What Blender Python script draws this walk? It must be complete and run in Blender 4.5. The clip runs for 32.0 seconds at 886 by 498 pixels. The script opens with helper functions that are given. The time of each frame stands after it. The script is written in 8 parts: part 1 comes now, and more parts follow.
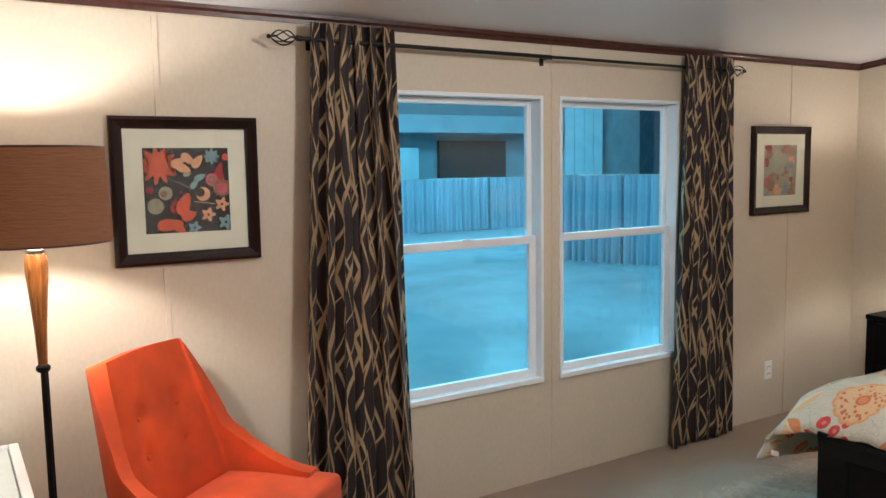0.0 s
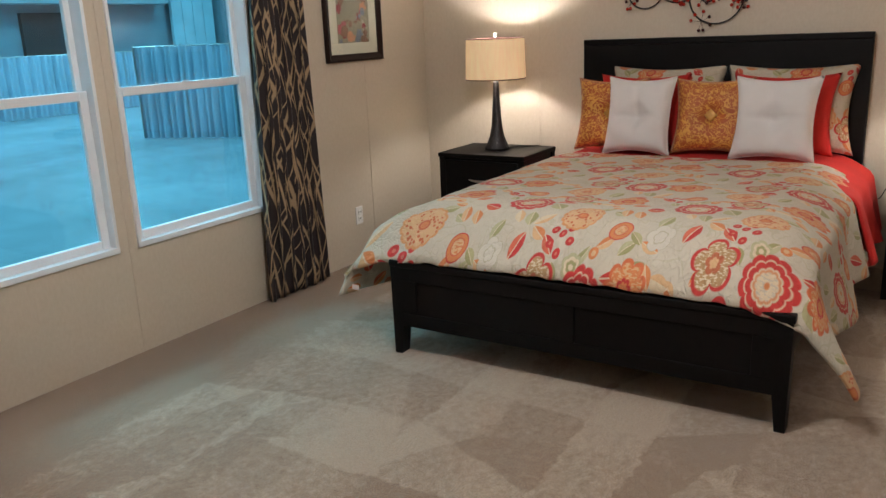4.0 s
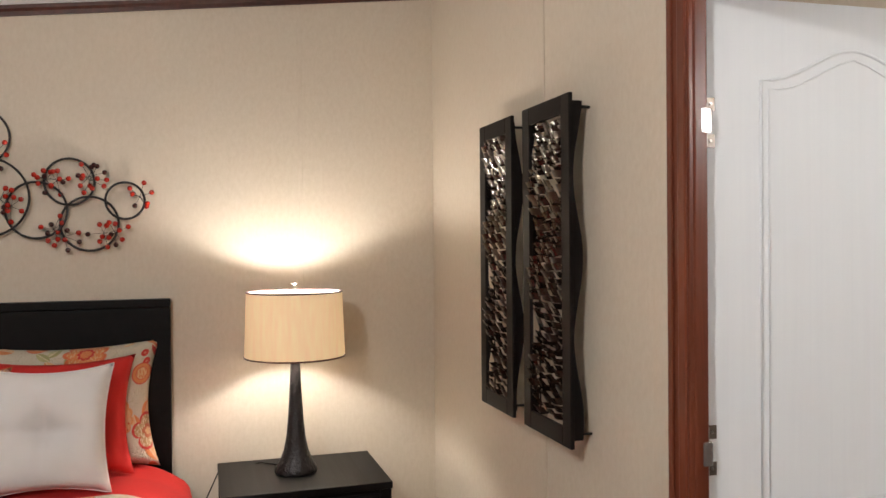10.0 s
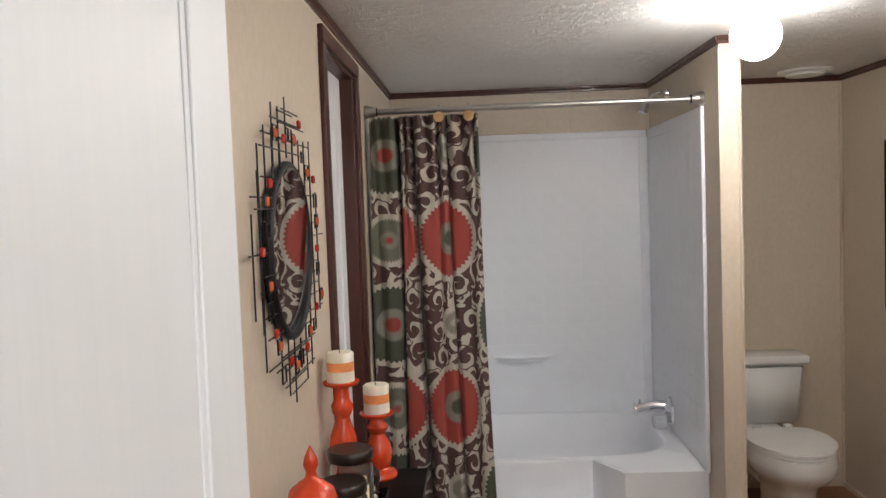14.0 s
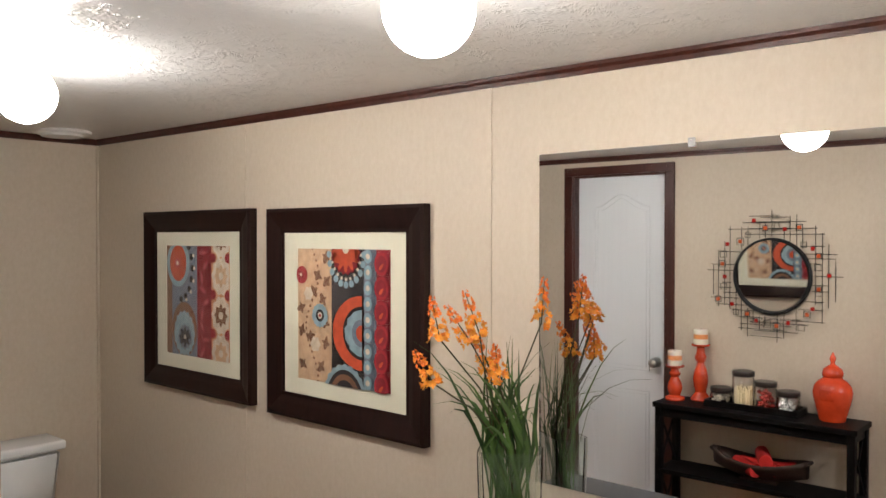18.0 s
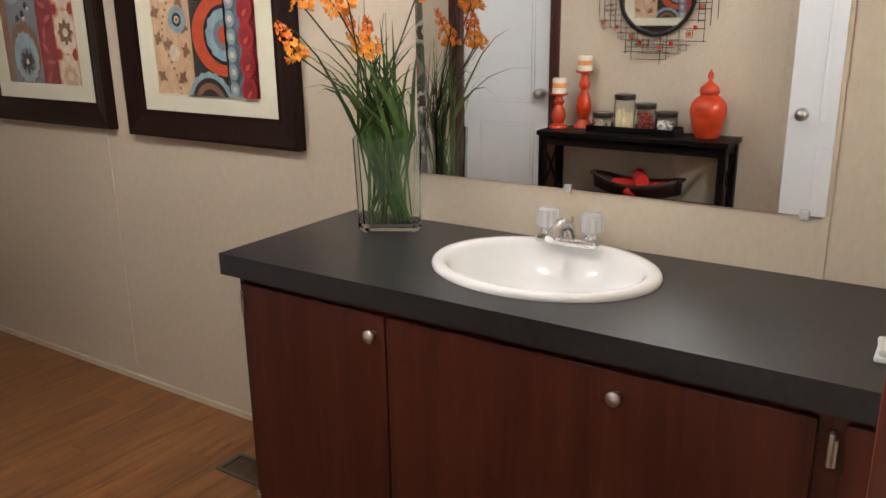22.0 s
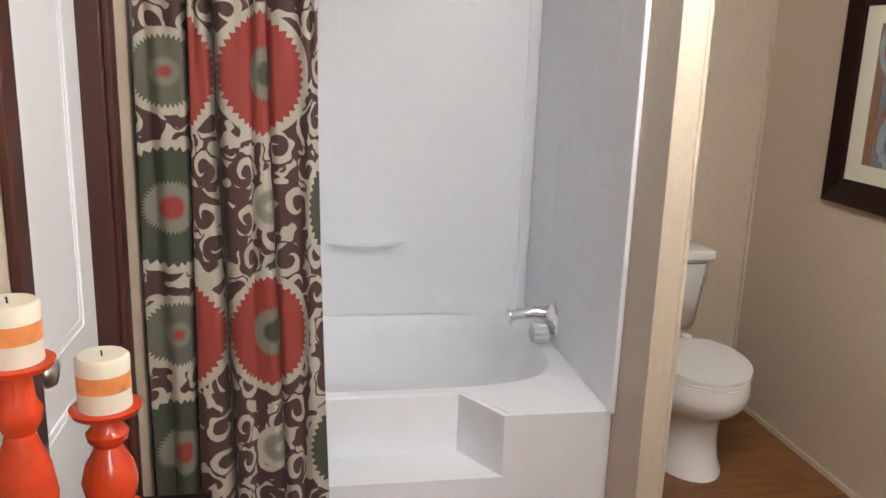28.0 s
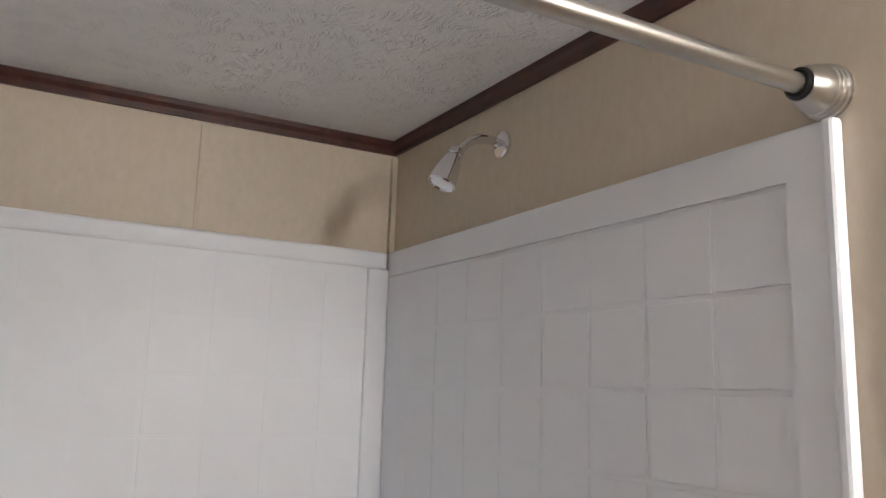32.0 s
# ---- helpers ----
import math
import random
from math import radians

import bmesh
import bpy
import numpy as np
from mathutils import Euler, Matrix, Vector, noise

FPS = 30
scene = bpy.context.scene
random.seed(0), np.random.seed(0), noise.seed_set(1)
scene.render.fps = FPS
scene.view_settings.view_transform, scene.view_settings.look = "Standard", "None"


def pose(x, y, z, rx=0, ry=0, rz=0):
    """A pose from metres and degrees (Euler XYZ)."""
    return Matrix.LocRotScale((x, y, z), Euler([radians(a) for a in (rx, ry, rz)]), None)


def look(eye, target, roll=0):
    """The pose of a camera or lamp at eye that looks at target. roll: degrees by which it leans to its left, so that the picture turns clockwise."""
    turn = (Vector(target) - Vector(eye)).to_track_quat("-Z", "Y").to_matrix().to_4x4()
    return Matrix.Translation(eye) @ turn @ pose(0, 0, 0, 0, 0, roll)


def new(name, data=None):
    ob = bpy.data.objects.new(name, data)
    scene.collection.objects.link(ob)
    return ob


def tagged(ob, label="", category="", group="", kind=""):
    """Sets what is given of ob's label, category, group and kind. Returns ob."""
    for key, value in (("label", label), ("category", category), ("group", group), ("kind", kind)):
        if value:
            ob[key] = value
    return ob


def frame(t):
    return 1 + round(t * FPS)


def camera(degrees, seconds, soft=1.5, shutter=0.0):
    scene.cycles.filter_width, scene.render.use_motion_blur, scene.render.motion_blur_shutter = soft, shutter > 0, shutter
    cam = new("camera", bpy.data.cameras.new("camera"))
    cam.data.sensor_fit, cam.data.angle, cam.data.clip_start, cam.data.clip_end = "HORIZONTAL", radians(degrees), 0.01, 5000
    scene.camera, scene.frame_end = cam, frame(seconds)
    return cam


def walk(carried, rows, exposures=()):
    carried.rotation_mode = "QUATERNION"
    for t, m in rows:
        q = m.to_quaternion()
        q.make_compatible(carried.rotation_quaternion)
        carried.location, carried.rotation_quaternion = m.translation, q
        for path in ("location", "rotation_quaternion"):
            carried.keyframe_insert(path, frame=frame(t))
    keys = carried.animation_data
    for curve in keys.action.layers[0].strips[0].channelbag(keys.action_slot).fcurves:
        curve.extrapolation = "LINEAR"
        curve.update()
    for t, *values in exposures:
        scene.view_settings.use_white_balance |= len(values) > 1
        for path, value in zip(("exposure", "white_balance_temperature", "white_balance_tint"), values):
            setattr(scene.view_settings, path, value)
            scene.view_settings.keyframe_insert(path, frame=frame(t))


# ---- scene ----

cam = camera(57.6, 32.0)
PATH = [
    (0, (0.284, 1.248, 1.556), (1.335, 2.936, 1.35), -0.9),
    (0.5, (0.295, 1.236, 1.519), (1.373, 2.898, 1.25), -0.7),
    (1, (0.314, 1.241, 1.478), (1.443, 2.857, 1.141), -0.6),
    (1.5, (0.341, 1.235, 1.451), (1.527, 2.797, 1.058), -0.7),
    (2, (0.377, 1.223, 1.415), (1.63, 2.719, 0.978), -1.2),
    (2.5, (0.424, 1.206, 1.405), (1.769, 2.606, 0.926), -1.6),
    (3, (0.481, 1.21, 1.378), (1.933, 2.49, 0.876), -2.0),
    (3.5, (0.532, 1.184, 1.4), (2.071, 2.347, 0.869), -2.3),
    (4, (0.568, 1.159, 1.406), (2.195, 2.195, 0.877), -2.4),
    (4.5, (0.603, 1.132, 1.424), (2.316, 2.032, 0.917), -2.3),
    (6.5, (0.708, 1.269, 1.504), (2.638, 1.729, 1.246), -1.6),
    (7, (0.809, 1.358, 1.527), (2.761, 1.754, 1.347), -1.0),
    (7.5, (0.951, 1.425, 1.544), (2.927, 1.713, 1.423), -0.5),
    (8, (1.171, 1.448, 1.543), (3.162, 1.623, 1.478), -0.5),
    (8.5, (1.39, 1.451, 1.526), (3.39, 1.483, 1.501), -0.3),
    (9, (1.62, 1.489, 1.515), (3.612, 1.309, 1.509), 0.0),
    (9.5, (1.818, 1.491, 1.507), (3.784, 1.121, 1.505), -0.2),
    (10, (2.039, 1.436, 1.517), (3.952, 0.854, 1.499), -0.5),
    (10.5, (2.241, 1.396, 1.53), (4.043, 0.528, 1.491), -0.4),
    (11, (2.442, 1.402, 1.528), (4.033, 0.191, 1.488), -1.0),
    (11.5, (2.608, 1.299, 1.527), (3.974, -0.162, 1.488), -1.6),
    (12, (2.760, 1.175, 1.536), (3.872, -0.487, 1.479), -1.9),
    (12.5, (2.911, 1.06, 1.549), (3.79, -0.735, 1.474), -2.3),
    (13, (3.046, 0.97, 1.549), (3.644, -0.937, 1.465), -1.9),
    (13.5, (3.142, 0.859, 1.552), (3.472, -1.111, 1.454), -1.9),
    (14, (3.189, 0.707, 1.558), (3.272, -1.288, 1.45), -2.1),
    (14.5, (3.207, 0.58, 1.572), (3.035, -1.41, 1.463), -2.1),
    (15, (3.226, 0.534, 1.585), (2.777, -1.413, 1.487), -0.8),
    (15.5, (3.222, 0.49, 1.607), (2.533, -1.383, 1.484), -1.8),
    (17.5, (3.211, 0.367, 1.681), (1.788, -1.039, 1.65), -0.3),
    (18, (3.182, 0.369, 1.67), (1.675, -0.946, 1.641), -0.0),
    (18.5, (3.157, 0.359, 1.654), (1.585, -0.876, 1.591), 0.1),
    (19, (3.133, 0.353, 1.624), (1.524, -0.831, 1.513), 0.2),
    (19.5, (3.108, 0.351, 1.6), (1.462, -0.771, 1.417), 0.2),
    (20, (3.097, 0.347, 1.561), (1.427, -0.724, 1.305), 0.2),
    (20.5, (3.093, 0.345, 1.521), (1.431, -0.716, 1.189), 0.1),
    (21, (3.094, 0.344, 1.476), (1.447, -0.715, 1.068), -0.2),
    (21.5, (3.087, 0.346, 1.434), (1.458, -0.709, 0.949), -0.5),
    (22, (3.088, 0.346, 1.396), (1.487, -0.714, 0.836), -0.8),
    (22.5, (3.098, 0.337, 1.363), (1.539, -0.746, 0.734), -1.1),
    (23, (3.105, 0.323, 1.34), (1.595, -0.794, 0.653), -1.1),
    (23.5, (3.131, 0.305, 1.332), (1.7, -0.891, 0.611), -0.7),
    (24, (3.164, 0.281, 1.332), (1.845, -1.034, 0.602), -0.1),
    (24.5, (3.181, 0.249, 1.327), (2.017, -1.213, 0.614), 0.2),
    (25, (3.223, 0.232, 1.335), (2.259, -1.382, 0.652), -0.1),
    (25.5, (3.244, 0.181, 1.342), (2.496, -1.555, 0.687), -0.2),
    (27.5, (3.196, -0.23, 1.439), (2.896, -2.129, 0.893), 0.9),
    (28, (3.203, -0.400, 1.490), (2.863, -2.313, 1.018), 1.9),
    (28.5, (3.176, -0.547, 1.527), (2.794, -2.475, 1.159), 2.5),
    (29, (3.076, -0.732, 1.584), (2.698, -2.677, 1.311), 1.2),
    (29.5, (3.047, -0.942, 1.563), (2.609, -2.889, 1.434), 1.1),
    (30, (3.042, -1.177, 1.585), (2.504, -3.103, 1.573), 1.1),
    (31, (2.995, -1.659, 1.613), (2.314, -3.53, 1.8), 1.3),
    (32, (2.985, -2.074, 1.635), (2.022, -3.792, 1.985), 1.7),
]
walk(cam, [(t, look(eye, target, roll)) for t, eye, target, roll in PATH],
     [(0, 0.0), (4, -0.08), (7, 0.0), (9, 0.0), (10, 0.15), (11, 0.38), (12, 0.46), (13, 0.38), (15, 0.28), (18, 0.40), (20, 0.48), (22, 0.46), (25, 0.6), (27.5, 0.88), (29, 0.8), (30, 0.66), (32, 0.62)])

# ---- light ----
world = bpy.data.worlds.new("hall_air")
world.use_nodes = True
world.node_tree.nodes["Background"].inputs[0].default_value = (0.25, 0.55, 0.75, 1)
world.node_tree.nodes["Background"].inputs[1].default_value = 0.05
scene.world = world


def lamp(name, kind, m, energy, color, size=0.1):
    data = bpy.data.lights.new(name, kind)
    data.energy, data.color = energy, color
    if kind == "AREA":
        data.size = size
    else:
        data.shadow_soft_size = size
    ob = new(name, data)
    ob.matrix_basis = m
    return ob


WARM, SOFT = (1.0, 0.955, 0.915), (1.0, 0.985, 0.965)
LAMP_W, FLOOR_W, FILL_W, GLOBE_W = 22.0, 40.0, 77.0, 20.2
OPAL = (1.0, 0.955, 0.905)
HALL = (0.20, 0.72, 1.0)
for x in (2.0, 14.0, 26.0, 38.0):
    for y in (12.0, 24.0, 36.0):
        lamp("hall_lamp", "AREA", pose(x, y, 10.3), 1150, HALL, 4.0)
# unseen fill lamp added under the bedroom ceiling to brighten the room
lamp("bedroom_fill_light", "POINT", pose(2.3, 2.15, 2.29), FILL_W, SOFT, 0.12)

# ---- plan (metres) ----
XW, XE, XH, XO = 1.283, 3.622, 5.532, -1.9      # mirror wall, east bath wall, headboard wall, far bedroom wall
YN, YD, YD2, YB = 4.40, 0.418, 0.318, -3.57   # window wall, divider (bedroom face, bath face), back bath wall
PX0, PX1, PY = 2.193, 2.268, -2.355              # partition beside the tub and its free end
HN, HD = 2.18, 2.65                           # ceiling at the window wall and at the divider
BD, BB = 2.134, 2.155                         # bath ceiling at the divider and at the back wall


# ---- small mesh kit ----
def part(name, bm, material, parent=None, label="", smooth=False):
    me = bpy.data.meshes.new(name)
    bmesh.ops.recalc_face_normals(bm, faces=bm.faces)
    bm.to_mesh(me)
    bm.free()
    if smooth:
        me.polygons.foreach_set("use_smooth", [True] * len(me.polygons))
        if smooth is not True:
            me.set_sharp_from_angle(angle=radians(smooth))
    me.materials.append(material)
    ob = new(name, me)
    ob.parent = parent
    return tagged(ob, label)


def thing(name, label, category, x=0, y=0, z=0, rz=0, group="", kind=""):
    ob = new(name)
    ob.empty_display_size = 0.1
    ob.matrix_basis = pose(x, y, z, 0, 0, rz)
    return tagged(ob, label, category, group, kind)


def setting(name, bm, material, label="", category="", smooth=False):
    return tagged(part(name, bm, material, None, label, smooth), label, category, "", "structure")


def box(bm, x0, x1, y0, y1, z0, z1, r=0.0, seg=2):
    vs = [bm.verts.new((x, y, z)) for x in (x0, x1) for y in (y0, y1) for z in (z0, z1)]
    q = [(0, 1, 3, 2), (4, 6, 7, 5), (0, 4, 5, 1), (2, 3, 7, 6), (0, 2, 6, 4), (1, 5, 7, 3)]
    fs = [bm.faces.new([vs[i] for i in f]) for f in q]
    if r:
        es = list({e for f in fs for e in f.edges})
        bmesh.ops.bevel(bm, geom=es, offset=r, segments=seg, affect="EDGES", profile=0.5)
    return bm


def boxes(*rows, r=0.0):
    bm = bmesh.new()
    for row in rows:
        box(bm, *row, r=r)
    return bm


def prism(bm, pts, axis, a, b):
    """A flat outline (pairs) drawn out along an axis from a to b."""
    def at(p, s):
        return {"x": (s, p[0], p[1]), "y": (p[0], s, p[1]), "z": (p[0], p[1], s)}[axis]
    lo, hi = [bm.verts.new(at(p, a)) for p in pts], [bm.verts.new(at(p, b)) for p in pts]
    bm.faces.new(lo), bm.faces.new(hi[::-1])
    for i in range(len(pts)):
        j = (i + 1) % len(pts)
        bm.faces.new((lo[i], lo[j], hi[j], hi[i]))
    return bm


def sheet(bm, f, nu, nv, closed=False, uv=None):
    """A grid of points f(u, v), u and v from 0 to 1; uv: the pattern's coordinates at (u, v)."""
    vs = [[bm.verts.new(f(i / nu, j / nv)) for j in range(nv + 1)] for i in range(nu if closed else nu + 1)]
    layer = bm.loops.layers.uv.verify() if uv else None
    for i in range(nu):
        for j in range(nv):
            k = (i + 1) % len(vs)
            face = bm.faces.new((vs[i][j], vs[k][j], vs[k][j + 1], vs[i][j + 1]))
            if uv:
                for loop, (a, b) in zip(face.loops, ((i, j), (i + 1, j), (i + 1, j + 1), (i, j + 1))):
                    loop[layer].uv = uv(a / nu, b / nv)
    return vs


def lathe(bm, rows, n=24, x=0.0, y=0.0, z=0.0, caps=True, sx=1.0, sy=1.0):
    """Rows of (radius, height) turned round an upright axis."""
    rings = []
    for r, h in rows:
        rings.append([bm.verts.new((x + sx * r * math.cos(2 * math.pi * i / n), y + sy * r * math.sin(2 * math.pi * i / n), z + h)) for i in range(n)])
    for a, b in zip(rings, rings[1:]):
        for i in range(n):
            bm.faces.new((a[i], a[(i + 1) % n], b[(i + 1) % n], b[i]))
    if caps:
        bm.faces.new(rings[0][::-1]), bm.faces.new(rings[-1])
    return bm


def tube(bm, pts, r, n=8, ring=False):
    """A round bar along points; r: one radius or one a point."""
    pts = [Vector(p) for p in pts]
    rs = r if isinstance(r, (list, tuple)) else [r] * len(pts)
    rings, side = [], None
    for i, p in enumerate(pts):
        a, b = (pts[i - 1], pts[(i + 1) % len(pts)]) if ring else (pts[max(i - 1, 0)], pts[min(i + 1, len(pts) - 1)])
        d = (b - a).normalized()
        if side is None:
            side = d.orthogonal().normalized()
        side = (side - d * side.dot(d)).normalized()
        up = d.cross(side)
        rings.append([bm.verts.new(p + rs[i] * (side * math.cos(2 * math.pi * k / n) + up * math.sin(2 * math.pi * k / n))) for k in range(n)])
    for a, b in zip(rings, rings[1:] + rings[:1] if ring else rings[1:]):
        best = 0
        if ring and b is rings[0]:
            best = min(range(n), key=lambda s: sum((a[k].co - b[(k + s) % n].co).length for k in range(n)))
        for k in range(n):
            bm.faces.new((a[k], a[(k + 1) % n], b[(k + 1 + best) % n], b[(k + best) % n]))
    if not ring:
        bm.faces.new(rings[0][::-1]), bm.faces.new(rings[-1])
    return bm


def ball(bm, x, y, z, r, n=10, m=6, sx=1.0, sy=1.0, sz=1.0):
    mat = Matrix.Translation((x, y, z)) @ Matrix.Diagonal((sx, sy, sz, 1))
    bmesh.ops.create_uvsphere(bm, u_segments=n, v_segments=m, radius=r, matrix=mat)
    return bm


def hoop(cx, cy, cz, r, n=32, plane="yz", rb=None):
    rb = rb or r
    out = []
    for i in range(n):
        a = 2 * math.pi * i / n
        u, v = r * math.cos(a), rb * math.sin(a)
        out.append({"yz": (cx, cy + u, cz + v), "xz": (cx + u, cy, cz + v), "xy": (cx + u, cy + v, cz)}[plane])
    return out


# ---- node kit ----
class Net:
    """A short way to write a node material."""

    def __init__(self, name):
        self.mat = bpy.data.materials.new(name)
        self.mat.use_nodes = True
        self.t = self.mat.node_tree
        self.bsdf = self.t.nodes["Principled BSDF"]

    def put(self, socket, value):
        if hasattr(value, "is_linked"):
            self.t.links.new(value, socket)
        else:
            if socket.type == "RGBA" and len(value) == 3:
                value = (*value, 1)
            socket.default_value = value

    def node(self, kind, out=0, **ins):
        n = self.t.nodes.new(kind)
        for k, v in ins.items():
            if k.startswith("_"):
                self.put(n.inputs[int(k[1:])], v)
            elif k in ("operation", "blend_type", "data_type", "feature", "wave_type", "bands_direction", "noise_dimensions", "voronoi_dimensions", "wave_profile"):
                if k == "operation":
                    n.operation = v
                elif k == "blend_type":
                    n.blend_type = v
                elif k == "data_type":
                    n.data_type = v
                elif k == "feature":
                    n.feature = v
                elif k == "wave_type":
                    n.wave_type = v
                elif k == "bands_direction":
                    n.bands_direction = v
            else:
                self.put(n.inputs[k], v)
        return n.outputs[out]

    def coord(self, what="Object"):
        return self.node("ShaderNodeTexCoord", what)

    def world(self):
        return self.node("ShaderNodeNewGeometry", "Position")

    def scale(self, v, s, loc=(0, 0, 0), rot=(0, 0, 0)):
        return self.node("ShaderNodeMapping", Vector=v, Scale=s, Location=loc, Rotation=rot)

    def noise(self, v, s, detail=3.0, rough=0.5, out="Fac", dist=0.0):
        return self.node("ShaderNodeTexNoise", out, Vector=v, Scale=s, Detail=detail, Roughness=rough, Distortion=dist)

    def m(self, op, a, b=0.0, c=0.0):
        return self.node("ShaderNodeMath", 0, operation=op, _0=a, _1=b, _2=c)

    def ramp(self, fac, lo, hi):
        """0 below lo, 1 above hi."""
        return self.node("ShaderNodeMapRange", 0, Value=fac, **{"From Min": lo, "From Max": hi})

    def mix(self, fac, a, b, how="MIX"):
        n = self.t.nodes.new("ShaderNodeMix")
        n.data_type, n.blend_type = "RGBA", how
        self.put(n.inputs[0], fac), self.put(n.inputs[6], a), self.put(n.inputs[7], b)
        return n.outputs[2]

    def xyz(self, v):
        n = self.t.nodes.new("ShaderNodeSeparateXYZ")
        self.put(n.inputs[0], v)
        return n.outputs

    def join(self, x, y, z=0.0):
        return self.node("ShaderNodeCombineXYZ", 0, X=x, Y=y, Z=z)

    def bump(self, height, strength=0.2, dist=0.01):
        return self.node("ShaderNodeBump", 0, Height=height, Strength=strength, Distance=dist)

    def done(self, color, rough=0.6, metal=0.0, normal=None, **more):
        self.put(self.bsdf.inputs["Base Color"], color), self.put(self.bsdf.inputs["Roughness"], rough)
        self.put(self.bsdf.inputs["Metallic"], metal)
        if normal:
            self.put(self.bsdf.inputs["Normal"], normal)
        for k, v in more.items():
            self.put(self.bsdf.inputs[k.replace("_", " ")], v)
        return self.mat


def plain(name, color, rough=0.5, metal=0.0, vary=0.12, scale=9.0, bump=0.05, grain=160.0, dist=0.002, **more):
    """Paint, metal, plastic and the like: a colour with blotches, fine relief and uneven gloss."""
    n = Net(name)
    v = n.coord()
    big, fine = n.noise(v, scale, 4), n.noise(v, grain, 2)
    dark = tuple(c * (1 - vary) for c in color)
    light = tuple(min(1, c * (1 + vary)) for c in color)
    col = n.mix(n.ramp(big, 0.3, 0.7), dark, light)
    r = n.m("ADD", rough - 0.05, n.m("MULTIPLY", big, 0.1))
    return n.done(col, r, metal, n.bump(fine, bump, dist), **more)

# ---- materials ----
def wall_mat():
    n = Net("vinyl_wallboard")
    v = n.world()
    streak = n.noise(n.scale(v, (60, 60, 34)), 1.0, 4, 0.6)
    fleck = n.noise(n.scale(v, (120, 120, 70)), 1.0, 2)
    cloud = n.noise(v, 1.4, 3)
    col = n.mix(n.ramp(streak, 0.3, 0.7), (0.570, 0.485, 0.380), (0.618, 0.535, 0.433))
    col = n.mix(n.m("MULTIPLY", n.ramp(fleck, 0.5, 0.75), 0.35), col, (0.65, 0.57, 0.47))
    col = n.mix(n.m("MULTIPLY", n.ramp(cloud, 0.35, 0.7), 0.25), col, (0.570, 0.478, 0.372))
    return n.done(col, 0.55, 0, n.bump(streak, 0.03, 0.0012))


def wood_mat(name, dark, light, rough=0.35, axis="z", grain=26.0, gloss=0.5):
    n = Net(name)
    v = n.coord()
    s = {"x": (1.2, grain, grain), "y": (grain, 1.2, grain), "z": (grain, grain, 1.2)}[axis]
    g = n.noise(n.scale(v, s), 1.0, 5, 0.62, dist=0.6)
    f = n.noise(n.scale(v, tuple(6 * k for k in s)), 1.0, 2)
    col = n.mix(n.ramp(g, 0.3, 0.72), dark, light)
    col = n.mix(n.m("MULTIPLY", f, 0.25), col, dark)
    return n.done(col, n.m("ADD", rough - 0.06, n.m("MULTIPLY", g, 0.14)), 0, n.bump(f, 0.05, 0.001), Specular_IOR_Level=gloss)


def ceiling_mat(name, relief, scale, dark=(0.80, 0.785, 0.765), light=(0.88, 0.87, 0.855)):
    """Ceiling paint; a coarse relief is a brushed plaster of short curved ridges."""
    n = Net(name)
    v = n.world()
    bend = n.node("ShaderNodeVectorMath", 0, operation="ADD", _0=v, _1=n.scale(n.noise(v, 6.0, 2, out="Color"), (0.22, 0.22, 0.0)))
    a = n.noise(n.scale(bend, (1.0, 0.42, 1.0)), scale, 2, 0.6, dist=1.6)
    ridge = n.ramp(n.m("ABSOLUTE", n.m("SUBTRACT", a, 0.5)), 0.09, 0.0)
    gate = n.ramp(n.noise(v, 26.0, 2), 0.46, 0.60)
    b = n.noise(v, 1.1, 3)
    col = n.mix(n.ramp(b, 0.35, 0.7), dark, light)
    h = n.m("ADD", n.m("MULTIPLY", ridge, gate), n.m("MULTIPLY", n.noise(v, scale * 2.2, 3), 0.45))
    return n.done(col, 0.30, 0, n.bump(h, relief, 0.008))


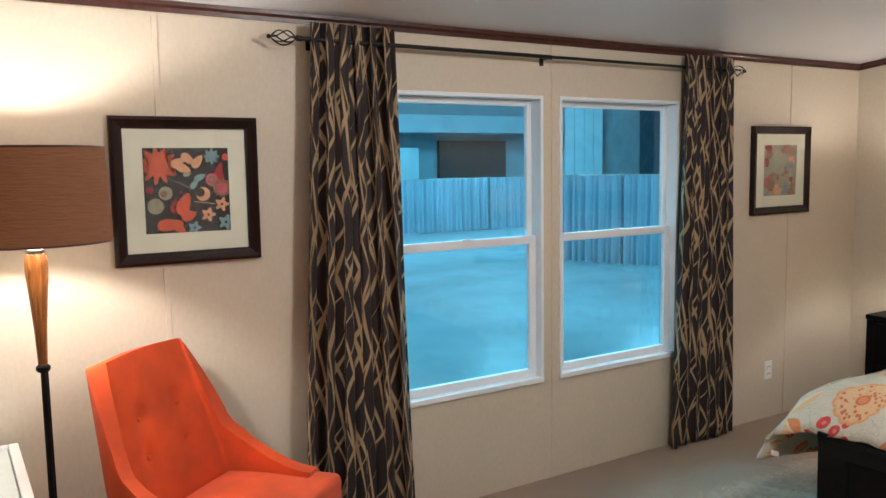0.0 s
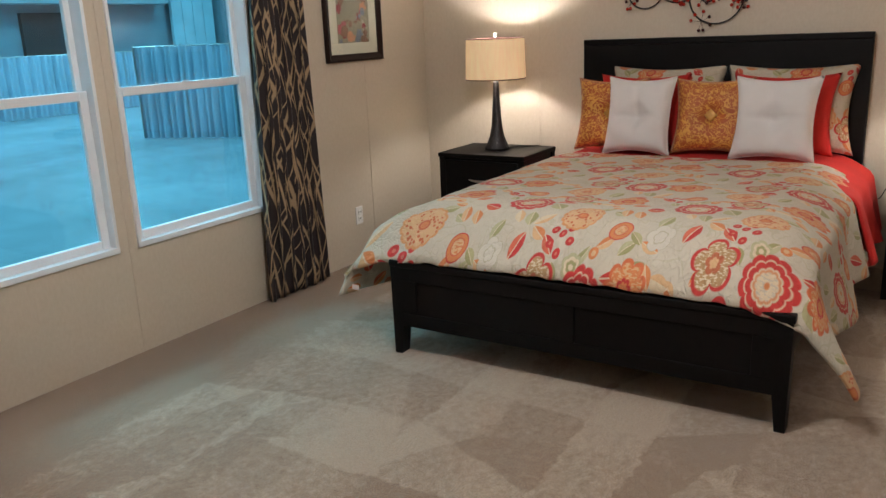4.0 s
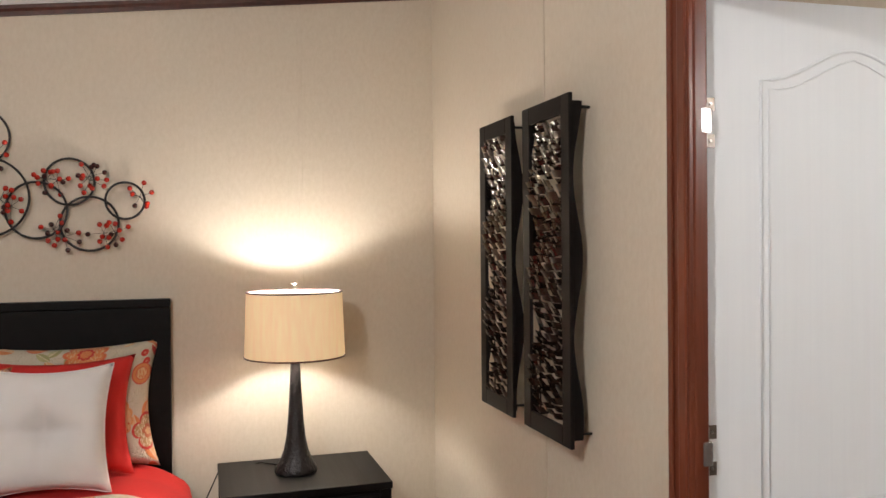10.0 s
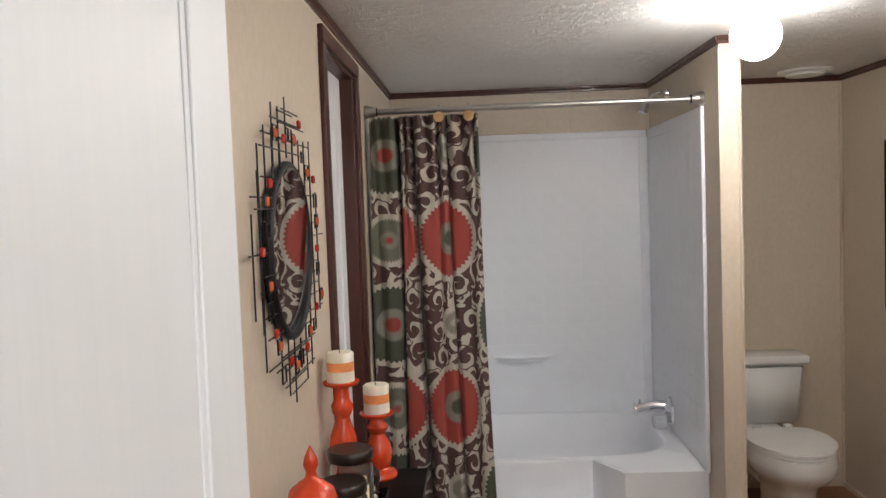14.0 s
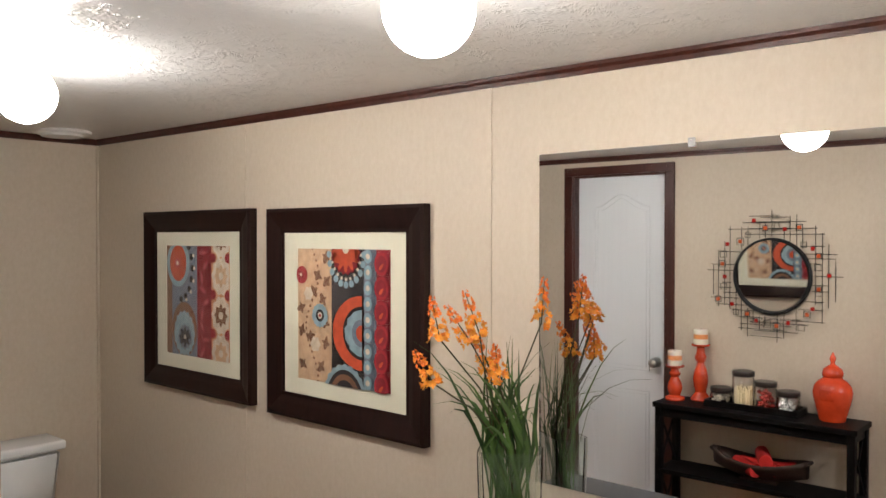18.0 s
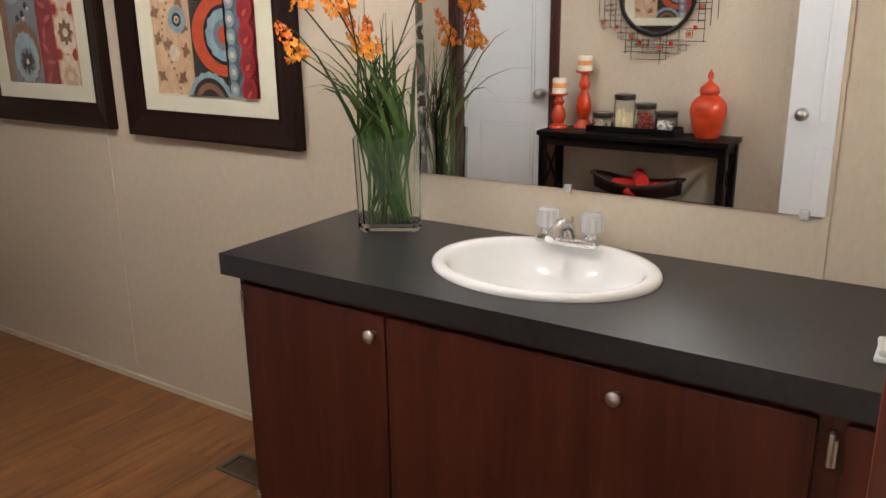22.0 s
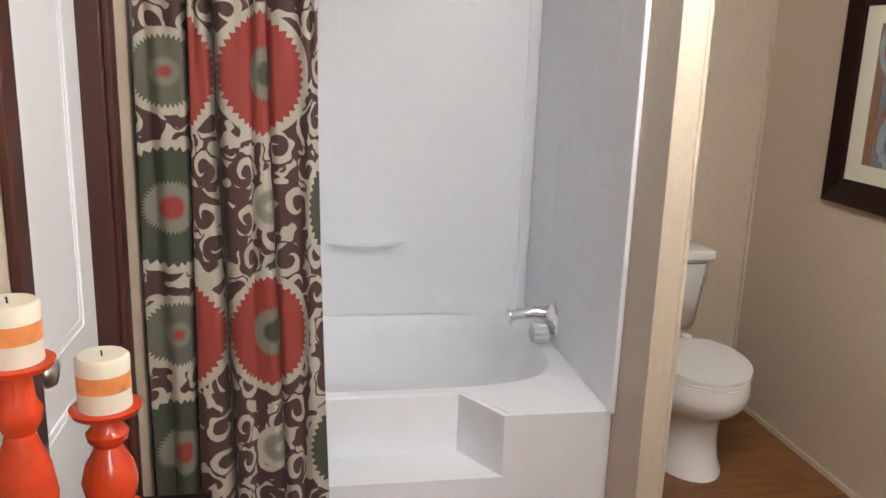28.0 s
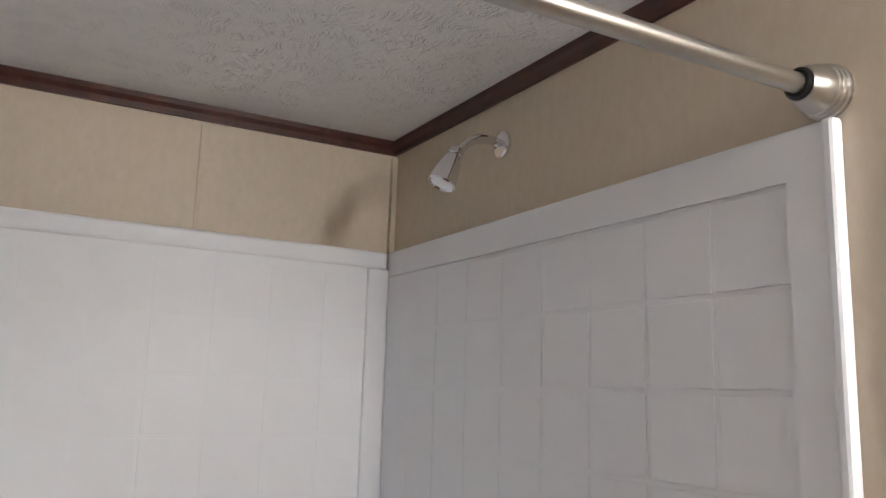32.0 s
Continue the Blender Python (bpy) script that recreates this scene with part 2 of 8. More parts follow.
def carpet_mat():
    n = Net("cut_pile_carpet")
    v = n.world()
    tuft = n.noise(v, 170, 3, 0.75)
    curl = n.noise(v, 30, 6, 0.8)
    soft = n.node("ShaderNodeVectorMath", 0, operation="ADD", _0=v, _1=n.scale(n.noise(v, 10, 6, 0.7, out="Color"), (0.10, 0.10, 0)))
    # strokes of the vacuum cleaner, and a browner strip along the window wall
    fan = n.node("ShaderNodeTexVoronoi", "Color", feature="SMOOTH_F1", Smoothness=0.02, Vector=n.scale(soft, (0.62, 2.9, 1), rot=(0, 0, 0.55)), Scale=1.35)
    fan2 = n.node("ShaderNodeTexVoronoi", "Color", feature="SMOOTH_F1", Smoothness=0.02, Vector=n.scale(soft, (3.2, 0.7, 1), rot=(0, 0, -0.35)), Scale=1.1)
    lay = n.m("ADD", n.m("MULTIPLY", n.xyz(fan)[0], 0.6), n.m("MULTIPLY", n.xyz(fan2)[1], 0.5))
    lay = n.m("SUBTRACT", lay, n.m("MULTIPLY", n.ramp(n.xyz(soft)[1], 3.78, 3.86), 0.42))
    lay = n.m("ADD", lay, n.m("MULTIPLY", n.m("SUBTRACT", curl, 0.5), 2.3))
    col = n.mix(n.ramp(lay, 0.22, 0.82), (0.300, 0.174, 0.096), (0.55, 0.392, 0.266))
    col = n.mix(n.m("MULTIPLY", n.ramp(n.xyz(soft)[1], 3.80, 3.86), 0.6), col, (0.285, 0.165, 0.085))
    col = n.mix(n.m("MULTIPLY", n.ramp(tuft, 0.62, 0.34), 0.85), col, (0.15, 0.105, 0.07))
    return n.done(col, 0.95, 0, n.bump(n.m("ADD", tuft, n.m("MULTIPLY", curl, 0.8)), 0.9, 0.010), Sheen_Weight=0.25)


def plank_mat():
    n = Net("laminate_planks")
    v = n.coord()
    r = n.node("ShaderNodeObjectInfo", "Random")
    off = n.join(n.m("MULTIPLY", r, 37.0), n.m("MULTIPLY", r, 91.0), 0.0)
    w = n.node("ShaderNodeVectorMath", 0, operation="ADD", _0=v, _1=off)
    g = n.noise(n.scale(w, (2.3, 21, 1)), 1.0, 6, 0.66, dist=1.2)
    f = n.noise(n.scale(w, (9, 210, 1)), 1.0, 2)
    band = n.noise(n.scale(w, (1.1, 7, 1)), 1.0, 3)
    col = n.mix(n.ramp(g, 0.36, 0.64), (0.105, 0.036, 0.011), (0.35, 0.148, 0.047))
    col = n.mix(n.m("MULTIPLY", n.ramp(band, 0.38, 0.66), 0.6), col, (0.23, 0.096, 0.032))
    col = n.mix(n.m("MULTIPLY", r, 0.5), col, (0.14, 0.053, 0.018))
    col = n.mix(n.m("MULTIPLY", n.ramp(f, 0.55, 0.75), 0.3), col, (0.06, 0.022, 0.008))
    return n.done(col, n.m("ADD", 0.3, n.m("MULTIPLY", g, 0.15)), 0, n.bump(f, 0.06, 0.001))


def glow_mat(name, color, strength):
    n = Net(name)
    return n.done(color, 0.4, 0, None, Emission_Color=color, Emission_Strength=strength)


def cloth_mat(name, color, vary=0.12, weave=420.0, rough=0.9, sheen=0.3, blotch=7.0):
    n = Net(name)
    v = n.coord()
    thread = n.noise(v, weave, 2)
    big = n.noise(v, blotch, 4)
    dark, light = tuple(c * (1 - vary) for c in color), tuple(min(1, c * (1 + vary)) for c in color)
    col = n.mix(n.ramp(big, 0.3, 0.7), dark, light)
    col = n.mix(n.m("MULTIPLY", thread, 0.2), col, dark)
    return n.done(col, rough, 0, n.bump(n.m("ADD", thread, n.m("MULTIPLY", n.noise(v, 30, 3), 1.5)), 0.25, 0.002), Sheen_Weight=sheen)


def glass_mat(name, color=(1, 1, 1), rough=0.0, ior=1.45):
    n = Net(name)
    return n.done(color, rough, 0, None, Transmission_Weight=1.0, IOR=ior)


WALL = wall_mat()
CEIL = ceiling_mat("bedroom_ceiling_paint", 0.12, 90, (0.74, 0.75, 0.77), (0.80, 0.81, 0.83))
CEIL_B = ceiling_mat("brushed_plaster_ceiling", 0.5, 48, (0.74, 0.74, 0.735), (0.82, 0.815, 0.805))
CARPET = carpet_mat()
PLANK = plank_mat()
CROWN = wood_mat("dark_cherry_trim", (0.035, 0.008, 0.005), (0.085, 0.022, 0.014), 0.35, "z")
CASING = wood_mat("cherry_casing", (0.10, 0.022, 0.010), (0.19, 0.048, 0.022), 0.32, "z")
BLACKW = wood_mat("black_brown_wood", (0.0025, 0.0022, 0.0022), (0.006, 0.0048, 0.0048), 0.46, "x", gloss=0.14)
VANITY = wood_mat("cherry_laminate", (0.046, 0.0095, 0.0055), (0.105, 0.0235, 0.0125), 0.4, "z", 20, gloss=0.35)
FRAMEW = wood_mat("dark_walnut_frame", (0.009, 0.0034, 0.003), (0.022, 0.0075, 0.0055), 0.42, "z", gloss=0.2)
WHITE = plain("white_paint", (0.80, 0.80, 0.79), 0.4, vary=0.03, bump=0.04, grain=220)
DOORW = wood_mat("white_door_skin", (0.79, 0.82, 0.855), (0.82, 0.85, 0.88), 0.45, "z", 60)
VINYLW = plain("white_vinyl", (0.80, 0.82, 0.84), 0.35, vary=0.03)
ACRYL = plain("white_acrylic", (0.85, 0.87, 0.915), 0.42, vary=0.02, bump=0.02, Specular_IOR_Level=0.4)
CERAM = plain("white_ceramic", (0.86, 0.87, 0.87), 0.08, vary=0.015, bump=0.005)
COUNTER = plain("charcoal_laminate", (0.022, 0.021, 0.023), 0.34, vary=0.2, scale=60, bump=0.06, grain=900, dist=0.0006)
CHROME = plain("chrome", (0.78, 0.78, 0.80), 0.08, 1.0, vary=0.03, bump=0.0)
NICKEL = plain("brushed_nickel", (0.55, 0.53, 0.50), 0.3, 1.0, vary=0.06, bump=0.05, grain=500)
BRONZE = plain("dark_bronze", (0.007, 0.0048, 0.0045), 0.5, 0.0, Specular_IOR_Level=0.16, vary=0.2)
IRON = plain("black_iron", (0.012, 0.011, 0.011), 0.45, 0.5, vary=0.2)
GLASS = glass_mat("clear_glass")
MIRROR = plain("mirror_silver", (0.90, 0.91, 0.91), 0.012, 1.0, vary=0.005, bump=0.0)
RED = cloth_mat("red_cotton", (0.50, 0.014, 0.010), sheen=0.0)
ORANGE = cloth_mat("orange_velvet", (0.57, 0.058, 0.006), 0.3, 300, 0.85, 0.05, 5.0)
WHITEC = cloth_mat("white_linen", (0.74, 0.70, 0.68), 0.04)
CREAMMAT = plain("cream_mat_board", (0.61, 0.58, 0.455), 0.7, vary=0.03)
OUTLET = plain("white_plastic", (0.80, 0.79, 0.76), 0.4, vary=0.03)
LACQ = plain("orange_red_lacquer", (0.60, 0.055, 0.015), 0.25, vary=0.2, scale=14, bump=0.03)


# ---- printed and woven patterns ----
def curtain_mat():
    n = Net("branch_pattern_drape")
    uv = n.coord("UV")
    u, v, _ = n.xyz(uv)
    out = None
    for k, (a, b, s, g) in enumerate(((8.0, 2.7, 1.5, 0.056), (-8.0, 3.0, 1.9, 0.054), (10.5, 1.6, 1.2, 0.058), (-6.0, 3.6, 2.2, 0.045))):
        w = n.noise(n.scale(uv, (1.8, s, 1), (k * 3.7, k * 1.9, 0)), 1.0, 2)
        ph = n.m("ADD", n.m("ADD", n.m("MULTIPLY", u, a), n.m("MULTIPLY", v, b)), n.m("MULTIPLY", w, 0.75))
        d = n.m("ABSOLUTE", n.m("SUBTRACT", n.m("FRACT", ph), 0.5))
        taper = n.m("ADD", 0.05, n.ramp(n.noise(n.scale(uv, (5, 1.3, 1), (k * 7.1, 2.0 * k, 0)), 1.0, 1), 0.30, 0.60))
        line = n.ramp(n.m("DIVIDE", d, taper), g * 1.5, g * 0.9)
        out = line if out is None else n.m("MAXIMUM", out, line)
    fibre = n.noise(n.scale(uv, (900, 900, 1)), 1.0, 1)
    gold = n.mix(fibre, (0.29, 0.185, 0.10), (0.47, 0.325, 0.19))
    ground = n.mix(n.noise(uv, 5, 3), (0.010, 0.0045, 0.005), (0.021, 0.010, 0.010))
    return n.done(n.mix(out, ground, gold), 0.75, 0, n.bump(n.m("ADD", out, n.m("MULTIPLY", fibre, 0.3)), 0.2, 0.001), Sheen_Weight=0.05)


def polar(n, v):
    """Round the nearest scattered point of the plane: distance, angle, and three random numbers."""
    vor = n.t.nodes.new("ShaderNodeTexVoronoi")
    vor.voronoi_dimensions = "2D"
    n.put(vor.inputs["Vector"], v), n.put(vor.inputs["Scale"], 1.0), n.put(vor.inputs["Randomness"], 0.62)
    d = n.node("ShaderNodeVectorMath", 0, operation="SUBTRACT", _0=v, _1=vor.outputs["Position"])
    x, y, _ = n.xyz(d)
    r = n.m("SQRT", n.m("ADD", n.m("MULTIPLY", x, x), n.m("MULTIPLY", y, y)))
    return r, n.m("ARCTAN2", y, x), n.xyz(vor.outputs["Color"]), x, y


def floral_mat(name="floral_print"):
    """Blossoms, fruit, berries and leaves in a half-drop repeat, 0.43 by 0.67 m, laid slightly askew."""
    n = Net(name)
    uv = n.coord("UV")
    warp = n.node("ShaderNodeVectorMath", 0, operation="ADD", _0=uv, _1=n.scale(n.noise(uv, 9, 2, out="Color"), (0.018, 0.018, 0)))
    u, v, _ = n.xyz(warp)
    u = n.m("SUBTRACT", n.m("ADD", u, n.m("MULTIPLY", n.m("ADD", v, 0.05), 0.17)), 3.69)
    v = n.m("SUBTRACT", v, 0.29)
    col = n.mix(n.noise(uv, 14, 3), (0.475, 0.415, 0.32), (0.555, 0.49, 0.39))
    # pale stitched vines
    vine = n.m("ABSOLUTE", n.m("SUBTRACT", n.noise(n.scale(uv, (9, 9, 1), (2, 8, 0)), 1.0, 1, dist=0.8), 0.5))
    col = n.mix(n.m("MULTIPLY", n.ramp(vine, 0.014, 0.006), 0.25), col, (0.30, 0.28, 0.15))
    stitch = n.ramp(n.m("ABSOLUTE", n.m("SUBTRACT", n.noise(n.scale(uv, (26, 26, 1)), 1.0, 2, dist=1.2), 0.5)), 0.0, 0.05)
    RED1, ORANGE1, PEACH, OLIVE, CREAM = (0.50, 0.030, 0.024), (0.60, 0.20, 0.065), (0.62, 0.37, 0.19), (0.31, 0.285, 0.125), (0.62, 0.50, 0.34)

    def near(du, dv, whole=False):
        """Place round the nearest repeat of a motif: in every row, or in every second one."""
        a = n.m("SUBTRACT", u, du)
        high = 0.86 if whole else 0.43
        row = n.m("ROUND", n.m("DIVIDE", a, high))
        b = n.m("SUBTRACT", v, dv)
        if not whole:
            b = n.m("SUBTRACT", b, n.m("MULTIPLY", row, 0.335))
        return n.m("SUBTRACT", a, n.m("MULTIPLY", row, high)), n.m("SUBTRACT", b, n.m("MULTIPLY", n.m("ROUND", n.m("DIVIDE", b, 0.67)), 0.67))

    def leaf(du, dv, ln, turn, tone, tone2=None, fat=0.5):
        nonlocal col
        a, b = near(1.25 * du, 1.15 * dv + 0.33 * du)
        ln *= 1.30
        c, d = math.cos(turn) / ln, math.sin(turn) / ln
        p = n.m("ADD", n.m("MULTIPLY", a, c), n.m("MULTIPLY", b, d))
        q = n.m("SUBTRACT", n.m("MULTIPLY", b, c), n.m("MULTIPLY", a, d))
        e = n.m("ADD", n.m("DIVIDE", n.m("ABSOLUTE", q), fat), n.m("MULTIPLY", p, p))
        t = n.mix(n.ramp(q, -0.02, 0.05), tone, tone2 or PEACH)
        t = n.mix(n.ramp(n.m("ABSOLUTE", q), 0.06, 0.02), t, CREAM)
        col = n.mix(n.ramp(e, 1.0, 0.9), col, t)

    def disc(du, dv, r, rings, petals=0.0, depth=0.0, whole=False):
        """Coloured rings, the outermost first: (part of the radius, colour)."""
        nonlocal col
        a, b = near(du, dv, whole)
        d = n.m("SQRT", n.m("ADD", n.m("MULTIPLY", a, a), n.m("MULTIPLY", b, b)))
        q = n.m("DIVIDE", d, r)
        if petals:
            ang = n.m("ARCTAN2", b, a)
            pet = n.m("ABSOLUTE", n.m("COSINE", n.m("MULTIPLY", ang, petals / 2)))
            q = n.m("DIVIDE", q, n.m("ADD", 1 - depth, n.m("MULTIPLY", n.m("SQRT", pet), depth)))
        for size, tone in rings:
            col = n.mix(n.ramp(q, size, size - 0.05), col, tone)

    dots = n.ramp(n.node("ShaderNodeTexVoronoi", "Distance", Vector=n.scale(warp, (62, 62, 1)), Scale=1.0), 0.40, 0.30)
    dotted = n.mix(dots, PEACH, (0.50, 0.11, 0.035))
    seeds = n.ramp(n.noise(n.scale(warp, (160, 60, 1)), 1.0, 1), 0.50, 0.58)
    for du, dv, ln, turn, tone, tone2, fat in (
            (-0.03, -0.105, 0.036, 0.5, OLIVE, (0.40, 0.36, 0.19), 0.75), (0.035, -0.125, 0.040, 1.5, RED1, (0.56, 0.07, 0.04), 0.35),
            (-0.045, 0.14, 0.030, 1.2, RED1, (0.55, 0.09, 0.04), 0.75), (-0.10, 0.19, 0.032, 0.2, ORANGE1, PEACH, 0.5),
            (-0.10, 0.255, 0.026, 0.9, OLIVE, (0.42, 0.38, 0.22), 0.6), (-0.035, 0.265, 0.022, 1.3, PEACH, ORANGE1, 0.6),
            (-0.105, 0.025, 0.033, 0.3, PEACH, CREAM, 0.5), (-0.115, -0.02, 0.034, 0.1, OLIVE, (0.42, 0.39, 0.22), 0.6), (-0.12, -0.07, 0.038, -0.9, PEACH, CREAM, 0.45),
            (-0.205, 0.02, 0.040, -0.5, RED1, (0.60, 0.12, 0.06), 0.5), (-0.175, -0.055, 0.034, 0.8, ORANGE1, PEACH, 0.5),
            (-0.245, -0.36, 0.030, -0.9, OLIVE, (0.42, 0.39, 0.22), 0.5), (-0.215, -0.39, 0.028, 0.7, (0.40, 0.36, 0.18), OLIVE, 0.5), (-0.30, -0.40, 0.034, 1.0, OLIVE, (0.44, 0.40, 0.24), 0.55),
            (-0.085, -0.35, 0.034, 0.1, ORANGE1, PEACH, 0.5), (0.0, -0.305, 0.024, 0.8, PEACH, ORANGE1, 0.55), (-0.19, 0.235, 0.028, 1.1, PEACH, ORANGE1, 0.5),
            (-0.33, 0.12, 0.034, 1.2, PEACH, CREAM, 0.5), (-0.315, 0.16, 0.030, 0.4, ORANGE1, PEACH, 0.5), (0.06, 0.08, 0.028, 0.3, OLIVE, (0.42, 0.39, 0.22), 0.5),
            (0.13, 0.10, 0.034, 0.6, RED1, (0.60, 0.12, 0.06), 0.5), (0.12, -0.10, 0.032, 1.9, ORANGE1, PEACH, 0.55), (-0.15, 0.10, 0.034, -0.4, OLIVE, (0.42, 0.39, 0.22), 0.55), (0.02, 0.19, 0.030, 2.2, ORANGE1, (0.56, 0.12, 0.05), 0.6), (-0.06, -0.28, 0.030, -1.2, OLIVE, (0.44, 0.40, 0.24), 0.55),
            (0.09, -0.02, 0.030, -0.7, (0.44, 0.40, 0.24), OLIVE, 0.5), (0.10, -0.24, 0.034, 1.0, ORANGE1, PEACH, 0.5)):
        leaf(du, dv, ln, turn, tone, tone2, fat)
    for du, dv in ((-0.215, -0.19), (-0.235, -0.225), (-0.265, -0.265), (-0.265, -0.185), (-0.30, -0.225), (-0.215, -0.255)):
        disc(du, dv, 0.016, ((1.0, RED1), (0.35, (0.58, 0.16, 0.10))))
    disc(-0.31, -0.37, 0.019, ((1.0, ORANGE1), (0.5, PEACH)))
    disc(-0.34, -0.295, 0.040, ((1.0, (0.42, 0.39, 0.23)), (0.75, CREAM), (0.5, OLIVE), (0.25, CREAM)), 6, 0.2)
    disc(-0.27, 0.065, 0.055, ((1.0, (0.42, 0.38, 0.27)), (0.95, (0.57, 0.51, 0.42)), (0.5, (0.42, 0.38, 0.26)), (0.43, (0.57, 0.51, 0.42))), 5, 0.3, True)
    # pomegranates, dotted balls, five-petalled flowers, small dahlias, scalloped red blossoms
    for du, dv in ((-0.235, -0.45), (0.20, 0.06)):
        disc(du, dv, 0.046, ((1.0, RED1), (0.92, ORANGE1), (0.62, (0.52, 0.09, 0.04)), (0.55, n.mix(seeds, PEACH, (0.56, 0.20, 0.08)))), 0, 0, True)
    for du, dv in ((-0.14, -0.268), (0.29, -0.12)):
        disc(du, dv, 0.086, ((1.0, (0.60, 0.26, 0.10)), (0.90, dotted), (0.28, (0.50, 0.10, 0.035)), (0.20, ORANGE1)), 14, 0.10, True)
    for du, dv in ((-0.375, -0.15), (0.13, -0.16)):
        disc(du, dv, 0.086 if du < 0 else 0.080, ((1.0, RED1), (0.86, n.mix(seeds, (0.40, 0.24, 0.11), CREAM)), (0.40, (0.45, 0.12, 0.05)), (0.22, PEACH)), 5, 0.36, True)
    for du, dv in ((0.11, 0.306), (0.44, 0.155)):
        disc(du, dv, 0.084, ((1.0, (0.58, 0.13, 0.045)), (0.84, n.mix(seeds, ORANGE1, PEACH)), (0.40, RED1), (0.28, ORANGE1)), 9, 0.28, True)
    disc(0.0, 0.0, 0.093, ((1.0, RED1), (0.80, CREAM), (0.75, RED1), (0.56, CREAM), (0.50, (0.58, 0.25, 0.12)), (0.42, n.mix(seeds, CREAM, (0.50, 0.44, 0.34))), (0.13, ORANGE1)), 11, 0.14)
    fibre, puff = n.noise(n.scale(uv, (700, 700, 1)), 1.0, 1), n.noise(uv, 13, 3)
    relief = n.m("ADD", n.m("MULTIPLY", puff, 2.4), n.m("ADD", n.m("MULTIPLY", stitch, 0.35), n.m("MULTIPLY", fibre, 0.12)))
    return n.done(col, 0.85, 0, n.bump(relief, 0.75, 0.009), Sheen_Weight=0.1)


def suzani_mat():
    """Shower curtain: rust and green medallions with toothed edges on brown ground with cream scrolls."""
    n = Net("suzani_print")
    uv = n.coord("UV")
    u, v, _ = n.xyz(uv)
    cream, brown = (0.44, 0.405, 0.34), (0.062, 0.026, 0.024)
    warp = n.node("ShaderNodeVectorMath", 0, operation="ADD", _0=uv, _1=n.scale(n.noise(uv, 9, 2, out="Color"), (0.035, 0.035, 0)))
    r, a, c, x, y = polar(n, n.scale(warp, (9.6, 8.4, 1)))
    # leafy ground: jagged brown foliage on cream
    jag = n.noise(n.scale(warp, (17, 13, 1), (9, 4, 0)), 1.0, 1, dist=1.3)
    col = n.mix(n.ramp(jag, 0.525, 0.54), brown, cream)
    # curled tendrils: a cream spiral with a bud on a lobed brown patch
    hand = n.m("SUBTRACT", n.m("MULTIPLY", n.m("GREATER_THAN", c[1], 0.5), 2.0), 1.0)
    turn = n.m("ADD", n.m("DIVIDE", n.m("MULTIPLY", a, hand), 6.2832), c[2])
    spin = n.m("FRACT", n.m("ADD", n.m("MULTIPLY", r, 2.6), turn))
    lobe = n.m("ADD", r, n.m("MULTIPLY", n.m("COSINE", n.m("ADD", n.m("MULTIPLY", a, 6.0), n.m("MULTIPLY", c[0], 6.28))), 0.035))
    col = n.mix(n.ramp(lobe, 0.43, 0.42), col, brown)
    spiral = n.m("MULTIPLY", n.m("MULTIPLY", n.ramp(spin, 0.40, 0.43), n.ramp(spin, 0.86, 0.83)), n.m("MULTIPLY", n.ramp(lobe, 0.385, 0.375), n.ramp(r, 0.11, 0.12)))
    col = n.mix(spiral, col, cream)
    P, Q = 0.66, 0.68            # repeat across and up the cloth

    def medal(cu, cv, rad, main, mid, core, col):
        x = n.m("SUBTRACT", n.m("FRACT", n.m("ADD", n.m("DIVIDE", n.m("SUBTRACT", u, cu), P), 0.5)), 0.5)
        y = n.m("SUBTRACT", n.m("FRACT", n.m("ADD", n.m("DIVIDE", n.m("SUBTRACT", v, cv), Q), 0.5)), 0.5)
        x, y = n.m("MULTIPLY", x, P), n.m("MULTIPLY", y, Q)
        rr = n.m("SQRT", n.m("ADD", n.m("MULTIPLY", x, x), n.m("MULTIPLY", y, y)))
        ang = n.m("ARCTAN2", y, x)
        teeth = n.m("PINGPONG", n.m("MULTIPLY", ang, 7.5), 0.5)
        q = n.m("ADD", rr, n.m("MULTIPLY", teeth, 0.024))
        col = n.mix(n.ramp(rr, rad + 0.022, rad + 0.020), col, cream)
        col = n.mix(n.ramp(q, rad + 0.006, rad + 0.004), col, main)
        col = n.mix(n.ramp(q, rad * 0.48, rad * 0.48 - 0.003), col, mid)
        return n.mix(n.ramp(q, rad * 0.25, rad * 0.25 - 0.003), col, core)

    rust, green, grey = (0.28, 0.036, 0.026), (0.042, 0.050, 0.032), (0.20, 0.195, 0.155)
    col = medal(0.220, 0.745, 0.152, rust, grey, green, col)
    col = medal(0.550, 1.085, 0.152, green, grey, rust, col)
    col = medal(0.220, 1.085, 0.045, grey, cream, grey, col)
    col = medal(0.550, 0.745, 0.086, (0.105, 0.110, 0.080), grey, rust, col)
    fibre = n.noise(n.scale(uv, (600, 600, 1)), 1.0, 1)
    col = n.mix(n.m("MULTIPLY", fibre, 0.15), col, (0.04, 0.02, 0.02))
    return n.done(col, 0.75, 0, n.bump(fibre, 0.12, 0.0008), Sheen_Weight=0.1)


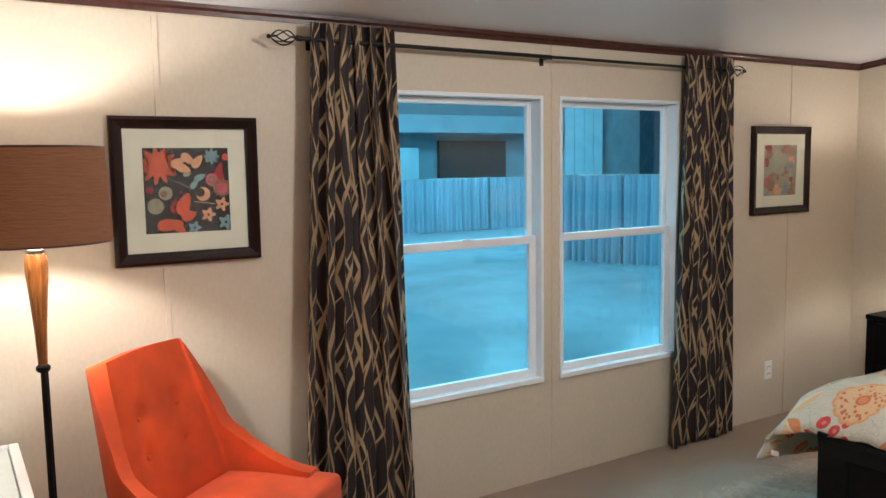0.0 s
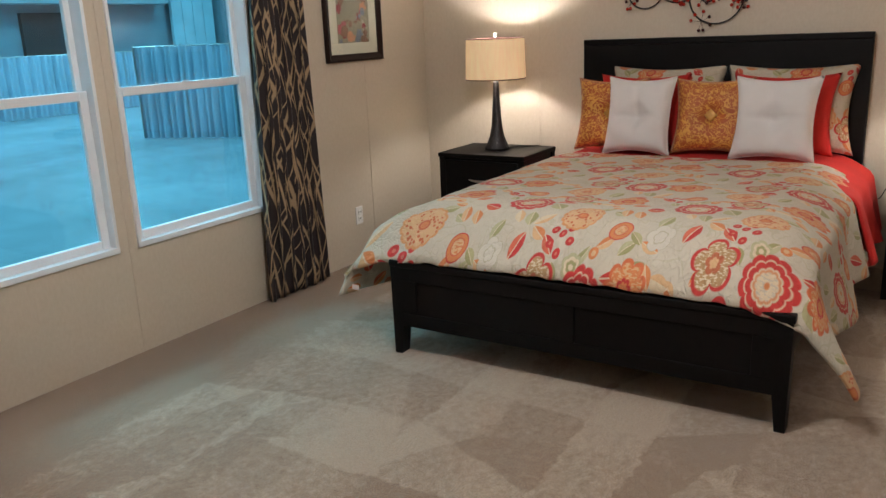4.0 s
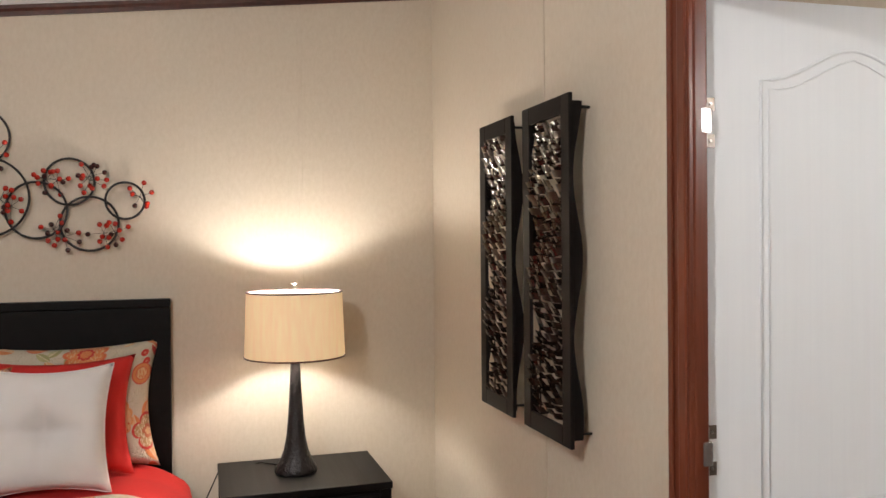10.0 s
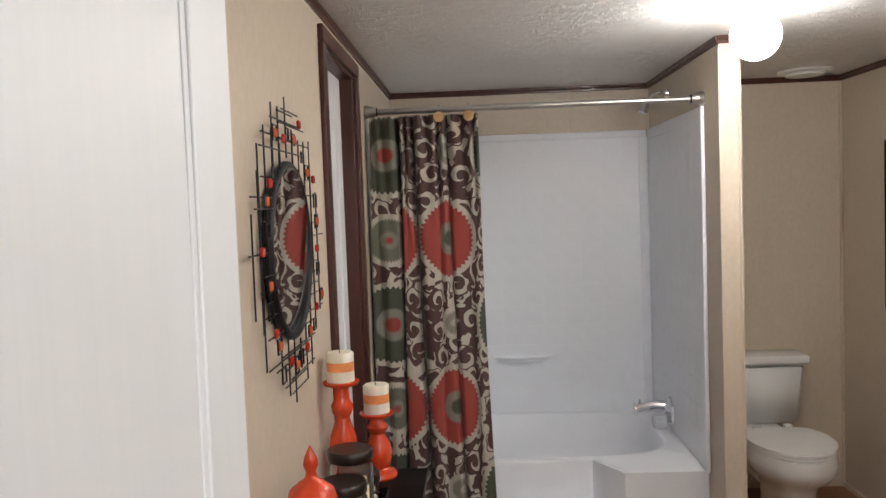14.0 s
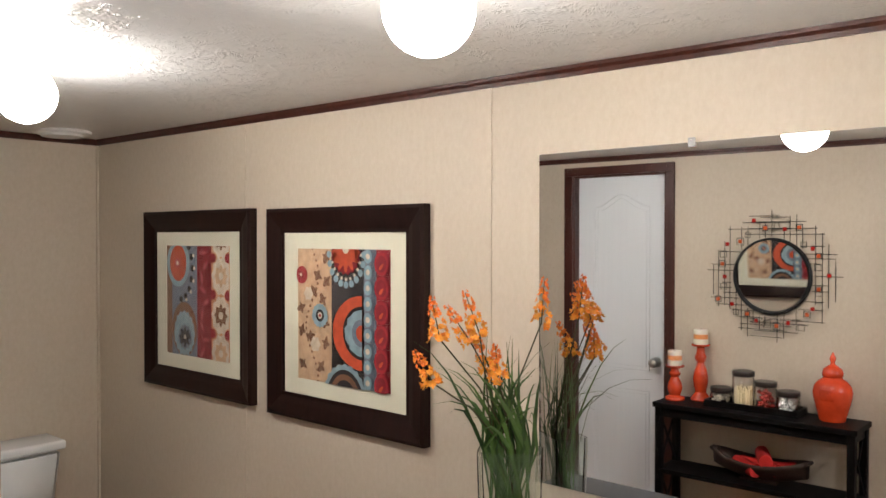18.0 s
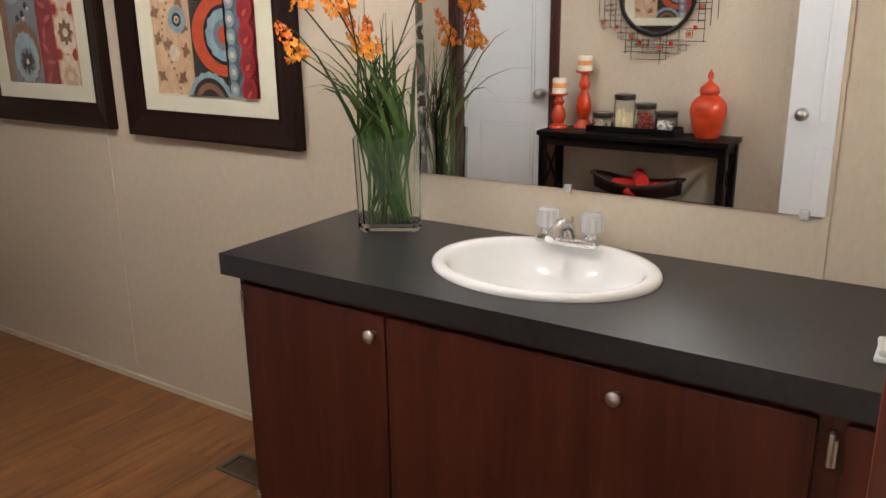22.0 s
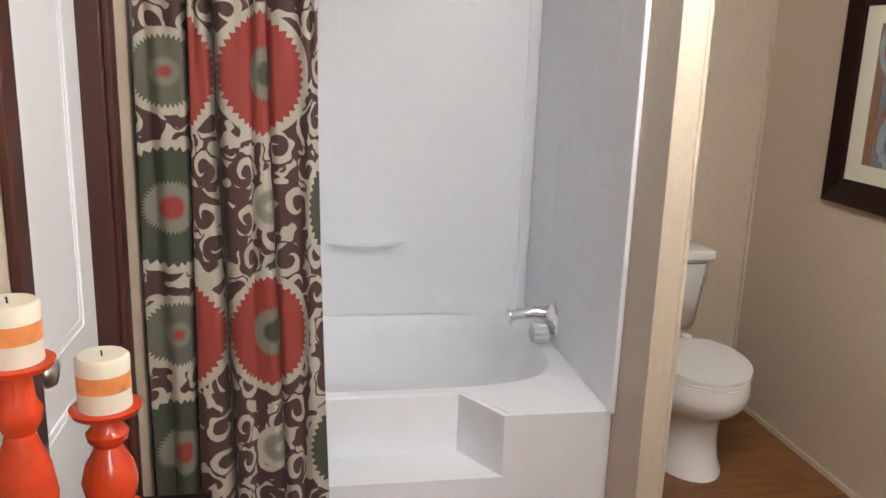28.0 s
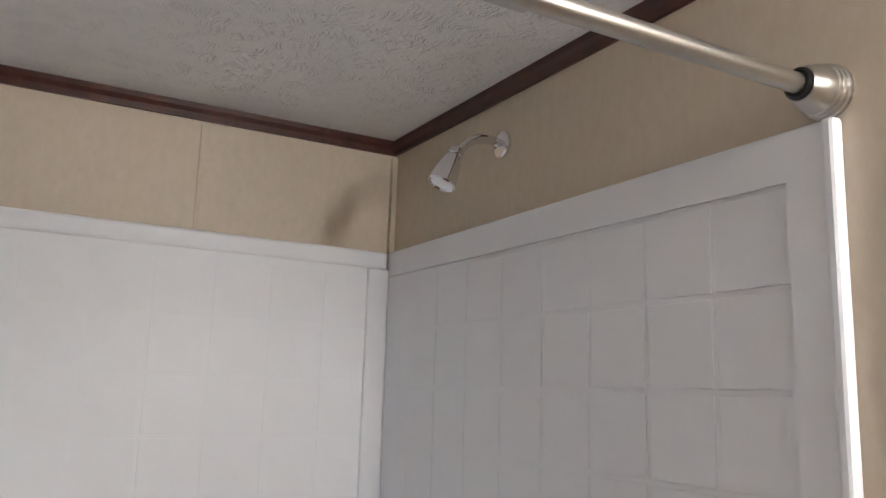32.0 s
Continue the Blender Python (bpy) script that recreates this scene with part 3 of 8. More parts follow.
def damask_mat():
    n = Net("orange_damask")
    v = n.coord("UV")
    a = n.m("ABSOLUTE", n.m("SUBTRACT", n.noise(v, 13, 1, dist=2.6), 0.5))
    b = n.m("ABSOLUTE", n.m("SUBTRACT", n.noise(n.scale(v, (1, 1, 1), (4, 7, 0)), 19, 1, dist=2.0), 0.5))
    line = n.m("MAXIMUM", n.ramp(a, 0.046, 0.028), n.ramp(b, 0.030, 0.016))
    col = n.mix(line, (0.40, 0.085, 0.012), (0.66, 0.32, 0.055))
    fibre = n.noise(n.scale(v, (500, 500, 1)), 1.0, 1)
    return n.done(col, 0.5, 0, n.bump(n.m("ADD", n.m("MULTIPLY", line, 1.5), fibre), 0.3, 0.0015), Sheen_Weight=0.2)


def shade_mat(name, color, glow, strength, pleat=0.0):
    """Lampshade cloth: what the bulb behind it makes it give off, with threads or pleats."""
    n = Net(name)
    v = n.coord()
    x, y, z = n.xyz(v)
    thread = n.noise(n.scale(v, (60, 60, 9) if not pleat else (18, 18, 160)), 1.0, 3)
    body = n.mix(thread, tuple(c * 0.8 for c in color), color)
    g = n.m("MULTIPLY", n.m("ADD", 0.8, n.m("MULTIPLY", thread, 0.4)), strength)
    return n.done(body, 0.9, 0, n.bump(thread, 0.25 if not pleat else 0.8, 0.002 if not pleat else 0.006), Emission_Color=glow, Emission_Strength=g)


DRAPE = curtain_mat()
FLORAL = floral_mat()
SUZANI = suzani_mat()
DAMASK = damask_mat()

# ---- the setting ----
def ceil_bed(y):
    return HD + (HN - HD) * (y - YD) / (YN - YD)


def ceil_bath(y):
    return BD + (BB - BD) * (y - YD2) / (YB - YD2)


T = 0.12                       # thickness of outer walls
WIN = [(1.955, 2.835), (2.94, 3.80)]     # the two windows along the wall
WZ0, WZ1 = 0.455, 1.89
DX0, DX1, DZ = 2.42, 3.59, 2.075         # doorway to the bath
CY0, CY1, CZ = -2.268, -1.657, 2.04        # closet doorway in the east bath wall

YS, SAG = 3.20, 0.068            # the carpet falls a little towards the window wall


def floor_z(y):
    return -SAG * max(0.0, (y - YS) / (YN - YS))


bm = bmesh.new()
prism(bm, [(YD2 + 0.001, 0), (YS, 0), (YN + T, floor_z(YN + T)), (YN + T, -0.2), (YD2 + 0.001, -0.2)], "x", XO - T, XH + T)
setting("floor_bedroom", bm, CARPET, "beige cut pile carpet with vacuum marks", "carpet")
bm = boxes((XW - T, XE + T + 0.9, YB - T, YD2, -0.12, -0.012))
setting("floor_bathroom", bm, plain("subfloor", (0.10, 0.05, 0.025), 0.6), "brown wood plank floor", "floor")

# window wall with two openings
bm = bmesh.new()
top = HN + 0.25
xs = [XO - T, WIN[0][0], WIN[0][1], WIN[1][0], WIN[1][1], XH + T]
for k in range(0, 5, 2):
    box(bm, xs[k], xs[k + 1], YN, YN + T, -0.1, top)
for a, b in WIN:
    box(bm, a, b, YN, YN + T, -0.1, WZ0)
    box(bm, a, b, YN, YN + T, WZ1, top)
setting("wall_north", bm, WALL, "cream wallboard wall with two windows", "wall")
bm = bmesh.new()
prism(bm, [(YD2, -0.1), (YN - 0.001, -0.1), (YN - 0.001, ceil_bed(YN) + 0.2), (YD2, ceil_bed(YD2) + 0.2)], "x", XH, XH + T)
setting("wall_east", bm, WALL, "cream wallboard wall behind the bed", "wall")
bm = bmesh.new()
prism(bm, [(YD2, -0.1), (YN - 0.001, -0.1), (YN - 0.001, ceil_bed(YN) + 0.2), (YD2, ceil_bed(YD2) + 0.2)], "x", XO - T, XO)
setting("wall_west", bm, WALL, "cream wallboard wall", "wall")
bm = boxes((XO, DX0, YD2, YD, 0, HD + 0.15), (DX1 + 0.012, XH - 0.001, YD2, YD, 0, HD + 0.15), (DX0, DX1 + 0.012, YD2, YD, DZ, HD + 0.15))
setting("wall_divider", bm, WALL, "cream wallboard wall with the bathroom doorway", "wall")
bm = boxes((XW - T, XW, YB - T, YD2 - 0.001, -0.012, BD + 0.2))
setting("wall_bath_west", bm, WALL, "cream wallboard wall with mirror and pictures", "wall")
bm = boxes((XE, XE + 0.10, CY1, YD2 - 0.001, -0.012, BD + 0.2), (XE, XE + 0.10, YB - T, CY0, -0.012, BD + 0.2), (XE, XE + 0.10, CY0, CY1, CZ, BD + 0.2))
setting("wall_bath_east", bm, WALL, "cream wallboard wall with a closet door", "wall")
bm = boxes((XW, XE, YB - T, YB, -0.012, BB + 0.2))
setting("wall_bath_south", bm, WALL, "cream wallboard wall over the tub", "wall")
bm = boxes((PX0, PX1, YB + 0.001, PY, -0.012, BD + 0.1))
setting("wall_partition", bm, WALL, "cream partition wall between tub and toilet", "wall")

bm = bmesh.new()
prism(bm, [(YD, ceil_bed(YD)), (YN, ceil_bed(YN)), (YN, ceil_bed(YN) + 0.08), (YD, ceil_bed(YD) + 0.08)], "x", XO, XH)
setting("ceiling_bedroom", bm, CEIL, "white sloped ceiling", "ceiling")
bm = bmesh.new()
prism(bm, [(YB, BB), (YD2, BD), (YD2, BD + 0.08), (YB, BB + 0.08)], "x", XW, XE)
setting("ceiling_bathroom", bm, CEIL_B, "white stippled bathroom ceiling", "ceiling")


def rail(name, p, q, h, t, side):
    """A strip of crown trim under the ceiling between two points of its top edge; side: which way it stands out."""
    p, q, s = Vector(p), Vector(q), Vector(side)
    bm = bmesh.new()
    rows = [(0, 0), (t, 0), (t, -h * 0.35), (t * 0.55, -h * 0.6), (t * 0.55, -h), (0, -h)]
    a = [bm.verts.new(p + s * u + Vector((0, 0, v))) for u, v in rows]
    b = [bm.verts.new(q + s * u + Vector((0, 0, v))) for u, v in rows]
    bm.faces.new(a), bm.faces.new(b[::-1])
    for i in range(6):
        bm.faces.new((a[i], a[(i + 1) % 6], b[(i + 1) % 6], b[i]))
    return setting(name, bm, CROWN, "dark cherry crown trim", "trim")


rail("trim_north", (XO, YN, HN), (XH, YN, HN), 0.041, 0.016, (0, -1, 0))
rail("trim_east", (XH, YD, HD), (XH, YN, HN), 0.041, 0.016, (-1, 0, 0))
rail("trim_divider", (XO, YD, HD), (XH, YD, HD), 0.041, 0.016, (0, 1, 0))
rail("trim_bath_west", (XW, YB, BB), (XW, YD2, BD), 0.030, 0.012, (1, 0, 0))
rail("trim_bath_east", (XE, YB, BB), (XE, YD2, BD), 0.030, 0.012, (-1, 0, 0))
rail("trim_bath_south_tub", (PX1, YB, BB), (XE, YB, BB), 0.030, 0.012, (0, 1, 0))
rail("trim_bath_south_toilet", (XW, YB, BB), (PX0, YB, BB), 0.030, 0.012, (0, 1, 0))
rail("trim_partition_tub", (PX1, YB, BB), (PX1, PY, ceil_bath(PY)), 0.030, 0.012, (1, 0, 0))
rail("trim_partition_toilet", (PX0, YB, BB), (PX0, PY, ceil_bath(PY)), 0.030, 0.012, (-1, 0, 0))
rail("trim_partition_end", (PX0, PY, ceil_bath(PY)), (PX1, PY, ceil_bath(PY)), 0.030, 0.012, (0, 1, 0))


def strip(name, x0, x1, y0, y1, z0, z1, mat=WALL, label="narrow cream batten over a wallboard joint"):
    return setting(name, boxes((x0, x1, y0, y1, z0, z1), r=0.0015), mat, label, "trim")


for x in (-0.22, 1.0, 2.9, 4.815):
    z0 = -0.066
    if x == 1.0:
        strip("trim_batten_north", x - 0.011, x + 0.011, YN - 0.005, YN, z0, 1.25)
        strip("trim_batten_north", x - 0.011, x + 0.011, YN - 0.005, YN, 1.70, HN - 0.045)
    else:
        strip("trim_batten_north", x - 0.009, x + 0.009, YN - 0.004, YN, z0, HN - 0.045)
for y in (3.508, 2.29, 1.01):
    strip("trim_batten_east", XH - 0.003, XH, y - 0.008, y + 0.008, 0.0, ceil_bed(y) - 0.05)
strip("trim_batten_divider", 4.302, 4.318, YD, YD + 0.004, 0.0, HD - 0.05)
for y in (-2.335, -1.104, 0.113):
    strip("trim_batten_bath", XW, XW + 0.004, y - 0.009, y + 0.009, 0.02, 2.115)
for y in (-0.45,):
    strip("trim_batten_bath", XE - 0.004, XE, y - 0.009, y + 0.009, 0.0, 2.11)
strip("trim_batten_tub", 2.668, 2.676, YB, YB + 0.003, 1.915, 2.12)
strip("trim_corner_tub", PX1, PX1 + 0.012, YB, YB + 0.012, 1.915, 2.12)
strip("trim_corner_toilet", XW, XW + 0.012, YB, YB + 0.012, 0.02, 2.12)
for x in (PX0 - 0.004, PX1 - 0.008):
    strip("trim_partition_corner", x, x + 0.012, PY - 0.008, PY + 0.004, 0.02, 2.11)
strip("baseboard_bath_west", XW, XW + 0.012, YB, -1.11, -0.012, 0.022, label="thin cream baseboard strip")
strip("baseboard_bath_south", XW + 0.012, PX0, YB, YB + 0.012, -0.012, 0.022, label="thin cream baseboard strip")
strip("baseboard_partition_end", PX0 - 0.008, PX1 + 0.008, PY, PY + 0.012, -0.012, 0.022, label="thin cream baseboard strip")
strip("baseboard_partition_side", PX0 - 0.012, PX0, YB + 0.012, PY, -0.012, 0.022, label="thin cream baseboard strip")
strip("baseboard_bath_east", XE - 0.012, XE, -1.63, YD2 - 0.001, -0.012, 0.022, label="thin cream baseboard strip")

# ---- windows, doors ----
GLAZE = glass_mat("window_glass", (0.86, 0.96, 1.0))


def window(name, x0, x1, z0, z1):
    th = thing(name, "white vinyl single-hung window with two sashes", "window", (x0 + x1) / 2, YN, z0, kind="structure")
    w, h = (x1 - x0) / 2, z1 - z0
    lin = 0.018
    for nm, b in (("jamb", (-w, -w + lin, -0.012, 0.10, 0, h)), ("jamb", (w - lin, w, -0.012, 0.10, 0, h)),
                  ("head", (-w + lin, w - lin, -0.012, 0.10, h - lin, h)), ("window_sill", (-w, w, -0.014, 0.10, -0.004, 0.024))):
        part(nm, boxes(b, r=0.003), VINYLW, th)
    mid = h * 0.505
    for nm, a, b, y, rail in (("lower_sash", 0.022, mid + 0.02, 0.030, 0.042), ("upper_sash", mid - 0.02, h - lin, 0.062, 0.030)):
        i, o = w - lin, rail
        bm = boxes((-i, -i + o, y, y + 0.028, a, b), (i - o, i, y, y + 0.028, a, b), (-i + o, i - o, y, y + 0.028, a, a + o), (-i + o, i - o, y, y + 0.028, b - o, b), r=0.004)
        sash = part(nm, bm, VINYLW, th)
        pane = part("pane", boxes((-i + o - 0.004, i - o + 0.004, y + 0.011, y + 0.015, a + o - 0.004, b - o + 0.004)), GLAZE, sash)
        pane.visible_shadow = False
    part("latch", boxes((-0.022, 0.022, 0.020, 0.032, mid + 0.02, mid + 0.027), r=0.002), VINYLW, th)
    return th


window("window_1", WIN[0][0], WIN[0][1], WZ0, WZ1)
window("window_2", WIN[1][0], WIN[1][1], WZ0, WZ1)


def panel_door(name, w, h, label, kind="structure"):
    """A moulded two-panel door with an arched upper panel: hinge edge at x = 0, face towards -y."""
    th = thing(name, label, "door", kind=kind)
    d = 0.034
    part("door_leaf", boxes((0, w, 0, d, 0.012, h), r=0.003), DOORW, th)
    m = 0.115 * w / 0.74 + 0.02

    def arch(x):
        k = (x - w / 2) / (w / 2 - m)
        return 0.075 * (0.5 + 0.5 * math.cos(math.pi * max(-1, min(1, k)))) ** 1.2

    for face, s in ((0.0, -1), (d, 1)):
        for z0, z1, curved in ((0.90, h - 0.18, True), (0.18, 0.78, False)):
            n = 16 if curved else 1
            top = [(m + (w - 2 * m) * i / n, z1 + (arch(m + (w - 2 * m) * i / n) if curved else 0)) for i in range(n + 1)]
            line = [(m, z0)] + top + [(w - m, z0)]
            for r, off in ((0.0042, 0.0), (0.0028, 0.020)):
                cx, cz = w / 2, (z0 + z1) / 2
                pts = [(x + (off if x < cx else -off) * (1 if abs(x - cx) > 0.02 else 0), face + s * 0.0, z + (off if z < cz else -off)) for x, z in line]
                part("panel_moulding", tube(bmesh.new(), pts, r, 6, ring=True), DOORW, th, smooth=True)
    return th


def knob(parent, x, z, d):
    for s, y in ((-1, 0.0), (1, d)):
        if y is None:
            continue
        bm = bmesh.new()
        lathe(bm, [(0.030, 0), (0.030, 0.004), (0.012, 0.010), (0.011, 0.030), (0.022, 0.036), (0.027, 0.048), (0.022, 0.060), (0.0, 0.063)], 20, caps=False)
        bmesh.ops.rotate(bm, verts=bm.verts, matrix=Euler((radians(90) if s < 0 else radians(-90), 0, 0)).to_matrix())
        bmesh.ops.translate(bm, verts=bm.verts, vec=(x, y, z))
        part("door_knob", bm, NICKEL, parent, "round satin nickel knob", True)


def hinge(parent, z, d):
    h = part("hinge", lathe(bmesh.new(), [(0.005, -0.052), (0.005, 0.052)], 10, -0.004, -0.006, z), NICKEL, parent, "satin nickel hinge", 40)
    part("jamb_leaf", boxes((-0.034, -0.006, -0.0305, -0.0285, z - 0.026, z + 0.026), r=0.0008), PALEST, h, "nickel leaf on the jamb, coloured as lit")
    part("leaf_web", boxes((-0.008, -0.004, -0.030, -0.004, z - 0.026, z + 0.026), r=0.0008), PALEST, h)
    for k in (-1, 1):
        part("hinge_leaf", boxes((0.0, 0.022, -0.0032, -0.0004, z + k * 0.040 - 0.015, z + k * 0.040 + 0.015), r=0.001), DARKST, h, "nickel leaf on the door, coloured as shaded")
        part("screw", lathe(bmesh.new(), [(0.004, 0), (0.003, 0.002)], 10, 0, 0, 0), NICKEL, h).matrix_basis = pose(0.011, -0.0033, z + k * 0.040, 90)


# one hinge metal: light on the jamb leaf, shade on the door's, in the colour
PALEST = plain("lit_nickel", (0.72, 0.72, 0.70), 0.25, 0.9, vary=0.04)
DARKST = plain("shaded_nickel", (0.22, 0.19, 0.17), 0.35, 0.8, vary=0.1)
door = panel_door("door_1", 0.762, 2.05, "white moulded two-panel door standing open")
knob(door, 0.702, 0.93, None)
for z in (0.28, 1.055, 1.772):
    hinge(door, z, 0.034)
door.matrix_basis = pose(3.556, 0.374, 0, 0, 0, -93.0)
closet = panel_door("door_2", CY1 - CY0 - 0.03, CZ - 0.01, "white moulded two-panel closet door, shut")
knob(closet, 0.065, 0.955, 0.034)
closet.matrix_basis = pose(XE + 0.048, CY1 - 0.015, 0, 0, 0, -90)


def casing(name, label, bars, mat=CASING):
    th = thing(name, label, "door frame", kind="structure")
    for nm, b in bars:
        part(nm, boxes(b, r=0.004), mat, th)
    return th


c = 0.078
j = 3.527
casing("door_frame_1", "cherry-stained door casing and jamb", [
    ("jamb", (j, DX1, YD2 + 0.070, YD + 0.004, 0, DZ)), ("jamb", (DX0, DX0 + 0.028, YD2 - 0.002, YD + 0.004, 0, DZ)), ("head_jamb", (DX0 + 0.028, j, YD2 - 0.002, YD + 0.004, DZ - 0.028, DZ)),
    ("side_casing", (j + 0.004, j + 0.004 + c, YD, YD + 0.016, 0, DZ - 0.016)), ("casing_bead", (j + 0.006, j + 0.036, YD + 0.016, YD + 0.024, 0, DZ - 0.016)),
    ("casing_bead", (j + 0.060, j + c + 0.002, YD + 0.016, YD + 0.021, 0, DZ - 0.016)),
    ("side_casing", (DX0 + 0.016 - c, DX0 + 0.016, YD, YD + 0.016, 0, DZ - 0.016)),
    ("head_casing", (DX0 + 0.016 - c, j + 0.004 + c, YD, YD + 0.017, DZ - 0.016, DZ + 0.072)),
    ("head_casing", (DX0, XE - 0.002, YD2 - 0.016, YD2 - 0.001, DZ - 0.016, DZ + 0.05))])
k = 0.052
casing("door_frame_2", "dark cherry casing round the closet door", [
    ("side_casing", (XE - 0.016, XE, CY1 - 0.006, CY1 + k, 0, CZ)), ("side_casing", (XE - 0.016, XE, CY0 - k, CY0 + 0.006, 0, CZ)),
    ("head_casing", (XE - 0.017, XE, CY0 - k, CY1 + k, CZ, CZ + 0.05)),
    ("jamb", (XE, XE + 0.10, CY1 - 0.014, CY1, 0, CZ)), ("jamb", (XE, XE + 0.10, CY0, CY0 + 0.014, 0, CZ)), ("head_jamb", (XE, XE + 0.10, CY0 + 0.014, CY1 - 0.014, CZ - 0.012, CZ))], CROWN)
strip("wall_closet_back", XE + 0.10, XE + 0.14, CY0 - 0.1, CY1 + 0.1, -0.012, CZ + 0.1, label="cream closet wall")


def outlet(x, y, z, rz):
    th = thing("wall_outlet", "white duplex outlet plate on the cream wall", "outlet", x, y, z, rz, "wall outlets")
    part("cover_plate", boxes((-0.036, 0.036, -0.006, 0, -0.058, 0.058), r=0.003), OUTLET, th)
    for dz in (-0.022, 0.022):
        s = part("socket", boxes((-0.016, 0.016, -0.009, -0.006, dz - 0.014, dz + 0.014), r=0.004), OUTLET, th)
        for dx in (-0.006, 0.006):
            part("slot", boxes((dx - 0.0012, dx + 0.0012, -0.0096, -0.009, dz - 0.004, dz + 0.006)), IRON, s)


outlet(4.647, YN, 0.24, 0)
outlet(4.556, YD, 0.245, 180)

# ---- bed and bedding ----
BX0, BX1, BY0, BY1 = 3.31, 5.53, 1.53, 3.185     # foot, head, sides of the bed


def bed():
    th = thing("bed", "black-stained wooden bed with panelled footboard and tall headboard", "bed", BX0, (BY0 + BY1) / 2, 0)
    w, ln = (BY1 - BY0) / 2, BX1 - BX0
    fb = part("footboard", boxes((0.008, 0.060, -w + 0.055, w - 0.055, 0.135, 0.405), r=0.004), BLACKW, th)
    part("top_rail", boxes((-0.006, 0.068, -w - 0.005, w + 0.005, 0.405, 0.436), r=0.006), BLACKW, fb)
    for a, b, z0, z1 in ((-w + 0.055, w - 0.055, 0.345, 0.405), (-w + 0.055, w - 0.055, 0.135, 0.195), (-w + 0.055, -w + 0.13, 0.195, 0.345), (w - 0.13, w - 0.055, 0.195, 0.345), (-0.04, 0.04, 0.195, 0.345)):
        part("panel_rail", boxes((0.0, 0.008, a, b, z0, z1), r=0.002), BLACKW, fb)
    for s in (-1, 1):
        bm = bmesh.new()
        y0, y1 = s * (w - 0.058), s * w
        prism(bm, [(y0, 0.41), (y1, 0.41), (y1 - s * 0.004, 0), (y1 - s * 0.040, 0), (y0, 0.16)], "x", 0.0, 0.062)
        part("leg", bm, BLACKW, th)
        part("leg", boxes((ln - 0.06, ln - 0.004, min(s * (w - 0.095), s * (w - 0.035)), max(s * (w - 0.095), s * (w - 0.035)), 0, 0.2995), r=0.004), BLACKW, th)
        part("side_rail", boxes((0.06, ln - 0.06, min(s * (w - 0.05), s * (w - 0.028)), max(s * (w - 0.05), s * (w - 0.028)), 0.20, 0.36), r=0.003), BLACKW, th)
    hw = 0.812
    part("headboard", boxes((ln - 0.058, ln - 0.008, -hw, hw, 0.30, 1.262), r=0.004), BLACKW, th)
    part("top_rail", boxes((ln - 0.060, ln - 0.006, -hw, hw, 1.2625, 1.296), r=0.004), BLACKW, th)


bed()
YC = (BY0 + BY1) / 2
m = thing("mattress", "mattress hidden under the floral comforter", "mattress", 3.50, YC, 0.30)
part("mattress_pad", boxes((0.13, 1.95, -0.73, 0.73, 0.0, 0.318), r=0.09), WHITEC, m)


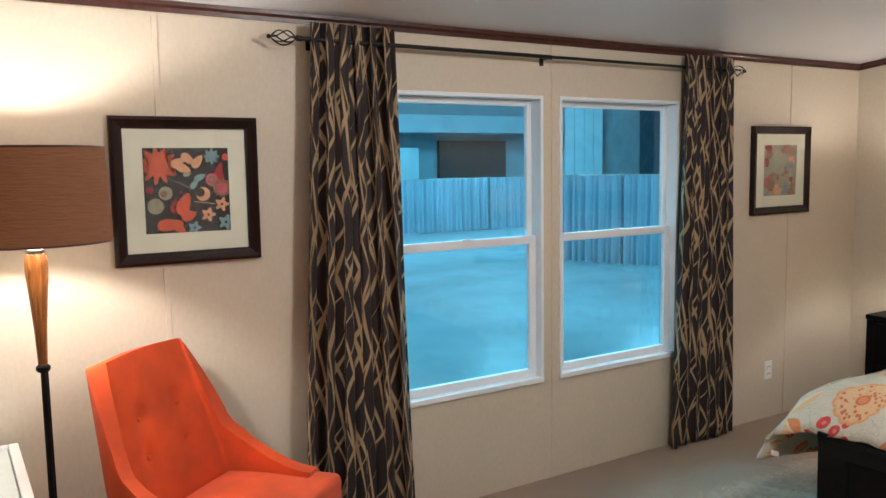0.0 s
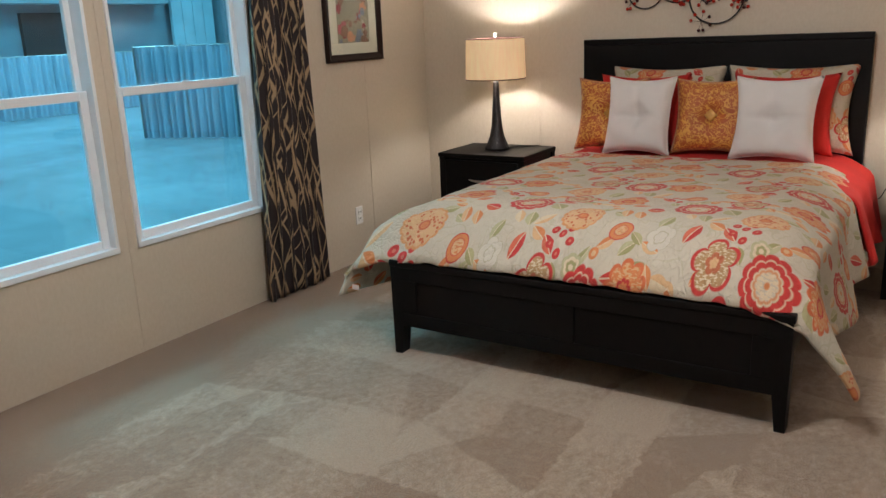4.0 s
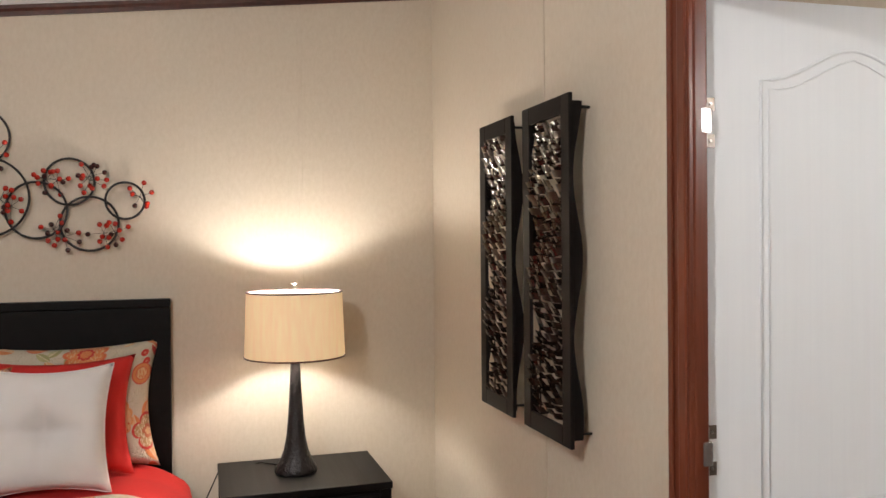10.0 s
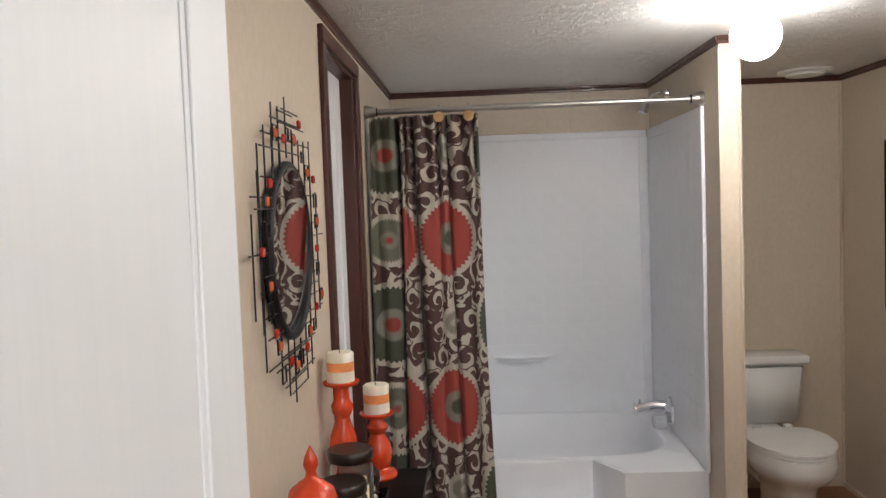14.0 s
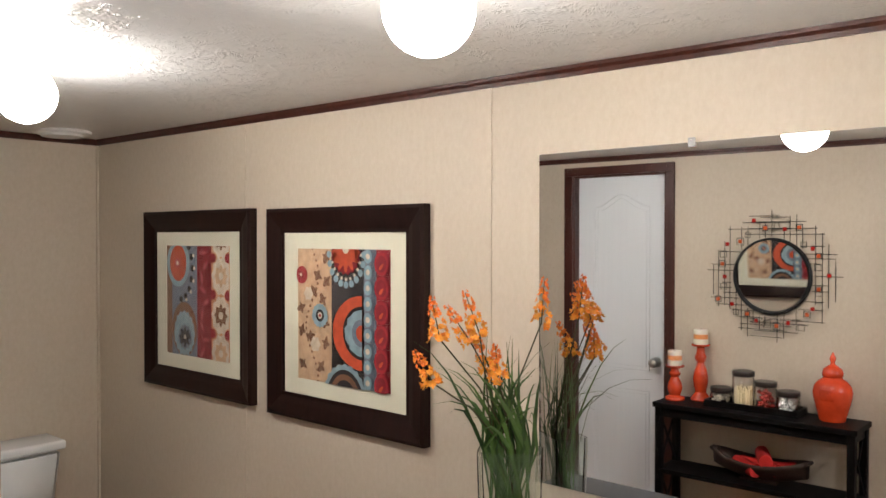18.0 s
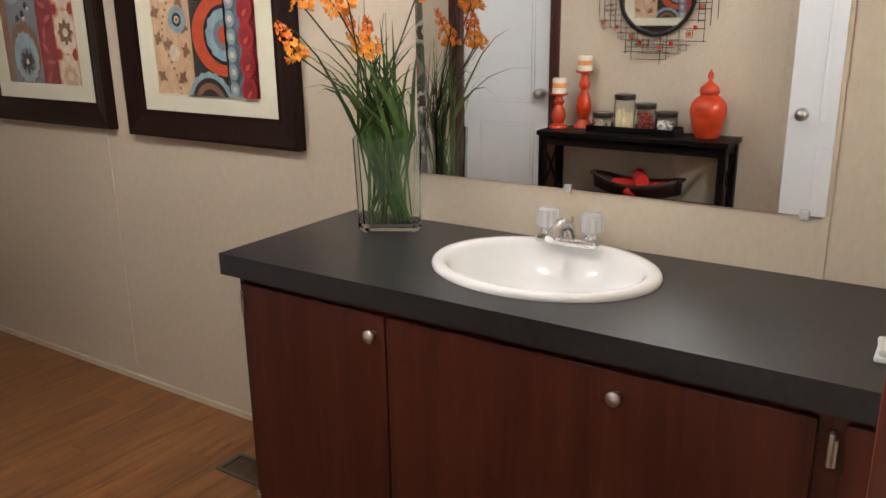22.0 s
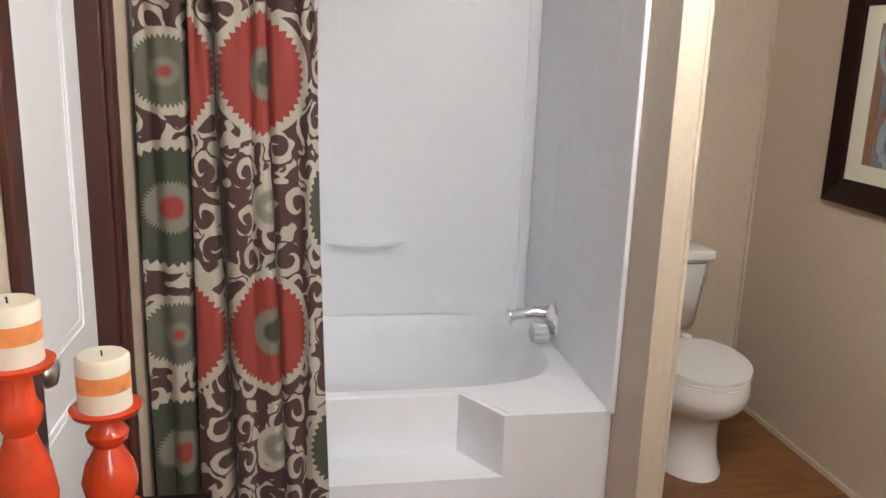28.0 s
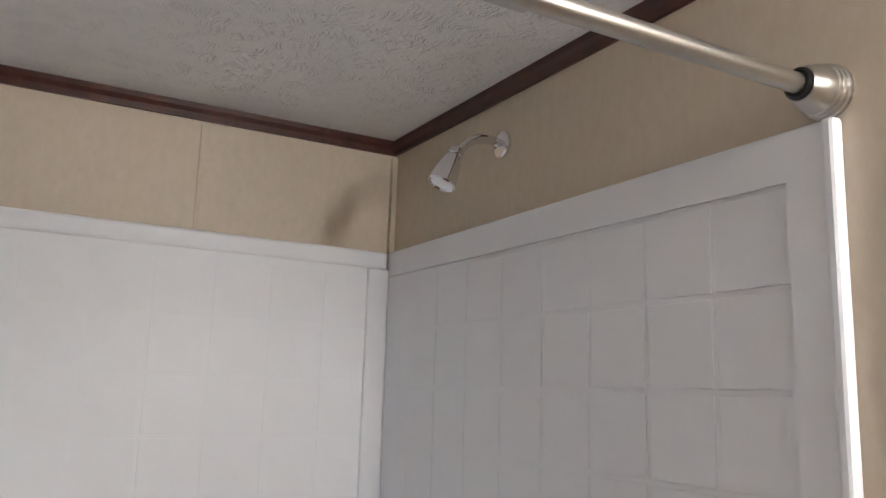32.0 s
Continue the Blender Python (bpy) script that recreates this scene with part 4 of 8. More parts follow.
def drape_over(name, label, x0, x1, top, drop, mat, half=0.80, lift=0.0, foot=False, seed=0, nx=70, ny=110):
    """Cloth laid over the mattress, hanging down both sides; local x runs along the bed."""
    def f(a, b):
        s = (b - 0.5) * 2
        x = x0 + (x1 - x0) * a
        flat = half - 0.06
        run = abs(s) * (flat + drop)
        sg = 1 if s > 0 else -1
        wob = noise.noise((x * 1.7, s * 2.0, seed)) * 0.5 + noise.noise((x * 5.0, s * 5.5, seed + 3)) * 0.25
        if run < flat:
            y, z = sg * run, top + 0.014 * wob - 0.05 * max(0, (run / flat - 0.80) / 0.20) ** 2
        else:
            d = (run - flat) / drop
            bend = min(1, d / 0.18)
            y = sg * (flat + 0.06 * math.sin(bend * math.pi / 2) + d * 0.085 + 0.030 * d * math.sin(x * 13 + 2 * math.sin(x * 4) + seed + sg) + 0.02 * d * wob)
            z = top - 0.05 - (d * drop * 0.97) + 0.025 * d * math.sin(x * 7 + seed)
        z += lift
        if foot:
            k = max(0.0, 1 - (x - x0) / 0.32)
            hang = max(0.0, min(1.0, (run - 0.92 * flat) / (drop + 0.08 * flat)))
            soft = hang * hang * (3 - 2 * hang)
            z -= 0.220 * k ** 2.2 * (1 - soft)
            z += 0.006 * noise.noise((x * 11, y * 11, 2.0)) + 0.004 * k * math.sin(y * 46 + 3 * math.sin(y * 9))
            if sg < 0:
                # the corner hangs down behind the foot post
                z -= soft * 0.035 * k ** 1.8
                y -= 0.11 * k ** 1.4 * hang ** 1.6
                x += 0.055 * k * hang
            else:
                # the other corner is caught up, puffed out and blunt
                wrap = max(0.0, (k - 0.60) / 0.40)
                z += k * (0.085 * (1 - 0.85 * wrap) * math.sin(math.pi * hang ** 0.7) + 0.065 * soft)
                y += 0.19 * k ** 1.4 * math.sin(hang * math.pi / 2) - 0.15 * wrap * soft
                y += 0.075 * max(0.0, min(1.0, (run - 0.75 * flat) / (drop * 0.7)))
                x -= k * soft * (0.03 + 0.02 * wrap) - 0.012 * math.sin(hang * 17) * k
        return Vector((x, y, z))
    bm = bmesh.new()
    sheet(bm, f, nx, ny, uv=lambda a, b: (x0 + (x1 - x0) * a, (b - 0.5) * 2 * (half - 0.06 + drop)))
    ob = part(name, bm, mat, None, label, True)
    ob.matrix_basis = pose(0, YC, 0)
    md = ob.modifiers.new("thick", "SOLIDIFY")
    md.thickness = 0.014
    if foot:
        p = f(0.03, 0.985)
        part("care_tag", boxes((p.x - 0.006, p.x - 0.004, p.y - 0.05, p.y + 0.02, p.z - 0.025, p.z - 0.002)), WHITEC, ob, "small white cloth tag")
    return tagged(ob, label, "bedding")


drape_over("red_sheet", "bright red bed sheet folded over at the pillows", 4.62, 5.42, 0.656, 0.34, RED, half=0.865, seed=5, nx=40, ny=90)
drape_over("comforter", "cream comforter with red and orange flower print", 3.298, 4.97, 0.670, 0.42, FLORAL, half=0.845, foot=True, seed=1)


def pillow(name, w, h, t, mat, label, x, y, z, lean, turn=0, spin=0, tuft=0.0, welt=None, group="", button=None):
    """A stuffed square cushion standing on its lower edge, its face towards -x."""
    th = thing(name, label, "pillow", x, y, z, 0, group)
    th.matrix_basis = pose(x, y, z, 0, lean, turn)
    n = 26

    def body(side):
        def f(a, b):
            p, q = 2 * a - 1, 2 * b - 1
            pinch = 1 - 0.13 * (1 - abs(p) ** 2) * abs(q) ** 3
            pinch2 = 1 - 0.13 * (1 - abs(q) ** 2) * abs(p) ** 3
            fat = (max(0, 1 - p ** 4) * max(0, 1 - q ** 4)) ** 0.5
            fat -= tuft * math.exp(-(p * p + q * q) / 0.05) + 0.35 * tuft * (math.exp(-min(p * p, q * q) / 0.004) * math.exp(-(p * p + q * q) / 0.35))
            wr = 0.006 * noise.noise((p * 3, q * 3, w * 9 + y * 5))
            return Vector((side * (t / 2 * fat + wr * (1 if fat > 0.2 else 0)), w / 2 * p * pinch2, h / 2 + h / 2 * q * pinch))
        return f
    bm = bmesh.new()
    for side in (-1, 1):
        sheet(bm, body(side), n, n, uv=lambda a, b: (w * a + y, h * b + z))
    bmesh.ops.remove_doubles(bm, verts=bm.verts, dist=0.0008)
    if spin:
        bmesh.ops.rotate(bm, verts=bm.verts, cent=(0, 0, h / 2), matrix=Euler((radians(spin), 0, 0)).to_matrix())
    part("pillow_cover", bm, mat, th, smooth=True)
    if welt:
        f = body(1)
        e = [f(i / n, 0) for i in range(n)] + [f(1, i / n) for i in range(n)] + [f(1 - i / n, 1) for i in range(n)] + [f(0, 1 - i / n) for i in range(n)]
        part("piping", tube(bmesh.new(), [(0, p.y, p.z) for p in e], 0.0026, 6, ring=True), welt, th, smooth=True)
    if button:
        bm = boxes((-0.018, 0.004, -0.026, 0.026, -0.026, 0.026), r=0.007)
        bmesh.ops.rotate(bm, verts=bm.verts, matrix=Euler((radians(45), 0, 0)).to_matrix())
        b = part("button", bm, button, th, "square gold button", True)
        b.matrix_basis = pose(-t / 2 * (1 - tuft) - 0.002, 0, h / 2)
    return th


GOLD = cloth_mat("gold_satin", (0.55, 0.27, 0.05), rough=0.5)
for y in (1.935, 2.625):
    pillow("pillow_sham", 0.70, 0.50, 0.15, FLORAL, "floral pillow sham leaning on the black headboard", 5.36, y, 0.655, 14, 0, group="pillow shams")
for y in (1.945, 2.73):
    pillow("red_pillow", 0.55, 0.45, 0.12, RED, "plain red pillow standing before a floral sham", 5.25, y, 0.66, 15, 0, group="red pillows")
for y in (2.29, 2.875):
    pillow("damask_pillow", 0.43, 0.43, 0.14, DAMASK, "orange damask pillow tufted with a gold button", 5.145, y, 0.662, 14, 3, tuft=0.62, welt=DAMASK, group="damask pillows", button=GOLD)
for y, wide in ((1.95, 0.435), (2.685, 0.40)):
    pillow("white_pillow", wide, 0.45, 0.15, WHITEC, "white linen pillow tufted in the middle", 5.06, y, 0.655, 14, -2, tuft=0.75, welt=WHITEC, group="white pillows")


def nightstand(y, label):
    th = thing("nightstand", label, "nightstand", 4.96, y, 0, 0, "nightstands")
    w = 0.309
    part("tabletop", boxes((-0.008, 0.462, -w, w, 0.602, 0.628), r=0.003), BLACKW, th)
    part("body", boxes((0.012, 0.455, -w + 0.012, w - 0.012, 0.075, 0.601), r=0.002), BLACKW, th)
    for sx in (0.0, 0.41):
        for s in (-1, 1):
            part("leg", boxes((sx + 0.002, sx + 0.047, min(s * (w - 0.045), s * (w - 0.003)), max(s * (w - 0.045), s * (w - 0.003)), 0, 0.601), r=0.002), BLACKW, th)
    for z0, z1 in ((0.355, 0.585), (0.115, 0.345)):
        dr = part("drawer", boxes((-0.002, 0.014, -w + 0.05, w - 0.05, z0, z1), r=0.003), BLACKW, th)
        pts = [(-0.004 - 0.022 * math.sin(math.pi * i / 12), -0.085 + 0.17 * i / 12, (z0 + z1) / 2 - 0.004 * math.sin(math.pi * i / 12)) for i in range(13)]
        part("handle", tube(bmesh.new(), pts, [0.004 + 0.003 * math.sin(math.pi * i / 12) for i in range(13)], 8), NICKEL, dr, "bowed satin nickel pull", True)
    return th


nightstand(1.061, "black nightstand with two drawers beside the bed")
far = nightstand(3.65, "black nightstand with two drawers by the window wall")
far.matrix_basis = pose(4.96, 3.65, floor_z(3.65)) @ Matrix.Diagonal((1, 1, 1 - floor_z(3.65) / 0.628, 1))

SHADE_OUT = shade_mat("cream_shade_linen", (0.72, 0.55, 0.36), (1.0, 0.66, 0.34), 0.42)
SHADE_IN = shade_mat("white_shade_lining", (0.85, 0.80, 0.70), (1.0, 0.80, 0.52), 1.6)
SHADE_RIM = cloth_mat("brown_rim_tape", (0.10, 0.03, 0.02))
BULB = glow_mat("lamp_bulb", WARM, LAMP_W / 0.043)
BASE = plain("hammered_dark_bronze", (0.016, 0.013, 0.014), 0.38, 0.35, vary=0.3, scale=30, bump=0.9, grain=70, dist=0.006)


def drum(parent, r0, r1, z0, z1, out, inn, rim, pleats=0):
    bm = bmesh.new()
    lathe(bm, [(r0, z0), (r1, z1)], 48, caps=False)
    part("shade", bm, out, parent, smooth=True)
    bm = bmesh.new()
    lathe(bm, [(r0 - 0.003, z0), (r1 - 0.003, z1)], 48, caps=False)
    part("shade_lining", bm, inn, parent, smooth=True)
    for r, z in ((r0, z0), (r1, z1)):
        part("shade_rim", tube(bmesh.new(), hoop(0, 0, z, r - 0.001, 48, "xy"), 0.0035, 6, ring=True), rim, parent, smooth=True)


def table_lamp(x, y, label):
    th = thing("table_lamp", label, "lamp", x, y, 0.628, 0, "bedside lamps")
    prof = [(0.080, 0), (0.082, 0.006), (0.078, 0.022), (0.064, 0.045), (0.048, 0.085), (0.037, 0.14), (0.030, 0.21), (0.025, 0.29), (0.021, 0.37), (0.018, 0.425), (0.018, 0.435), (0.008, 0.44)]
    part("base", lathe(bmesh.new(), prof, 28), BASE, th, "hammered dark bronze trumpet base", True)
    part("socket", lathe(bmesh.new(), [(0.008, 0.44), (0.008, 0.50), (0.016, 0.505), (0.016, 0.55), (0.010, 0.555)], 14), NICKEL, th, smooth=40)
    part("bulb", ball(bmesh.new(), 0, 0, 0.595, 0.030, 14, 10, sz=1.25), BULB, th, smooth=True)
    drum(th, 0.193, 0.184, 0.452, 0.700, SHADE_OUT, SHADE_IN, SHADE_RIM)
    for a in range(3):
        c, s = math.cos(a * 2.094), math.sin(a * 2.094)
        part("spider_arm", tube(bmesh.new(), [(0, 0, 0.694), (0.182 * c, 0.182 * s, 0.694)], 0.002, 6), NICKEL, th)
    for s in (-1, 1):
        part("harp", tube(bmesh.new(), [(0, s * 0.012, 0.50), (0, s * 0.055, 0.58), (0, s * 0.04, 0.67), (0, 0, 0.695)], 0.002, 6), NICKEL, th)
    part("finial", lathe(bmesh.new(), [(0.004, 0.695), (0.004, 0.708), (0.010, 0.712), (0.009, 0.728), (0.014, 0.734), (0.0, 0.736)], 12, caps=False), NICKEL, th, smooth=40)
    return th


table_lamp(5.20, 1.079, "bedside lamp with dark bronze base and lit cream drum shade")
table_lamp(5.20, 3.655, "bedside lamp by the window wall, lit cream drum shade")
for nm, pts in (("lamp_cord", [(5.27, 1.10, 0.632), (5.36, 1.20, 0.632), (5.44, 1.36, 0.60), (5.46, 1.44, 0.42), (5.47, 1.52, 0.36), (5.475, 1.60, 0.30)]),
                ("lamp_cord", [(5.27, 3.62, 0.632), (5.33, 3.52, 0.632), (5.40, 3.46, 0.633), (5.44, 3.40, 0.60), (5.47, 3.34, 0.40), (5.48, 3.26, 0.3)])):
    bm = tube(bmesh.new(), pts, 0.003, 6)
    tagged(part(nm, bm, IRON, None, "", True), "thin black cord of a bedside lamp", "cord", "lamp cords")


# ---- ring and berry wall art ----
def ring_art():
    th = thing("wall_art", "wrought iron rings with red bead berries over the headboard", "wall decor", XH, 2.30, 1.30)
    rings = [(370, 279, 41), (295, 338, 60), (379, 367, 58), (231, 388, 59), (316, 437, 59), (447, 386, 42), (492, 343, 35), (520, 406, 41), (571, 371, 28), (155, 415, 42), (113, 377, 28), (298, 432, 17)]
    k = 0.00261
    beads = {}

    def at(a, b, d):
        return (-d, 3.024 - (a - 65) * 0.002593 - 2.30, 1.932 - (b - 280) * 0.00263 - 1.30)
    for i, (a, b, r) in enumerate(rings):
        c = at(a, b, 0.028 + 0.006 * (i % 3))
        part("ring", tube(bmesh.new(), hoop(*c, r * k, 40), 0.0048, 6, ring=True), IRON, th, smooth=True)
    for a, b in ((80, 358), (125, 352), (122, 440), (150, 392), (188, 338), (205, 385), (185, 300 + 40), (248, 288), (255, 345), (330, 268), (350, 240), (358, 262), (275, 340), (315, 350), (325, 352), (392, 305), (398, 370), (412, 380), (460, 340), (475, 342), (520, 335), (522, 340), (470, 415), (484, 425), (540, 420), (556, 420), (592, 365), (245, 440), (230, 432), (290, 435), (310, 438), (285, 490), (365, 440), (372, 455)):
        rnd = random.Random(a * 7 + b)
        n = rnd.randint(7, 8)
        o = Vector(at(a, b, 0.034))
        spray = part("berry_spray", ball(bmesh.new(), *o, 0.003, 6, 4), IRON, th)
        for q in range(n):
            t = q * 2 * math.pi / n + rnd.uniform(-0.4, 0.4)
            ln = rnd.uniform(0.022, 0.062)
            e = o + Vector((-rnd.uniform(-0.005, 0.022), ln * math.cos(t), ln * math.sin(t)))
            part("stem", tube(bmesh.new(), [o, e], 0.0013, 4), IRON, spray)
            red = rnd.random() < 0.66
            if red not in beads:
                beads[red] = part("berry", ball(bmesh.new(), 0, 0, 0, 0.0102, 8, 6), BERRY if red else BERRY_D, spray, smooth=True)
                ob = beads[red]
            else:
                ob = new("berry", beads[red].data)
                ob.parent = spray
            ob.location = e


BERRY = plain("red_bead", (0.42, 0.022, 0.012), 0.12, vary=0.3, bump=0.0)
BERRY_D = plain("dark_bead", (0.045, 0.010, 0.010), 0.12, vary=0.3, bump=0.0)
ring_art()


# ---- two woven metal wall panels ----
def wall_panel(x0, x1, label, seed):
    z0, z1 = 0.958, 1.913
    th = thing("wall_panel", label, "wall decor", (x0 + x1) / 2, YD, z0, 0, "woven metal panels")
    w, h, d = (x1 - x0) / 2, z1 - z0, 0.072
    e = 0.052
    for nm, b in (("frame_side", (-w, -w + e, d - 0.012, d, 0, h)), ("frame_side", (w - e, w, d - 0.012, d, 0, h)), ("frame_end", (-w + e, w - e, d - 0.012, d, 0, e)), ("frame_end", (-w + e, w - e, d - 0.012, d, h - e, h))):
        part(nm, boxes(b, r=0.002), BRONZE, th)
    for s in (-1, 1):
        bm = bmesh.new()
        f = lambda a, b: Vector((s * (w - 0.012), (0.040 + 0.014 * math.sin(a * 13 + seed)) * (1 - b) + 0.0605 * b, 0.02 + (h - 0.04) * a))
        sheet(bm, f, 40, 1)
        part("wavy_side", bm, BRONZE, th, smooth=True)
        for z in (0.035, h - 0.035):
            part("standoff", tube(bmesh.new(), [(s * (w - 0.02), 0.0, z), (s * (w - 0.02), d - 0.01, z)], 0.004, 6), IRON, th)
        part("rod", tube(bmesh.new(), [(s * (w - e - 0.012), 0.045, e), (s * (w - e - 0.012), 0.045, h - e)], 0.003, 6), IRON, th)
    rnd = random.Random(seed)
    mesh = None
    cols, rows = 4, 46
    for i in range(rows):
        for j in range(cols):
            if mesh is None:
                bm = bmesh.new()
                cw = (2 * (w - e) + 0.012) / cols / 2 * 1.04
                f = lambda a, b: Vector((cw * (2 * a - 1), 0.012 * math.cos((a - 0.5) * 2.6) + 0.010 * b, (b - 0.5) * 0.021))
                sheet(bm, f, 5, 3)
                ob = part("slat", bm, SLAT, th, "curved brown metal slat", True)
                md = None
                mesh = ob.data
            else:
                ob = new("slat", mesh)
                ob.parent = th
            x = -w + e - 0.006 + (j + 0.5) * (2 * (w - e) + 0.012) / cols
            z = e + 0.006 + (i + 0.5) * (h - 2 * e - 0.012) / rows
            wave = 0.014 * math.sin(i * 0.42 + j * 0.5 + seed) + 0.006 * ((i + j) % 2)
            ob.matrix_basis = pose(x, 0.048 + wave, z + rnd.uniform(-0.003, 0.003), rnd.uniform(-12, 4), rnd.uniform(-5, 5) + 5 * math.sin(i * 0.3), rnd.uniform(-12, 12))
    return th


def slat_mat():
    n = Net("brown_metal_slats")
    r = n.node("ShaderNodeObjectInfo", "Random")
    col = n.mix(r, (0.014, 0.0065, 0.0045), (0.050, 0.023, 0.014))
    return n.done(n.mix(n.noise(n.coord(), 60, 3), col, (0.02, 0.011, 0.008)), n.m("ADD", 0.14, n.m("MULTIPLY", r, 0.16)), 0.3, n.bump(n.noise(n.coord(), 90, 2), 0.3, 0.002))


SLAT = slat_mat()
wall_panel(4.405, 4.700, "dark bronze wall panel woven with curved metal slats", 1)
wall_panel(3.992, 4.315, "dark bronze wall panel with slats, near the door casing", 4)


# ---- curtains and rod ----
def drapery(name, label, x0, x1, bx0, bx1, z0, z1, mat, y, folds, depth, group, cat="curtain", seed=0.0, out=-1, wide=2.0, nu=150, nv=44, thick=0.003):
    """A hanging cloth with soft folds; its lower edge runs from bx0 to bx1."""
    def f(a, b):
        t = b
        lo, hi = bx0 + (x0 - bx0) * t, bx1 + (x1 - bx1) * t
        ph = folds * 2 * math.pi * a + 0.5 * math.sin(5 * a + seed) + 0.35 * math.sin(3 * t + seed * 2 + 4 * a)
        amp = depth * (0.75 + 0.25 * math.sin(9 * a + seed)) * (1 - 0.35 * t)
        return Vector((lo + (hi - lo) * a + 0.012 * math.sin(ph * 2 + 1), y + out * amp * math.sin(ph) * 0.5 + 0.008 * math.sin(2.2 * ph + 3 * t), z0 + (z1 - z0) * t + 0.006 * (1 - t) * math.sin(ph)))
    bm = bmesh.new()
    run = wide * (bx1 - bx0)
    sheet(bm, f, nu, nv, uv=lambda a, b: (run * a, z0 + (z1 - z0) * b))
    ob = part(name, bm, mat, None, label, True)
    md = ob.modifiers.new("thick", "SOLIDIFY")
    md.thickness = thick
    return tagged(ob, label, cat, group)


drapery("curtain", "dark brown curtain panel with gold branch pattern, by the armchair", 1.585, 1.962, 1.485, 2.050, -0.055, 2.136, DRAPE, YN - 0.072, 6, 0.075, "window curtains", seed=0.4, wide=2.3)
drapery("curtain", "dark brown curtain panel with gold branch pattern, near the bed", 3.765, 4.155, 3.690, 4.210, -0.055, 2.136, DRAPE, YN - 0.072, 6, 0.075, "window curtains", seed=2.1, wide=2.3)


def curtain_rod():
    th = thing("curtain_rod", "thin black curtain rod with wire cage finials", "curtain rod", 2.85, YN, 2.068)
    part("rod", tube(bmesh.new(), [(-1.30, -0.075, 0), (1.28, -0.075, 0)], 0.008, 10), IRON, th, smooth=40)
    part("rod_sleeve", tube(bmesh.new(), [(-1.30, -0.075, 0), (-0.02, -0.075, 0)], 0.0095, 10), IRON, th, smooth=40)
    for s, o in ((-1, -1.30), (1, 1.28)):
        cage = part("finial", ball(bmesh.new(), o + s * 0.135, -0.075, 0, 0.009, 10, 6), IRON, th, "twisted wire cage finial", True)
        part("collar", tube(bmesh.new(), [(o, -0.075, 0), (o + s * 0.02, -0.075, 0)], 0.012, 10), IRON, cage)
        for q in range(5):
            pts = []
            for i in range(13):
                t = i / 12
                a = 2 * math.pi * q / 5 + 2.2 * t
                r = 0.030 * math.sin(math.pi * t) ** 0.8 if 0 < t < 1 else 0
                pts.append((o + s * (0.02 + 0.11 * t), -0.075 + r * math.cos(a), r * math.sin(a)))
            part("wire", tube(bmesh.new(), pts, 0.0028, 5), IRON, cage, smooth=True)
    for x in (-1.24, -0.02, 1.22):
        br = part("bracket", tube(bmesh.new(), [(x, 0, -0.005), (x, -0.06, -0.005), (x, -0.075, -0.012), (x, -0.088, 0.004)], 0.004, 6), IRON, th)
        part("wall_plate", boxes((x - 0.012, x + 0.012, -0.004, 0, -0.035, 0.02), r=0.001), IRON, br)


curtain_rod()


# ---- framed prints ----
def frame_bar(bm, a, b, w, d, inward):
    """A mitred frame bar from corner a to corner b (x, z), of width w, sloping in to the picture."""
    a, b, n = Vector(a), Vector(b), Vector(inward)
    t = (b - a).normalized()
    rows = [(0, 0.0), (0, -d), (0.012, -d - 0.006), (w * 0.6, -d * 0.86), (w * 0.85, -d * 0.62), (w, -d * 0.60), (w, 0.0)]
    ends = []
    for p, s in ((a, 1), (b, -1)):
        ends.append([bm.verts.new(((p + n * u + t * s * u).x, y, (p + n * u + t * s * u).y)) for u, y in rows])
    bm.faces.new(ends[0]), bm.faces.new(ends[1][::-1])
    for i in range(len(rows)):
        j = (i + 1) % len(rows)
        bm.faces.new((ends[0][i], ends[0][j], ends[1][j], ends[1][i]))
    return bm


PICGLASS = glass_mat("picture_glass", (1, 1, 1), 0.0, 1.35)


def framed(name, label, w, h, bar, d, open_w, open_h, x, y, z, rz, group, art, frame_mat=FRAMEW):
    """A framed print; x, y, z: the middle of its back. art(parent, y) draws on the print of open_w by open_h."""
    th = thing(name, label, "framed picture", x, y, z, rz, group)
    c = [(-w / 2, -h / 2), (w / 2, -h / 2), (w / 2, h / 2), (-w / 2, h / 2)]
    for i, n in enumerate(((0, 1), (-1, 0), (0, -1), (1, 0))):
        part("frame_bar", frame_bar(bmesh.new(), c[i], c[(i + 1) % 4], bar, d, n), frame_mat, th)
    o = 0.6 * d
    iw, ih = w / 2 - bar + 0.004, h / 2 - bar + 0.004
    mt = part("mat_board", boxes((-iw, -open_w / 2, -o + 0.006, -o + 0.009, -ih, ih), (open_w / 2, iw, -o + 0.006, -o + 0.009, -ih, ih), (-open_w / 2, open_w / 2, -o + 0.006, -o + 0.009, -ih, -open_h / 2), (-open_w / 2, open_w / 2, -o + 0.006, -o + 0.009, open_h / 2, ih)), CREAMMAT, th, "cream mat board")
    pr = part("print", boxes((-open_w / 2 - 0.004, open_w / 2 + 0.004, -o + 0.0092, -o + 0.012, -open_h / 2 - 0.004, open_h / 2 + 0.004)), art[0], th)
    art[1](pr, -o + 0.0092)
    g = part("glass_pane", boxes((-iw, iw, -o + 0.001, -o + 0.0025, -ih, ih)), PICGLASS, th)
    g.visible_shadow = False
    return th


def ink(name, color):
    return plain(name, tuple(0.72 * c for c in color), 0.7, vary=0.16, scale=40, bump=0.0)


